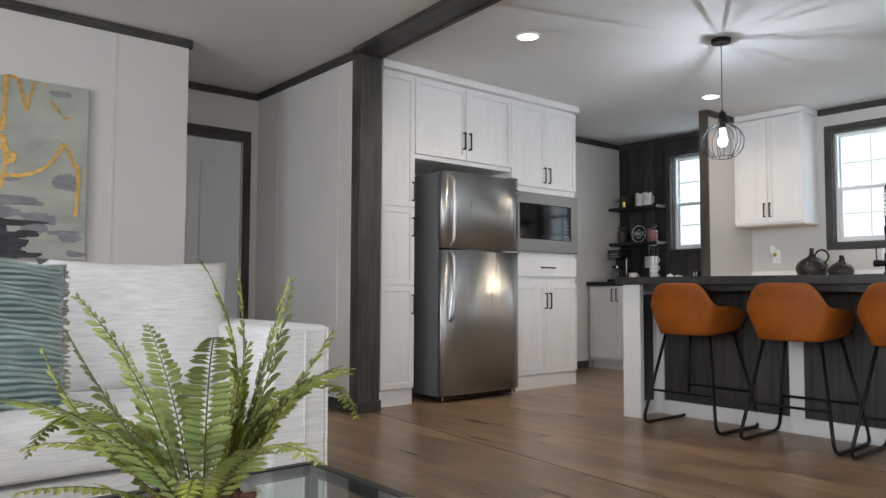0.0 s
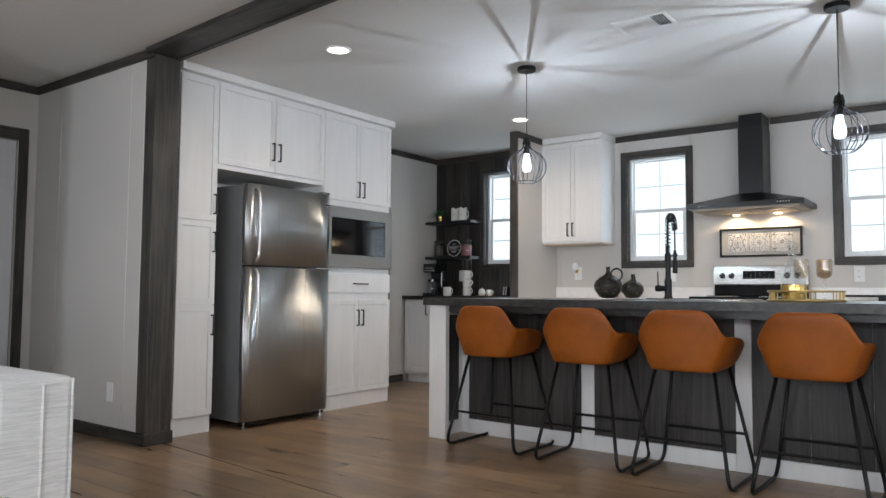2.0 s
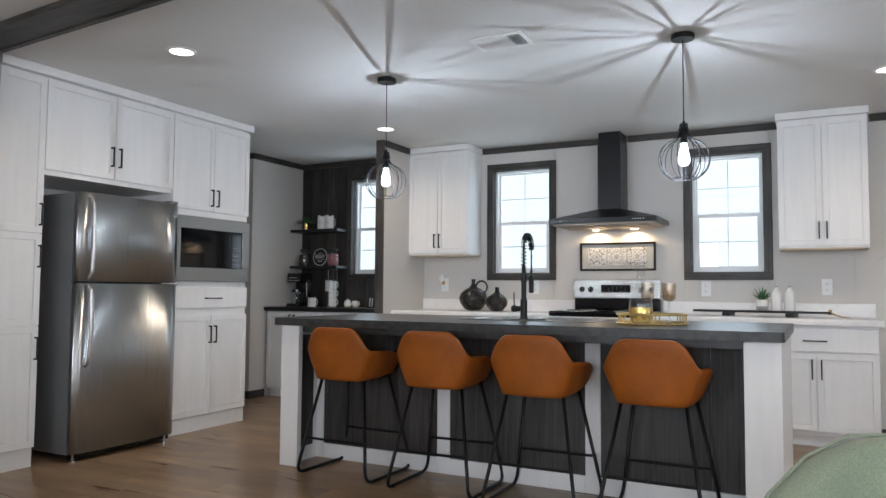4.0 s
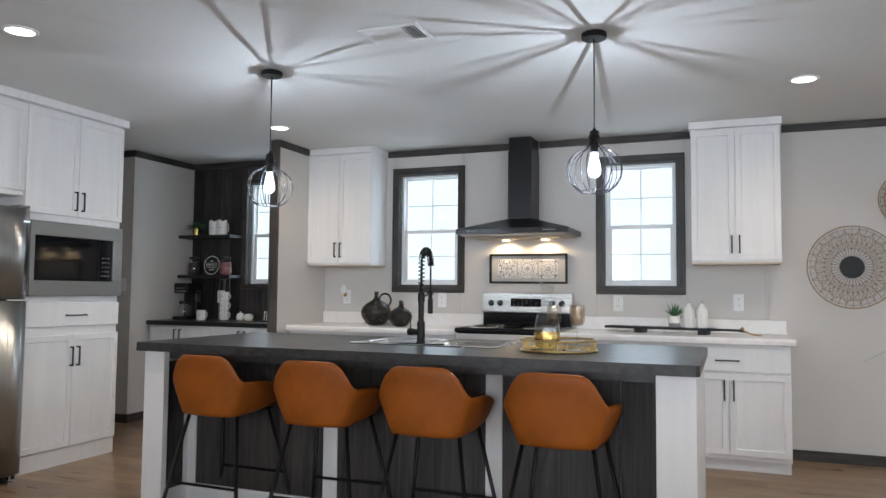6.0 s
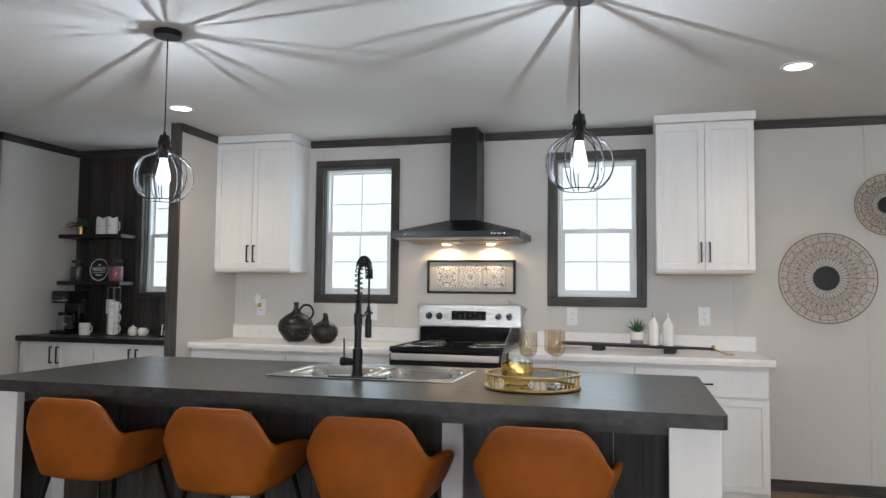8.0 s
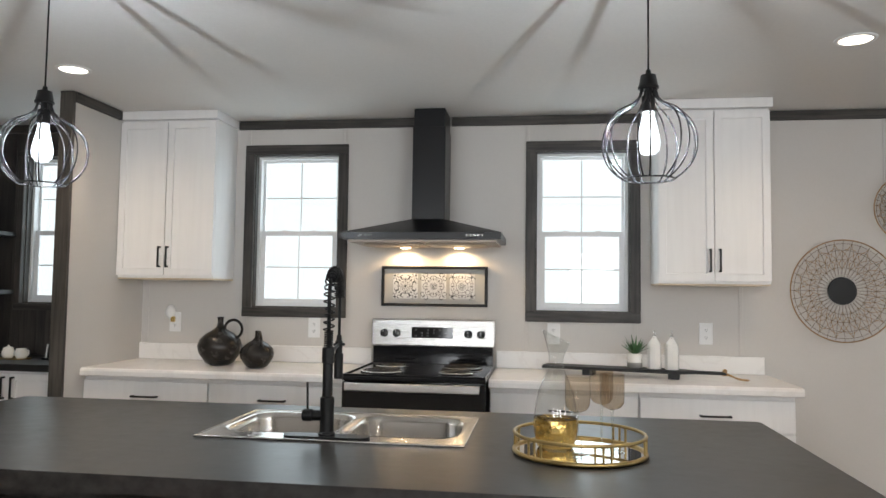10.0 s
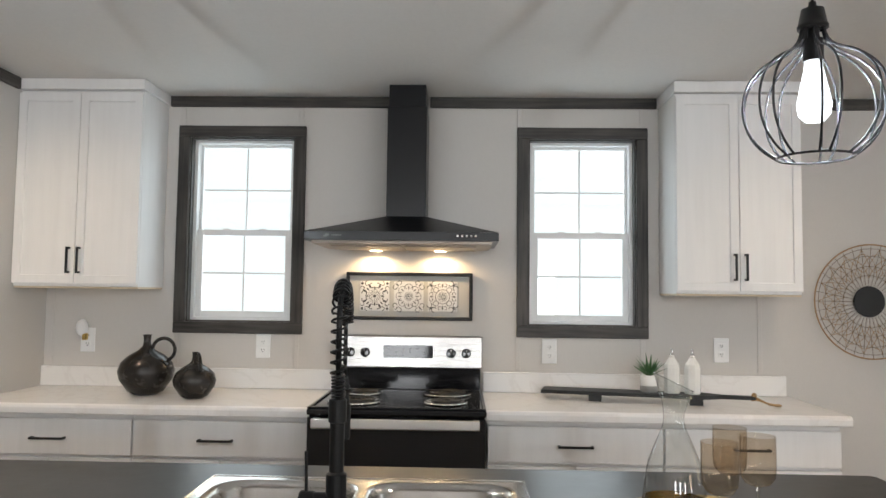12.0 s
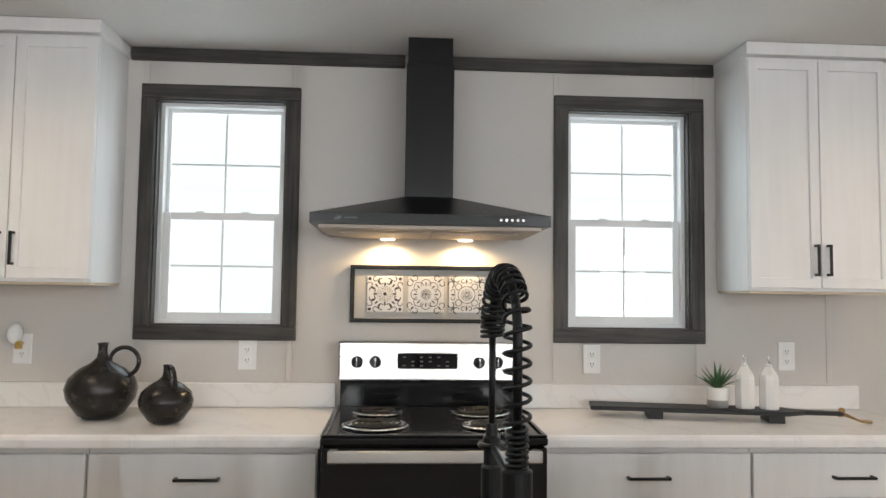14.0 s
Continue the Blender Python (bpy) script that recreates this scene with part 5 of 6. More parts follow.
        part("slot", B(x - 0.0093, x - 0.0084, y - 0.002, y + 0.002, z + s * 0.022 - 0.010, z + s * 0.022 - 0.006), M_HOLESHADE, soc)
    return o


outlet(2.184, 1.130)
outlet(0.667, 1.122)
outlet(-0.23, 1.140)
outlet(3.130, 1.150, "white wall outlet with an oval plug-in device")
pg = thing("plug_in_freshener", "white oval plug-in air freshener in a wall outlet", "air freshener", at=(6.68, 3.152, 1.2))
part("shell", turned(LA([(0, 0), (0.030, 0.0), (0.034, 0.010), (0.030, 0.030), (0.018, 0.036), (0, 0.038)], 24), pose(6.684, 3.154, 1.215) @ Matrix.Diagonal((1, 0.9, 1.35, 1)) @ pose(0, 0, 0, 0, -90, 0)), M_PLAS, pg, smooth=True)
part("refill", B(6.655, 6.680, 3.122, 3.147, 1.150, 1.185, bev=0.004), M_GOLD, pg, "yellow oil refill")
ol = thing("wall_outlet", "white wall outlet plate low on the panelled wall", "electrical outlet", "wall outlets", at=(2.553, 4.411, 0.295))
part("cover_plate", B(2.548, 2.5545, 4.376, 4.446, 0.235, 0.355, bev=0.002), M_PLAS, ol)
sw = thing("light_switch", "double light switch plate beside the passage", "light switch", at=(5.868, 5.02, 1.24))
part("cover_plate", B(5.862, 5.8695, 4.96, 5.08, 1.18, 1.30, bev=0.002), M_PLAS, sw)

# framed tiles
PY0, PY1, PZ0, PZ1 = 1.073, 1.744, 1.277, 1.528
pf = thing("framed_tile_art", "black-framed panel of three patterned black and white tiles", "wall art", at=(WALLX, 1.41, PZ0))
fw = 0.018
for a in ((PY0, PY1, PZ0, PZ0 + fw), (PY0, PY1, PZ1 - fw, PZ1), (PY0, PY0 + fw, PZ0 + fw, PZ1 - fw), (PY1 - fw, PY1, PZ0 + fw, PZ1 - fw)):
    part("frame_rail", B(WALLX - 0.028, WALLX - 0.001, *a, bev=0.003), M_MATTE, pf)
part("mat_board", B(WALLX - 0.012, WALLX - 0.002, PY0 + fw, PY1 - fw, PZ0 + fw, PZ1 - fw), M_MATBRD, pf)


def ink(bm, pts, y, z, x):
    v = [bm.verts.new((x, y - a, z + b)) for a, b in pts]
    bm.faces.new(v)


def ringmark(bm, cy, cz, r, w, x, n=20, a0=0, a1=360):
    for i in range(n):
        t0, t1 = radians(a0 + (a1 - a0) * i / n), radians(a0 + (a1 - a0) * (i + 1) / n)
        ink(bm, [(r * math.cos(t0), r * math.sin(t0)), ((r + w) * math.cos(t0), (r + w) * math.sin(t0)), ((r + w) * math.cos(t1), (r + w) * math.sin(t1)), (r * math.cos(t1), r * math.sin(t1))], cy, cz, x)


def petal(bm, cy, cz, a, r0, r1, w, x):
    c, s = math.cos(a), math.sin(a)
    pts = []
    for t, ww in ((0, 0), (0.3, 0.7), (0.6, 1), (0.85, 0.7), (1, 0), (0.85, -0.7), (0.6, -1), (0.3, -0.7)):
        r = r0 + (r1 - r0) * t
        pts.append((r * c - ww * w * 0.72 * s, r * s + ww * w * 0.72 * c))
    ink(bm, pts, cy, cz, x)


for k, cy in enumerate((1.592, 1.412, 1.232)):
    cz = 1.402
    h = 0.078
    t = part("tile", B(WALLX - 0.018, WALLX - 0.0125, cy - h, cy + h, cz - h, cz + h, bev=0.001), M_TILEW, pf)
    bm = bmesh.new()
    x = WALLX - 0.0188
    def scroll(ang, r, size, w, turn):
        px, pz = r * math.cos(ang), r * math.sin(ang)
        d = math.degrees(ang)
        ringmark(bm, cy - px, cz + pz, size, w, x, 12, d + turn, d + turn + 250)

    for q in range(4):
        a = radians(45 + 90 * q)
        e = a + radians(45)
        if k == 0:
            for sgn in (-1, 1):
                scroll(e + sgn * radians(17), 0.058, 0.0105, 0.0045, 90 * sgn - 125)
                scroll(a + sgn * radians(13), 0.078, 0.0085, 0.0035, -90 * sgn - 125)
                petal(bm, cy, cz, a + sgn * radians(20), 0.044, 0.070, 0.0045, x)
            petal(bm, cy, cz, e, 0.030, 0.052, 0.006, x)
            petal(bm, cy, cz, a, 0.040, 0.062, 0.0055, x)
            ringmark(bm, cy - math.cos(a) * 0.094, cz + math.sin(a) * 0.094, 0.0, 0.007, x, 10)
        elif k == 1:
            for aa in (a, e):
                ringmark(bm, cy - math.cos(aa) * 0.044, cz + math.sin(aa) * 0.044, 0.0205, 0.0028, x, 16, math.degrees(aa) - 115, math.degrees(aa) + 115)
                petal(bm, cy, cz, aa, 0.034, 0.056, 0.0045, x)
            for sgn in (-1, 1):
                scroll(a + sgn * radians(11), 0.086, 0.0095, 0.0035, 90 * sgn - 125)
            petal(bm, cy, cz, a, 0.072, 0.096, 0.005, x)
        else:
            for sgn in (-1, 1):
                scroll(a + sgn * radians(12), 0.082, 0.0110, 0.0042, -90 * sgn - 125)
                scroll(e + sgn * radians(14), 0.062, 0.0070, 0.0030, 90 * sgn - 125)
            ringmark(bm, cy - math.cos(a) * 0.050, cz + math.sin(a) * 0.050, 0.0125, 0.0030, x, 14)
            petal(bm, cy, cz, e, 0.046, 0.070, 0.0055, x)
            petal(bm, cy, cz, a, 0.074, 0.100, 0.0045, x)
    for r, w in (((0.0, 0.008), (0.026, 0.0022), (0.034, 0.0015)), ((0.0, 0.005), (0.015, 0.0022), (0.021, 0.0018)), ((0.016, 0.0022), (0.023, 0.0018), (0.036, 0.0028)))[k]:
        ringmark(bm, cy, cz, r, w, x, 28)
    for j in range(12):
        petal(bm, cy, cz, radians(30 * j), (0.010, 0.006, 0.003)[k], (0.025, 0.014, 0.015)[k], 0.0022, x)
    for a in ((-1, -1), (1, -1), (-1, 1), (1, 1)):
        ringmark(bm, cy - a[0] * 0.076, cz + a[1] * 0.076, 0.009, 0.0022, x, 8, math.degrees(math.atan2(-a[1], -a[0])) - 45, math.degrees(math.atan2(-a[1], -a[0])) + 45)
    part("tile_pattern", bm, M_INK, t)


# basket wall art
def basket(cy, cz, R, label, phase=0.0):
    b = thing("woven_wall_basket", label, "wall decoration", "woven wall baskets", at=(WALLX, cy, cz))
    x = WALLX - 0.050

    def P(r, a, dx=0.0):
        dome = 0.035 * (1 - (r / R) ** 2)
        return (x + dome + dx, cy + r * math.cos(a), cz + r * math.sin(a))
    part("rim", T([P(R, i * math.pi / 32) for i in range(64)], 0.0036, 7, closed=True), M_RATTAN, b, smooth=True)
    for r in (0.93, 0.80, 0.62, 0.46):
        part("ring", T([P(R * r, i * math.pi / 24) for i in range(48)], 0.0013, 5, closed=True), M_WIRE, b)
    n = 36
    for i in range(n):
        a = 2 * math.pi * i / n + phase
        part("spoke", T([P(R * t, a) for t in (0.27, 0.6, 1.0)], 0.0012, 5), M_WIRE, b)
    for n, r0, r1, span, nm in ((18, 0.42, 0.84, 3.0, "woven_arc"), (18, 0.93, 0.52, 2.0, "outer_arc")):
        w = 2 * math.pi / n
        for i in range(n):
            a = w * i + phase
            part(nm, T([P(R * (r0 + (r1 - r0) * math.sin(math.pi * t / 10)), a + w * (t / 10 - 0.5) * span, 0.001) for t in range(11)], 0.0014, 5), M_RATTAN, b)
    bm = bmesh.new()
    for i in range(36):
        a = 2 * math.pi * i / 36
        a2 = a + math.pi / 36
        tube(bm, [P(R * 0.28, a), P(R * 0.42, a2)], 0.0018, 4)
    part("inner_weave", bm, M_CERAM, b)
    part("hub", turned(LA([(0, -0.003), (R * 0.27, -0.003), (R * 0.275, 0.0), (R * 0.27, 0.004), (0, 0.006)], 32), pose(x + 0.030, cy, cz, 0, -90, 0)), M_MATTE, b)
    part("hanger", B(x + 0.034, WALLX - 0.001, cy - 0.01, cy + 0.01, cz - 0.01, cz + 0.01), M_MATTE, b)


basket(-0.99, 1.404, 0.295, "large round rattan and wire wall basket with a black centre")
basket(-1.358, 1.882, 0.198, "smaller round rattan and wire wall basket with a black centre", 0.1)


# ---- coffee nook ----
NX = 6.105
nk = cabinet("base_cabinet", "white base cabinet with two doors under the black coffee counter", "W", NX, 4.19, 4.88, 0.085, 0.872, 0.55,
             [("door", 4.20, 4.54, 0.115, 0.86, (4.51, 0.775, 0.13, False)), ("door", 4.54, 4.875, 0.115, 0.86, (4.57, 0.775, 0.13, False))], kick=1, kickin=0.05, group="coffee nook cabinets")
nk = cabinet("base_cabinet", "white base cabinet with two doors beside the stub wall", "W", NX, 3.432, 4.185, 0.085, 0.872, 0.55,
             [("door", 3.440, 3.835, 0.115, 0.86, (3.805, 0.775, 0.13, False)), ("door", 3.835, 4.18, 0.115, 0.86, (3.865, 0.775, 0.13, False))], kick=1, kickin=0.05, group="coffee nook cabinets")
nt = thing("coffee_counter", "black laminate counter in the coffee nook", "worktop", at=(6.36, 4.19, 0.874))
part("slab", B(6.065, 6.668, 3.430, 4.903, 0.874, 0.914, bev=0.003), M_NOOKTOP, nt)
for z in (1.735, 1.345):
    s = thing("floating_shelf", "thick black floating wall shelf", "shelf", "floating shelves", at=(6.6, 4.55, z))
    part("board", B(6.46, 6.668, 4.285, 4.90, z - 0.03, z, bev=0.002), M_NOOKTOP, s)


def mug(x, y, z, crown=False, r=0.037, h=0.09, label="white ceramic mug", group="white mugs"):
    m = thing("mug", label, "mug", group, at=(x, y, z))
    bm = bmesh.new()
    n = 24
    rings = []
    for rr, zz in ((r * 0.9, 0), (r, 0.006), (r, h), (r - 0.004, h), (r - 0.004, 0.01)):
        ring = []
        for i in range(n):
            dz = 0.018 * abs(((i % 6) / 3.0) - 1) if crown and zz == h else 0
            ring.append(bm.verts.new((x + rr * math.cos(2 * math.pi * i / n), y + rr * math.sin(2 * math.pi * i / n), z + zz + dz)))
        rings.append(ring)
    for a, b in zip(rings, rings[1:]):
        for i in range(n):
            bm.faces.new((a[i], a[(i + 1) % n], b[(i + 1) % n], b[i]))
    bm.faces.new(rings[0][::-1])
    bm.faces.new(rings[-1])
    part("mug_body", bm, M_CERAM, m, smooth=False)
    pts = rounded([(x, y - r + 0.003, z + h * 0.82), (x, y - r - 0.026, z + h * 0.80), (x, y - r - 0.028, z + h * 0.3), (x, y - r + 0.003, z + h * 0.22)], 0.014, 4)
    part("mug_handle", T(pts, 0.0045, 8), M_CERAM, m, smooth=True)
    bm = bmesh.new()
    for i in range(4):
        aa = math.pi + 0.45 - 0.22 * i
        box(bm, x + (r + 0.0003) * math.cos(aa) - 0.0006, x + (r + 0.0003) * math.cos(aa) + 0.0006, y + (r + 0.0003) * math.sin(aa) - 0.003, y + (r + 0.0003) * math.sin(aa) + 0.003, z + h * 0.52, z + h * 0.56)
    part("printed_mark", bm, M_GREYMARK, m)
    return m


mug(6.57, 4.565, 1.7355, True, h=0.135, r=0.045, label="white mug with a crown-shaped rim on the upper shelf")
mug(6.57, 4.462, 1.7355, True, h=0.135, r=0.045, label="white mug with a crown-shaped rim on the upper shelf")
mug(6.33, 4.492, 0.9145, h=0.095, r=0.042, label="white mug with printed words on the black counter")
# plant in gold pot
pp = thing("potted_plant", "spiky green plant in a small gold pot on the upper shelf", "potted plant", at=(6.55, 4.755, 1.7355))
part("pot", LA([(0, 0), (0.026, 0), (0.026, 0.07), (0.023, 0.07), (0.023, 0.06), (0, 0.06)], 20, cx=6.55, cy=4.755, z0=1.7355), M_GOLD, pp, "gold cylinder pot", smooth=False)
rng = random.Random(3)


def blades(bm, base, n, l0, l1, w, droop, spread=(20, 80)):
    for i in range(n):
        az, el = rng.uniform(0, 2 * math.pi), radians(rng.uniform(*spread))
        l = rng.uniform(l0, l1)
        hd = Vector((math.cos(az), math.sin(az), 0))
        sd = Vector((-math.sin(az), math.cos(az), 0))
        prev = None
        for k in range(6):
            t = k / 5
            p = Vector(base) + hd * (l * t * math.cos(el)) + Vector((0, 0, l * t * math.sin(el) - droop * l * t * t))
            ww = w * (1 - t) ** 0.7 + 0.0003
            cur = (bm.verts.new(p - sd * ww), bm.verts.new(p + Vector((0, 0, ww * 0.35))), bm.verts.new(p + sd * ww))
            if prev:
                bm.faces.new((prev[0], prev[1], cur[1], cur[0]))
                bm.faces.new((prev[1], prev[2], cur[2], cur[1]))
            prev = cur
    return bm


part("leaves", blades(bmesh.new(), (6.55, 4.755, 1.80), 70, 0.12, 0.19, 0.009, 0.5), M_PLANTG, pp)
# jars and sign on the lower shelf
ZS = 1.3455


def jar(y, fill, label):
    j = thing("storage_jar", label, "jar", "glass storage jars", at=(6.56, y, ZS))
    part("contents", LA([(0, 0.003), (0.052, 0.003), (0.057, 0.02), (0.057, 0.12), (0, 0.13)], 20, cx=6.56, cy=y, z0=ZS), fill, j)
    part("jar_glass", LA([(0, 0), (0.057, 0.0), (0.062, 0.008), (0.062, 0.132), (0.050, 0.150), (0.046, 0.158)], 24, cx=6.56, cy=y, z0=ZS), M_GLASS, j, smooth=True)
    part("lid", LA([(0, 0.158), (0.052, 0.158), (0.052, 0.178), (0.012, 0.182), (0.008, 0.190), (0, 0.191)], 24, cx=6.56, cy=y, z0=ZS), M_NOOKTOP, j, "black jar lid")


jar(4.778, M_BEANS, "glass jar of dark coffee beans with black lid")
jar(4.400, M_RED, "glass jar of red packets with black lid")
sg = thing("round_sign", "round black sign with white lettering and rim on the lower shelf", "sign", at=(6.62, 4.594, ZS))
TM = pose(6.60, 4.594, ZS + 0.097, 0, -86, 0)
part("disc", turned(LA([(0, 0), (0.096, 0), (0.096, 0.008), (0, 0.008)], 40), TM), M_NOOKTOP, sg)
part("rim_line", turned(LA([(0.086, 0.0082), (0.093, 0.0082), (0.093, 0.0094), (0.086, 0.0094)], 40, close=True), TM), M_PLAS, sg)


def words(text, size, m, material, parent, name="lettering"):
    cu = bpy.data.curves.new(name, "FONT")
    cu.body, cu.size, cu.align_x, cu.align_y, cu.extrude = text, size, "CENTER", "CENTER", 0.0006
    tmp = new("tmp_text", cu)
    bpy.context.view_layer.update()
    me = bpy.data.meshes.new_from_object(tmp.evaluated_get(bpy.context.evaluated_depsgraph_get()))
    bpy.data.objects.remove(tmp)
    me.transform(m)
    me.transform(Matrix.Translation(-BASE[parent.name]))
    me.materials.clear()
    me.materials.append(material)
    ob = new(name, me)
    ob.parent = parent
    return ob


SM = pose(6.60, 4.594, ZS + 0.097) @ pose(0, 0, 0, 0, 4, 0) @ pose(-0.0095, 0, 0, 90, 0, -90)
words("PERFECT", 0.034, SM, M_PLAS, sg)
words("the", 0.026, SM @ pose(0, 0.042, 0), M_PLAS, sg)
words("blend", 0.026, SM @ pose(0, -0.042, 0), M_PLAS, sg)
bm = bmesh.new()
for zz in (0.020, -0.022):
    box(bm, 6.5885, 6.591, 4.594 - 0.070, 4.594 + 0.070, ZS + 0.097 + zz, ZS + 0.100 + zz)
part("divider_line", bm, M_PLAS, sg)
# coffee maker
cm = thing("coffee_maker", "black drip coffee maker with glass jug on the nook counter", "coffee maker", at=(6.42, 4.74, 0.9145))
part("base", B(6.32, 6.54, 4.655, 4.825, 0.9145, 0.945, bev=0.006), M_BLACK, cm)
part("column", B(6.46, 6.54, 4.665, 4.815, 0.945, 1.17, bev=0.006), M_BLACK, cm)
part("brew_head", B(6.33, 6.54, 4.655, 4.825, 1.165, 1.265, bev=0.012, seg=2), M_BLACK, cm)
part("jug", LA([(0, 0), (0.055, 0), (0.062, 0.02), (0.062, 0.07), (0.048, 0.12), (0.045, 0.14), (0.0, 0.142)], 24, cx=6.39, cy=4.74, z0=0.946), M_GLASS, cm, smooth=True)
part("jug_band", LA([(0.05, 0.12), (0.052, 0.12), (0.052, 0.145), (0.0, 0.150)], 24, cx=6.39, cy=4.74, z0=0.946), M_BLACK, cm)
part("jug_handle", T(rounded([(6.38, 4.69, 1.085), (6.37, 4.635, 1.08), (6.37, 4.635, 0.99), (6.385, 4.68, 0.98)], 0.015, 4), 0.006, 8), M_BLACK, cm, smooth=True)
for i in range(4):
    part("button", turned(cyl(0, 0, 0, 0.003, 0.006, 10), pose(6.329, 4.70 + i * 0.027, 1.215, 0, -90, 0)), M_CHROME, cm)
part("trim_band", B(6.3285, 6.3305, 4.67, 4.81, 1.185, 1.19), M_CHROME, cm)
# mug tree of stacked cups
rk = thing("cup_stand", "thin chrome wire stand holding stacked espresso cups", "cup rack", at=(6.40, 4.283, 0.9145))
for a in (45, 135, 225, 315):
    part("wire", T(rounded([(6.40 + 0.046 * math.cos(radians(a)), 4.283 + 0.046 * math.sin(radians(a)), 0.918), (6.40 + 0.046 * math.cos(radians(a)), 4.283 + 0.046 * math.sin(radians(a)), 1.298)], 0.01), 0.0018, 6), M_CHROME, rk)
for z in (0.918, 1.296):
    part("wire_ring", T([(6.40 + 0.046 * math.cos(i * math.pi / 12), 4.283 + 0.046 * math.sin(i * math.pi / 12), z) for i in range(24)], 0.002, 6, closed=True), M_CHROME, rk)
for i in range(3):
    mug(6.40, 4.283, 0.9205 + i * 0.088, h=0.086, r=0.040, label="white espresso cup stacked in a wire stand", group="stacked cups")
# sugar set on a gold tray
gt = thing("small_tray", "small oval gold tray with a sugar set", "tray", at=(6.36, 4.02, 0.9145))
part("tray_plate", turned(LA([(0, 0), (0.085, 0), (0.09, 0.006), (0.086, 0.004), (0, 0.003)], 28), pose(6.36, 4.02, 0.9145) @ Matrix.Diagonal((0.7, 1.25, 1, 1))), M_GOLDM, gt, smooth=True)
for y, nm, lb in ((4.065, "sugar_bowl", "white lidded sugar bowl"), (3.975, "creamer", "white creamer jug with handle")):
    o = thing(nm, lb, "tableware", at=(6.36, y, 0.9185))
    part("pot_body", LA([(0, 0), (0.026, 0), (0.037, 0.015), (0.038, 0.04), (0.030, 0.056), (0.031, 0.062), (0, 0.064)], 20, cx=6.36, cy=y, z0=0.9185), M_CERAM, o, smooth=True)
    if nm == "sugar_bowl":
        part("lid", LA([(0, 0.084), (0.006, 0.080), (0.005, 0.074), (0.024, 0.068), (0.031, 0.063)], 20, cx=6.36, cy=y, z0=0.9185), M_CERAM, o, smooth=True)
    else:
        part("jug_handle", T(rounded([(6.36, y - 0.032, 0.972), (6.36, y - 0.052, 0.97), (6.36, y - 0.05, 0.94), (6.36, y - 0.034, 0.935)], 0.01, 3), 0.004, 6), M_CERAM, o, smooth=True)
nc = thing("napkin_caddy", "small dark wire caddy with striped napkins", "napkin holder", at=(6.4, 3.79, 0.9145))
part("caddy_base", B(6.35, 6.45, 3.75, 3.83, 0.9145, 0.925, bev=0.002), M_MATTE, nc)
for i in range(4):
    part("napkin_stack", turned(B(-0.04, 0.04, -0.004, 0.004, 0, 0.085), pose(6.40, 3.765 + i * 0.014, 0.926, 6, 0, 0)), M_CERAM if i % 2 else M_NOOKTOP, nc)
sp2 = thing("wall_switch", "white blank plate on the dark planked wall", "light switch", at=(6.67, 4.53, 1.13))
part("cover_plate", B(6.664, 6.672, 4.485, 4.575, 1.075, 1.195, bev=0.002), M_PLAS, sp2)

# ---- sofa ----
sf = thing("sofa", "white slubbed-fabric sofa with square track arms and loose cushions", "sofa", at=(-0.2, 2.35, 0))


def cushion(x0, x1, y0, y1, z0, z1, puff, name, material, parent, m=None, label=""):
    bm = bmesh.new()
    bmesh.ops.create_cube(bm, size=1)
    bmesh.ops.subdivide_edges(bm, edges=bm.edges, cuts=5, use_grid_fill=True)
    dx, dy, dz = x1 - x0, y1 - y0, z1 - z0
    th = min((dx, 0), (dy, 1), (dz, 2))[1]
    rr = min(dx, dy, dz) * 0.28
    for v in bm.verts:
        c = [v.co.x, v.co.y, v.co.z]
        full = [dx, dy, dz]
        oth = [i for i in range(3) if i != th]
        fall = 1.0
        for i in oth:
            fall *= max(0.0, 1 - (abs(c[i]) * 2) ** 4)
        p = []
        for i in range(3):
            q = c[i] * full[i]
            if i == th:
                q *= 1 + puff * fall
            p.append(q)
        pin = [max(-f / 2 + rr, min(f / 2 - rr, q)) for q, f in zip(p, full)]
        dvec = Vector(p) - Vector(pin)
        if dvec.length > rr:
            dvec = dvec.normalized() * rr
        n = noise.noise(Vector(p) * 5 + Vector((x0 * 7, y0, z0))) * 0.006
        v.co = Vector(pin) + dvec + Vector((n, n, n))
        v.co += Vector(((x0 + x1) / 2, (y0 + y1) / 2, (z0 + z1) / 2)) if m is None else Vector((0, 0, 0))
    if m is not None:
        turned(bm, m)
    ob = part(name, bm, material, parent, label, smooth=True)
    s = ob.modifiers.new("sub", "SUBSURF")
    s.levels = s.render_levels = 2
    return ob


bm = B(0.825, 1.026, 1.874, 2.85, 0.06, 0.718, bev=0.018, seg=3)
part("armrest", bm, M_SOFA, sf, smooth=False)
part("armrest", B(-1.48, -1.287, 1.85, 2.80, 0.06, 0.718, bev=0.018, seg=3), M_SOFA, sf)
part("arm_front_welt", B(0.938, 0.946, 1.867, 1.877, 0.07, 0.70, bev=0.003), M_SOFA, sf)
part("arm_front_welt", B(1.016, 1.024, 1.869, 1.877, 0.07, 0.712, bev=0.003), M_SOFA, sf)
part("seat_base", B(-1.287, 0.825, 1.905, 2.80, 0.06, 0.345, bev=0.01, seg=2), M_SOFA, sf)
part("sofa_back", B(-1.287, 0.825, 2.66, 2.80, 0.345, 0.80, bev=0.03, seg=3), M_SOFA, sf)
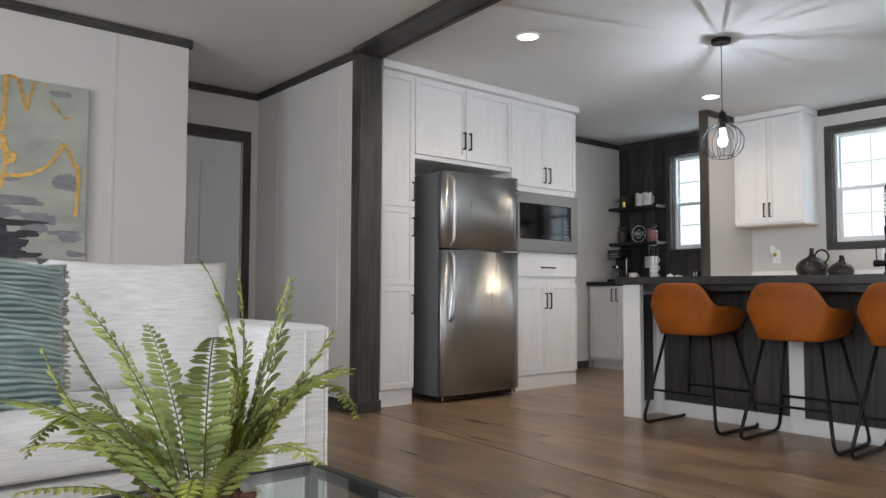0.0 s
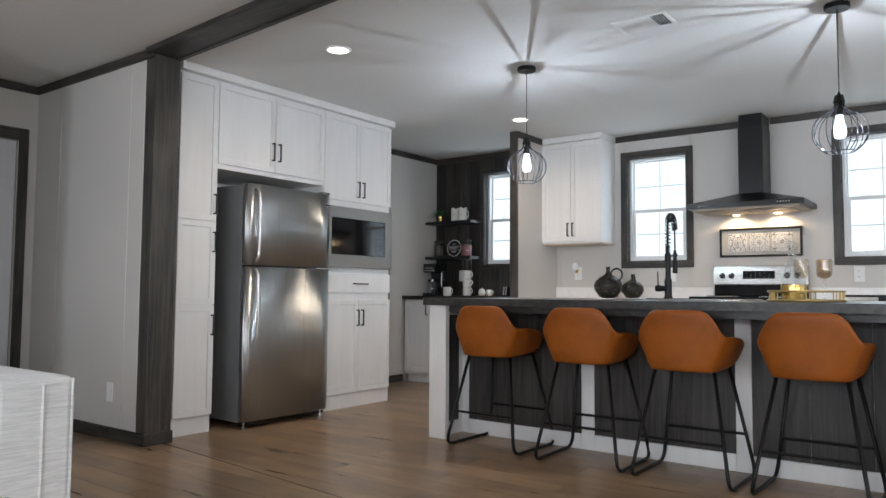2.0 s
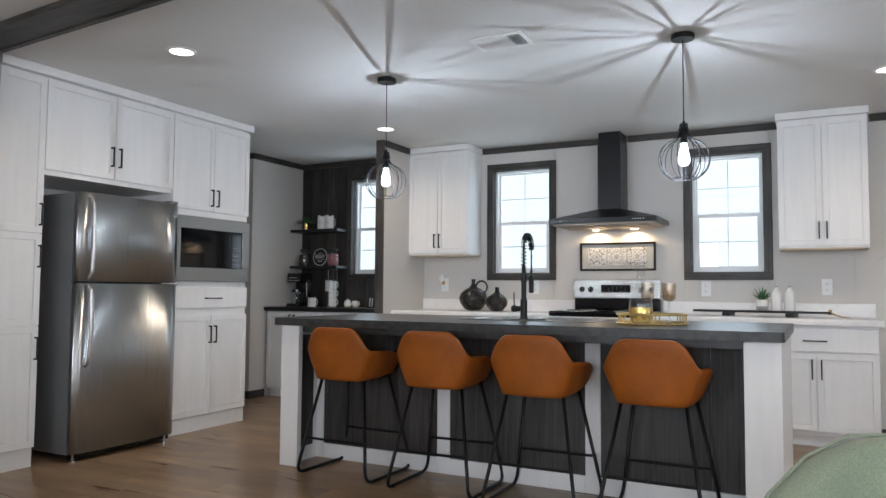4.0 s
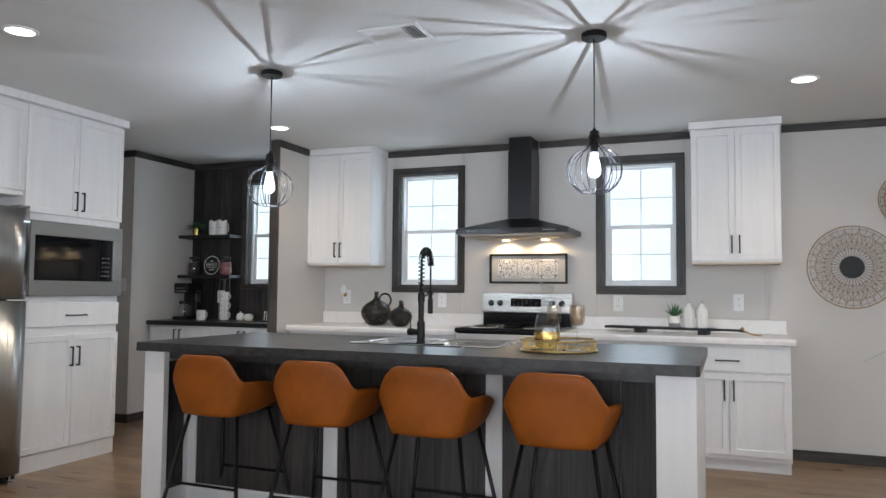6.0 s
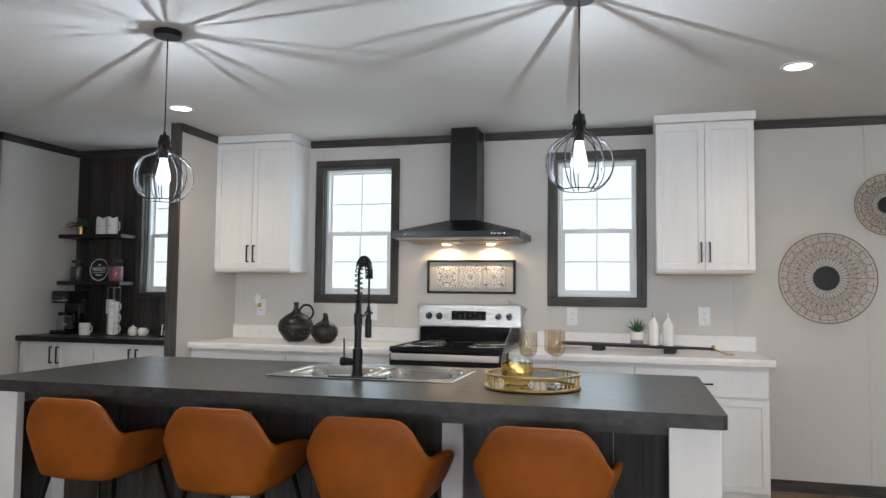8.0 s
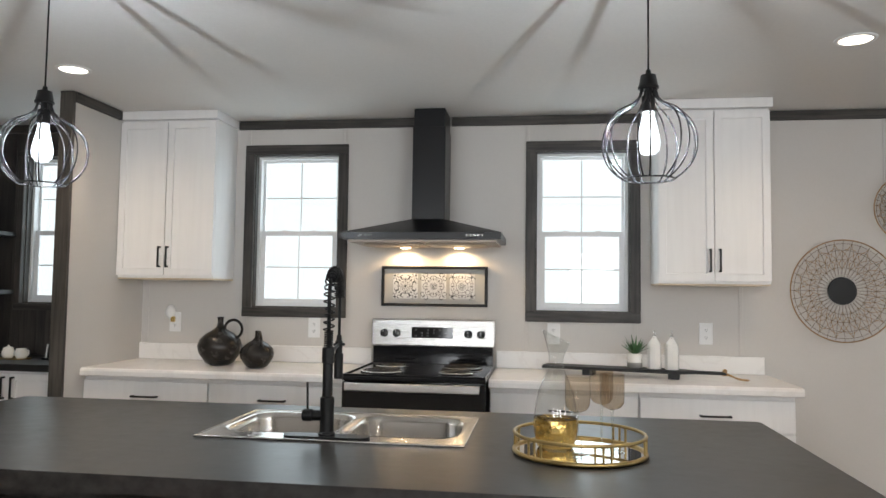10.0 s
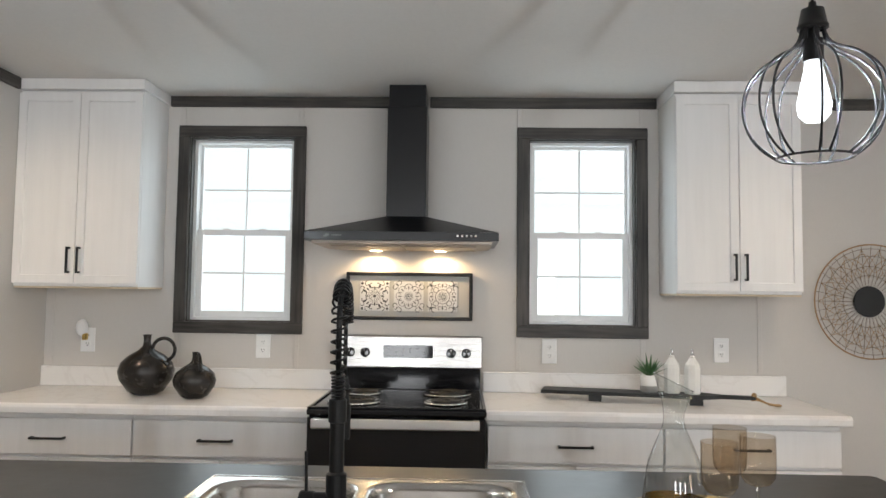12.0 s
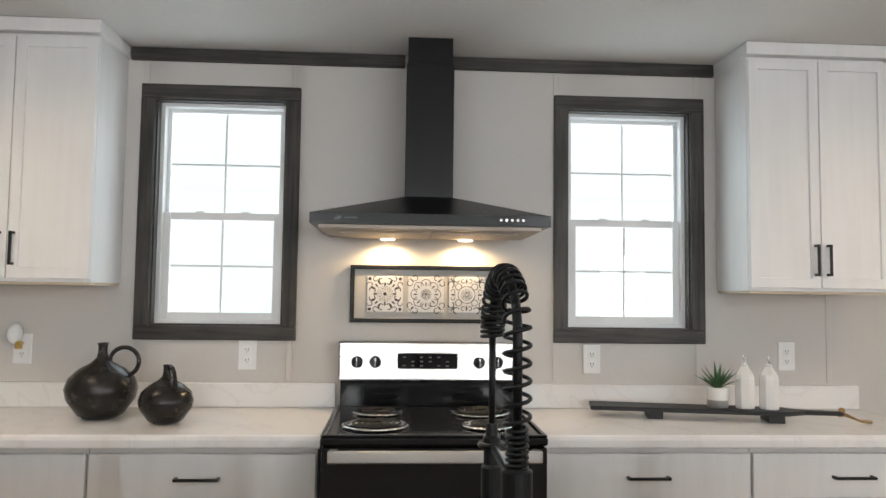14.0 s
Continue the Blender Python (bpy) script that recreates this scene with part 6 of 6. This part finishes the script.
for x in (-1.42, 0.95):
    for y in (1.92, 2.72):
        part("foot", B(x - 0.03, x + 0.03, y - 0.03, y + 0.03, 0, 0.06), M_BLACK, sf)
for a, b in ((-1.283, -0.252), (-0.248, 0.821)):
    cushion(a, b, 1.855, 2.55, 0.348, 0.515, 0.12, "seat_cushion", M_SOFA, sf)
for a, b in ((-1.27, -0.27), (-0.26, 0.62)):
    cushion(0, b - a, 0, 0.17, 0, 0.42, 0.25, "back_cushion", M_SOFA, sf, m=pose((a + b) / 2, 2.53, 0.70, -10, 0, 0))


def pillow(w, h, t, material, parent, m, seed=0):
    """A knife-edged pillow: pinched sides, pointed corners, a full middle."""
    bm = bmesh.new()
    n = 16
    rows = {}
    for sgn in (-1, 1):
        for i in range(n + 1):
            for j in range(n + 1):
                u, v = -1 + 2 * i / n, -1 + 2 * j / n
                edge = abs(u) == 1 or abs(v) == 1
                if edge and sgn == 1:
                    rows[(1, i, j)] = rows[(-1, i, j)]
                    continue
                x = u * w / 2 * (1 - 0.07 * (1 - v * v))
                z = v * h / 2 * (1 - 0.07 * (1 - u * u))
                k = (max(0, 1 - u * u) ** 0.42) * (max(0, 1 - v * v) ** 0.42)
                k *= 1 + 0.10 * noise.noise(Vector((u * 1.7 + seed, v * 1.7, sgn)))
                rows[(sgn, i, j)] = bm.verts.new((x, sgn * t / 2 * k, z))
        for i in range(n):
            for j in range(n):
                bm.faces.new((rows[(sgn, i, j)], rows[(sgn, i + 1, j)], rows[(sgn, i + 1, j + 1)], rows[(sgn, i, j + 1)]))
    return part("pillow_cover", turned(bm, m), material, parent, smooth=True)


pw = thing("throw_pillow", "large white slubbed pillow leaning on the sofa", "pillow", at=(0.6, 2.3, 0.52))
pillow(0.60, 0.46, 0.22, M_SOFA, pw, pose(0.615, 2.36, 0.705, -16, 0, -8), 3)
gp = thing("throw_pillow", "pleated sage-blue satin pillow with a beige fringe on the sofa", "pillow", at=(0.08, 2.1, 0.52))
GM = pose(0.125, 2.12, 0.705, -16, 4, 8)
pillow(0.46, 0.44, 0.17, M_SATIN, gp, GM, 5)
for i in range(26):
    z = -0.195 + i * 0.0156
    pts = []
    for k in range(9):
        u = -0.212 + k * 0.053
        uu, vv = u / 0.23, z / 0.22
        fall = max(0, 1 - uu * uu) ** 0.42 * max(0, 1 - vv * vv) ** 0.42
        pts.append((u * (1 - 0.06 * (1 - vv * vv)), -0.085 * fall, z + 0.004 * math.sin(k * 1.7 + i)))
    part("pleat", turned(T(pts, 0.0062, 6), GM), M_PLEAT_LIT, gp, smooth=True)
bm = bmesh.new()
rng = random.Random(11)
for i in range(70):
    z = -0.20 + 0.40 * i / 69
    tube(bm, [(0.214, 0, z), (0.226 + rng.uniform(0, 0.012), rng.uniform(-0.01, 0.01), z + rng.uniform(-0.008, 0.008))], 0.003, 4)
part("fringe", turned(bm, GM), M_FUR, gp)

sf.location.x += 0.016

# ---- painting ----
pa = thing("abstract_canvas", "abstract canvas of grey-green, charcoal and gold brush strokes", "painting", at=(0.45, 4.6, 0.97))
part("canvas", B(-0.18, 0.985, 4.562, 4.599, 0.965, 1.995, bev=0.003), mat("canvas_ground", (0.42, 0.43, 0.37), 0.7, grain=0.3, gscale=(3, 3, 7), dark=(0.30, 0.315, 0.27), bump=0.4, bscale=(300, 300, 300)), pa)
M_CHAR = mat("charcoal_paint", (0.055, 0.053, 0.06), 0.6, grain=0.7, gscale=(12, 12, 40), dark=(0.02, 0.02, 0.024), bump=0.6)
M_GRY = mat("grey_paint", (0.25, 0.25, 0.26), 0.65, grain=0.3, gscale=(10, 10, 40), bump=0.5)
M_BRN = mat("umber_paint", (0.19, 0.14, 0.12), 0.65, grain=0.4, gscale=(10, 10, 20), bump=0.5)
M_LEAF = mat("gold_leaf_paint", (0.80, 0.50, 0.16), 0.3, metal=0.9, grain=0.35, gscale=(35, 35, 35), bump=0.6)
rng = random.Random(21)


def daub(bm, x, z, w, h, y):
    n = 12
    pts = []
    for i in range(n):
        a = 2 * math.pi * i / n
        k = 1 + rng.uniform(-0.25, 0.25)
        c, s = math.cos(a), math.sin(a)
        pts.append((x + w * k * math.copysign(abs(c) ** 0.6, c), z + h * k * math.copysign(abs(s) ** 0.6, s)))
    v = [bm.verts.new((p, y, q)) for p, q in pts]
    bm.faces.new(v)


y = 4.5615
layers = ((M_GRY, "grey_strokes", [(0.60, 1.30, 0.22, 0.03), (0.75, 1.20, 0.10, 0.035), (0.45, 1.24, 0.25, 0.05), (0.86, 1.12, 0.09, 0.02), (0.70, 1.15, 0.07, 0.05), (0.9, 1.10, 0.08, 0.03), (0.55, 1.42, 0.15, 0.02), (0.88, 1.42, 0.08, 0.05), (0.82, 1.94, 0.07, 0.02), (0.93, 1.0, 0.06, 0.02)]),
          (M_BRN, "umber_strokes", [(0.38, 1.76, 0.05, 0.13), (0.36, 1.55, 0.05, 0.08), (0.33, 1.88, 0.03, 0.06)]),
          (M_CHAR, "charcoal_strokes", [(0.42, 1.10, 0.24, 0.10), (0.34, 1.19, 0.18, 0.07), (0.62, 1.17, 0.14, 0.020), (0.62, 1.105, 0.15, 0.020), (0.50, 1.03, 0.24, 0.05), (0.62, 0.995, 0.12, 0.025), (0.30, 1.27, 0.10, 0.03), (0.1, 1.1, 0.2, 0.12), (0.30, 1.0, 0.3, 0.03)]))
for k, (m, nm, ds) in enumerate(layers):
    bm = bmesh.new()
    j = 0
    for d in ds:
        for r in range(5):
            j += 1
            daub(bm, d[0] + rng.uniform(-0.4, 0.4) * d[2], d[1] + rng.uniform(-0.5, 0.5) * d[3], d[2] * rng.uniform(0.35, 0.8), d[3] * rng.uniform(0.35, 0.8), y - 0.0006 * k - 0.00001 * j)
    part(nm, bm, m, pa)["kind"] = "stuff"


def stroke(bm, pts, w, y):
    pts = [Vector((p[0], p[1])) for p in pts]
    fine = []
    for i in range(len(pts) - 1):
        a, b, c, d = pts[max(i - 1, 0)], pts[i], pts[i + 1], pts[min(i + 2, len(pts) - 1)]
        for k in range(5):
            t = k / 5
            fine.append(0.5 * (2 * b + (c - a) * t + (2 * a - 5 * b + 4 * c - d) * t * t + (3 * b - a - 3 * c + d) * t ** 3))
    fine.append(pts[-1])
    prev = None
    for i, p in enumerate(fine):
        d = (fine[min(i + 1, len(fine) - 1)] - fine[max(i - 1, 0)]).normalized()
        n = Vector((-d.y, d.x)) * w * rng.uniform(0.6, 1.15)
        cur = (bm.verts.new((p.x - n.x, y, p.y - n.y)), bm.verts.new((p.x + n.x, y, p.y + n.y)))
        if prev:
            bm.faces.new((prev[0], cur[0], cur[1], prev[1]))
        prev = cur


bm = bmesh.new()
for k, (pts, w) in enumerate((
        ([(0.33, 1.68), (0.37, 1.82), (0.42, 1.93), (0.50, 1.985)], 0.013),
        ([(0.545, 2.0), (0.545, 1.85), (0.535, 1.68)], 0.015),
        ([(0.55, 1.995), (0.60, 1.99), (0.63, 1.90), (0.655, 1.81)], 0.011),
        ([(0.655, 1.81), (0.675, 1.92), (0.69, 1.985)], 0.010),
        ([(0.735, 1.985), (0.74, 1.965)], 0.008), ([(0.775, 1.89), (0.80, 1.86), (0.83, 1.82)], 0.008), ([(0.84, 1.80), (0.88, 1.80)], 0.006),
        ([(0.34, 1.69), (0.42, 1.68), (0.51, 1.64), (0.545, 1.62)], 0.012),
        ([(0.35, 1.66), (0.36, 1.54), (0.41, 1.46), (0.50, 1.425), (0.56, 1.42)], 0.010),
        ([(0.54, 1.66), (0.56, 1.55), (0.545, 1.42), (0.53, 1.35)], 0.013),
        ([(0.46, 1.64), (0.55, 1.58), (0.60, 1.54), (0.56, 1.50)], 0.014),
        ([(0.55, 1.43), (0.68, 1.45), (0.78, 1.52), (0.855, 1.65)], 0.012),
        ([(0.855, 1.65), (0.88, 1.60), (0.91, 1.52)], 0.011), ([(0.93, 1.53), (0.935, 1.40), (0.925, 1.22)], 0.012))):
    stroke(bm, pts, w, y - 0.003 - 0.0002 * k)
part("gold_strokes", bm, M_LEAF, pa)["kind"] = "stuff"
pa.location.z += 0.03

# ---- glass coffee table ----
TZ = 0.445
tb = thing("coffee_table", "black metal coffee table with a clear glass top and glass shelf", "coffee table", at=(0.1, 1.0, 0))
tx0, tx1, ty0, ty1 = -0.55, 0.680, 0.36, 1.335
for a in ((tx0, tx1, ty0, ty0 + 0.022), (tx0, tx1, ty1 - 0.022, ty1), (tx0, tx0 + 0.022, ty0 + 0.022, ty1 - 0.022), (tx1 - 0.022, tx1, ty0 + 0.022, ty1 - 0.022)):
    part("top_rail", B(*a, TZ - 0.028, TZ, bev=0.002), M_HANDLE, tb)
    part("shelf_rail", B(a[0] + (0.001 if a[0] > tx0 else 0), a[1], a[2], a[3], 0.10, 0.12, bev=0.002), M_HANDLE, tb)
part("glass_top", B(tx0 + 0.022, tx1 - 0.022, ty0 + 0.022, ty1 - 0.022, TZ - 0.010, TZ - 0.002), M_TABLEG, tb)
part("glass_shelf", B(tx0 + 0.022, tx1 - 0.022, ty0 + 0.022, ty1 - 0.022, 0.108, 0.116), M_TABLEG, tb)
for x in (tx0 + 0.011, tx1 - 0.011):
    for yy in (ty0 + 0.011, ty1 - 0.011):
        part("leg", B(x - 0.0105, x + 0.0105, yy - 0.0105, yy + 0.0105, 0, TZ - 0.029), M_HANDLE, tb)

# ---- fern ----
FXC, FYC = 0.192, 0.764
fn = thing("potted_fern", "lush green fern in a pale bark-filled pot on the coffee table", "potted plant", at=(FXC, FYC, TZ))
part("pot", LA([(0, 0), (0.045, 0), (0.055, 0.008), (0.070, 0.06), (0.072, 0.128), (0.068, 0.130), (0.066, 0.112), (0, 0.112)], 28, cx=FXC, cy=FYC, z0=TZ), M_CERAM, fn, "white ceramic bowl", smooth=True)
bm = bmesh.new()
rng = random.Random(8)
for i in range(60):
    a, r = rng.uniform(0, 6.28), 0.062 * math.sqrt(rng.random())
    c = Vector((FXC + r * math.cos(a), FYC + r * math.sin(a), TZ + 0.113 + rng.uniform(0, 0.012)))
    m = Matrix.Translation(c) @ Euler((rng.uniform(0, 3), rng.uniform(0, 3), rng.uniform(0, 3))).to_matrix().to_4x4()
    vs = box(bm, -0.012, 0.012, -0.006, 0.006, -0.003, 0.003)
    bmesh.ops.transform(bm, matrix=m, verts=vs)
part("bark_chips", bm, M_POTCRK, fn)


def frond(p0, az, lift, length, arch, wid, material, seed, twist=0.0):
    """A pinnate frond: an arched stem with paired toothed leaflets, tapering to its tip."""
    r = random.Random(seed)
    hd = Vector((math.cos(az), math.sin(az), 0))
    sd = Vector((-math.sin(az), math.cos(az), 0))
    n = int(length / 0.0049)
    pts = []
    for i in range(n + 1):
        t = i / n
        el = radians(lift) - radians(arch) * t ** 1.4
        if i == 0:
            p = Vector(p0)
        else:
            p = pts[-1] + (hd * math.cos(el) + Vector((0, 0, math.sin(el)))) * (length / n) + sd * (twist * t * length / n)
        pts.append(p)
    bm = bmesh.new()
    tube(bm, pts[::2] if len(pts) % 2 else pts[::2] + [pts[-1]], [0.0013 * (1 - 0.6 * k / (len(pts[::2]) + 1)) for k in range(len(pts[::2]) + (0 if len(pts) % 2 else 1))], 5)
    stem = bm
    lf = bmesh.new()
    for i in range(max(2, n // 8), n, 2):
        t = i / n
        d = (pts[min(i + 1, n)] - pts[i - 1]).normalized()
        up = sd.cross(d).normalized()
        if up.z < 0:
            up = -up
        env = min(1, (t - 0.05) / 0.25) * (1 - max(0, t - 0.30) / 0.70) ** 0.65
        L = wid * (0.25 + 0.75 * max(0.02, env)) * r.uniform(0.88, 1.08)
        if t > 0.9:
            L *= 0.7
        for s in (-1, 1):
            q = pts[i] + d * (0.0035 * (s > 0))
            droop = r.uniform(-0.25, 0.15)
            out = (sd * s + d * 0.32 + up * droop).normalized()
            w = 0.0060 * (0.35 + 0.65 * L / wid)
            c1, c2 = q + out * L * 0.22 - d * w + up * 0.001, q + out * L * 0.3 + d * w
            e1, e2 = q + out * L * 0.76 - d * w * 0.8 - up * 0.001, q + out * L * 0.76 + d * w * 0.95
            tip = q + out * L + d * 0.003 - up * L * 0.12
            mid1, mid2 = q + out * L * 0.3 - up * 0.0012, q + out * L * 0.72 - up * 0.0018
            V0 = [lf.verts.new(v) for v in (q - d * 0.001, c1, mid1, c2, e1, mid2, e2, tip)]
            a, b, m1, c, e, m2, f, g = V0
            for face in ((a, b, m1), (a, m1, c), (b, e, m2, m1), (m1, m2, f, c), (e, g, m2), (m2, g, f)):
                lf.faces.new(face)
    s_ob = part("frond_stem", stem, M_STEM, fn)
    part("leaflets", lf, material, s_ob)["kind"] = "stuff"


FR = [(336, 76, 0.319, -46, 0), (339, 78, 0.302, -21, 0), (345, 74, 0.298, -1, 1), (314, 59, 0.265, 3, 1), (22, 62, 0.396, 124, 0), (196, 73, 0.308, 28, 2),
      (158, 56, 0.260, -6, 2), (177, 40, 0.264, -29, 0), (116, 31, 0.394, 34, 0), (117, 55, 0.359, 117, 0), (181, 33, 0.195, 37, 1), (316, 68, 0.298, -12, 2), (250, 80, 0.334, 77, 2), (166, 66, 0.223, -11, 0), (308, 84, 0.214, 10, 1)]
rng = random.Random(5)
FR += [(i * 40 + rng.uniform(-15, 15), rng.uniform(45, 75), rng.uniform(0.20, 0.29), rng.uniform(20, 75), i % 3) for i in range(10)]
for i, (az, lift, ln, arch, k) in enumerate(FR):
    a = radians(az)
    base = (FXC + 0.022 * math.cos(a), FYC + 0.022 * math.sin(a), TZ + 0.112)
    frond(base, a, lift, ln, arch, 0.034 if ln > 0.25 else 0.028, (M_FERN, M_FERN2, M_FERN3)[k], i)
# the small white thing at the table's edge
cz = thing("ceramic_coaster", "small pale ceramic dish at the edge of the glass table", "dish", at=(0.600, 0.885, TZ))
part("dish", LA([(0, 0.0), (0.04, 0.0), (0.055, 0.012), (0.053, 0.014), (0.038, 0.004), (0, 0.004)], 24, cx=0.600, cy=0.885, z0=TZ), M_CERAM, cz, smooth=True)

# ---- sage armchair and tall grass plant beside the walk ----
ch = thing("armchair", "sage green fabric armchair with a curved back and welted edge", "armchair", at=(1.95, -0.5, 0))


def chair_shell():
    bm = bmesh.new()
    pts = [(1.55, -0.02, 0.52), (1.75, -0.005, 0.53), (1.95, -0.02, 0.56), (2.12, -0.06, 0.63), (2.25, -0.14, 0.70), (2.33, -0.24, 0.745), (2.36, -0.36, 0.755), (2.37, -0.50, 0.757)]
    pts = pts + [(x, -1.0 - y, z) for x, y, z in pts[-2::-1]]
    cen = Vector((1.80, -0.50, 0))
    grid = []
    for x, y, z in pts:
        p = Vector((x, y, 0))
        inn = (cen - p)
        inn.x *= 0.6
        inn.normalize()
        q = p + inn * 0.11
        ring = [(p.x, p.y, 0.16), (p.x, p.y, z * 0.6), (p.x, p.y, z - 0.035), (p.x + inn.x * 0.02, p.y + inn.y * 0.02, z - 0.006), (p.x + inn.x * 0.055, p.y + inn.y * 0.055, z), (p.x + inn.x * 0.09, p.y + inn.y * 0.09, z - 0.006),
                (q.x, q.y, z - 0.035), (q.x, q.y, 0.38), (q.x, q.y, 0.16)]
        grid.append([bm.verts.new(c) for c in ring])
    for a, b in zip(grid, grid[1:]):
        for i in range(len(a)):
            j = (i + 1) % len(a)
            bm.faces.new((a[i], a[j], b[j], b[i]))
    bm.faces.new(grid[0])
    bm.faces.new(grid[-1][::-1])
    return bm, pts


bm, cpts = chair_shell()
o = part("backrest", bm, M_GCHAIR, ch, smooth=True)
s = o.modifiers.new("sub", "SUBSURF")
s.levels = s.render_levels = 2
part("welt", T([(x + (1.80 - x) * 0.055, y + (-0.5 - y) * 0.055, z - 0.003) for x, y, z in cpts[1:-1]], 0.0045, 6), M_GCHAIR, ch, smooth=True)
cushion(1.52, 2.22, -0.86, -0.14, 0.26, 0.43, 0.15, "seat_cushion", M_GCHAIR, ch)
part("seat_base", B(1.56, 2.22, -0.86, -0.14, 0.16, 0.27, bev=0.01), M_GCHAIR, ch)
for x in (1.62, 2.2):
    for y in (-0.8, -0.2):
        part("leg", LA([(0, 0), (0.013, 0), (0.02, 0.165), (0, 0.165)], 12, cx=x, cy=y), M_TRIM, ch)

gpz = thing("grass_plant", "tall thin-bladed artificial grass plant in a dark pot", "potted plant", at=(1.62, -1.35, 0))
part("pot", LA([(0, 0), (0.12, 0), (0.15, 0.30), (0.14, 0.30), (0.13, 0.26), (0, 0.26)], 28, cx=1.62, cy=-1.35), M_NOOKTOP, gpz, smooth=True)
bm = bmesh.new()
rng = random.Random(17)
base = Vector((1.62, -1.35, 0.26))
TIPS = [((1.50, -0.30, 1.22), 1.62), ((1.54, -0.33, 1.17), 1.56), ((1.50, -0.28, 1.14), 1.52), ((1.58, -0.36, 1.10), 1.45), ((1.52, -0.34, 1.40), 1.75), ((1.60, -0.30, 0.93), 1.15), ((1.62, -0.36, 0.86), 1.05), ((1.55, -0.37, 0.83), 1.0)]
blist = TIPS + [((base.x + math.cos(a) * r, base.y + math.sin(a) * r, rng.uniform(0.6, 1.6)), rng.uniform(1.3, 1.9))
                for a, r in [(rng.uniform(3.4, 6.1), rng.uniform(0.3, 0.8)) for _ in range(46)]]
for tip, top in blist:
    tip = Vector(tip)
    ctl = base * 0.55 + tip * 0.45
    ctl.z = top
    prev = None
    fl = (tip - base)
    sd = Vector((-fl.y, fl.x, 0)).normalized()
    for k in range(13):
        t = k / 12
        p = base * (1 - t) ** 2 + ctl * 2 * t * (1 - t) + tip * t * t
        w = 0.0045 * (1 - t) ** 0.6 + 0.0004
        cur = (bm.verts.new(p - sd * w), bm.verts.new(p + Vector((0, 0, w * 0.4))), bm.verts.new(p + sd * w))
        if prev:
            bm.faces.new((prev[0], prev[1], cur[1], cur[0]))
            bm.faces.new((prev[1], prev[2], cur[2], cur[1]))
        prev = cur
part("blades", bm, M_PLANTG, gpz)

# ---- planks of the nook wall ----
bounds = sorted([4.905, 3.429] + [4.905 - 0.11 * i - 0.02 * (i % 3) for i in range(1, 13)])
wy0, wy1 = WIN_Y[2] - 0.2855, WIN_Y[2] + 0.2855
rngp = random.Random(2)
for a, b in zip(bounds, bounds[1:]):
    if b - a < 0.01:
        continue
    pieces = [(a, b, 0.0, C0)]
    out = []
    for p, q, z0, z1 in pieces:
        if q <= wy0 or p >= wy1:
            out.append((p, q, z0, z1))
        else:
            if p < wy0:
                out.append((p, wy0, z0, z1))
            if q > wy1:
                out.append((wy1, q, z0, z1))
            lo, hi = max(p, wy0), min(q, wy1)
            out += [(lo, hi, z0, 1.253), (lo, hi, 2.253, z1)]
    for p, q, z0, z1 in out:
        if q - p < 0.004:
            continue
        part("wall_plank", B(WALLX - 0.022 - rngp.uniform(0, 0.002), WALLX - 0.0005, p + 0.001, q - 0.001, z0 + 0.001, z1 - 0.001), M_SHIP, east)

# ---- floor planks ----
PW, PL = 0.182, 1.22
mesh_cache = {}
rngf = random.Random(9)
planks = []
i = 0
x = -3.2 + 0.03
while x < WALLX:
    off = (i * 0.47) % 1.0 * PL
    y = -4.0 - off
    while y < 6.0:
        a, b = max(y, -4.0), min(y + PL, 6.0)
        if b - a > 0.02:
            planks.append((x, min(x + PW, WALLX), a, b))
        y += PL
    x += PW
    i += 1


def plank_mesh(w, l):
    key = (round(w, 3), round(l, 3))
    if key not in mesh_cache:
        bm = bmesh.new()
        g, t = 0.0003, 0.0008
        top = [bm.verts.new((x, y, 0)) for x, y in ((g + t, g + t), (w - g - t, g + t), (w - g - t, l - g - t), (g + t, l - g - t))]
        mid = [bm.verts.new((x, y, -t)) for x, y in ((g, g), (w - g, g), (w - g, l - g), (g, l - g))]
        low = [bm.verts.new((x, y, -0.0055)) for x, y in ((g, g), (w - g, g), (w - g, l - g), (g, l - g))]
        bm.faces.new(top)
        for p, q in ((top, mid), (mid, low)):
            for k in range(4):
                bm.faces.new((q[k], q[(k + 1) % 4], p[(k + 1) % 4], p[k]))
        me = bpy.data.meshes.new("plank")
        bm.to_mesh(me)
        bm.free()
        me.materials.append(M_FLOOR)
        mesh_cache[key] = me
    return mesh_cache[key]


def near(p):
    cx, cy = (p[0] + p[1]) / 2, (p[2] + p[3]) / 2
    return math.hypot(cx - 2.9, cy - 2.0)


planks.sort(key=near)
for x0, x1, y0, y1 in planks[:300]:
    ob = new("plank", plank_mesh(x1 - x0, y1 - y0))
    ob.location = (x0, y0, 0)
    ob.parent = floor
bm = bmesh.new()
for x0, x1, y0, y1 in planks[300:]:
    box(bm, x0 + 0.0006, x1 - 0.0006, y0 + 0.0006, y1 - 0.0006, -0.0055, 0.0)
far = part("far_planks", bm, M_FLOOR, floor)
far["kind"] = "stuff"
seam = B(-0.0025, 0.0025, -2.0, 2.0, -0.002, 0.0018)
tagged(part("floor_seam", turned(seam, pose(2.47, 1.98, 0, 0, 0, -6)), M_TRIM), kind="structure")
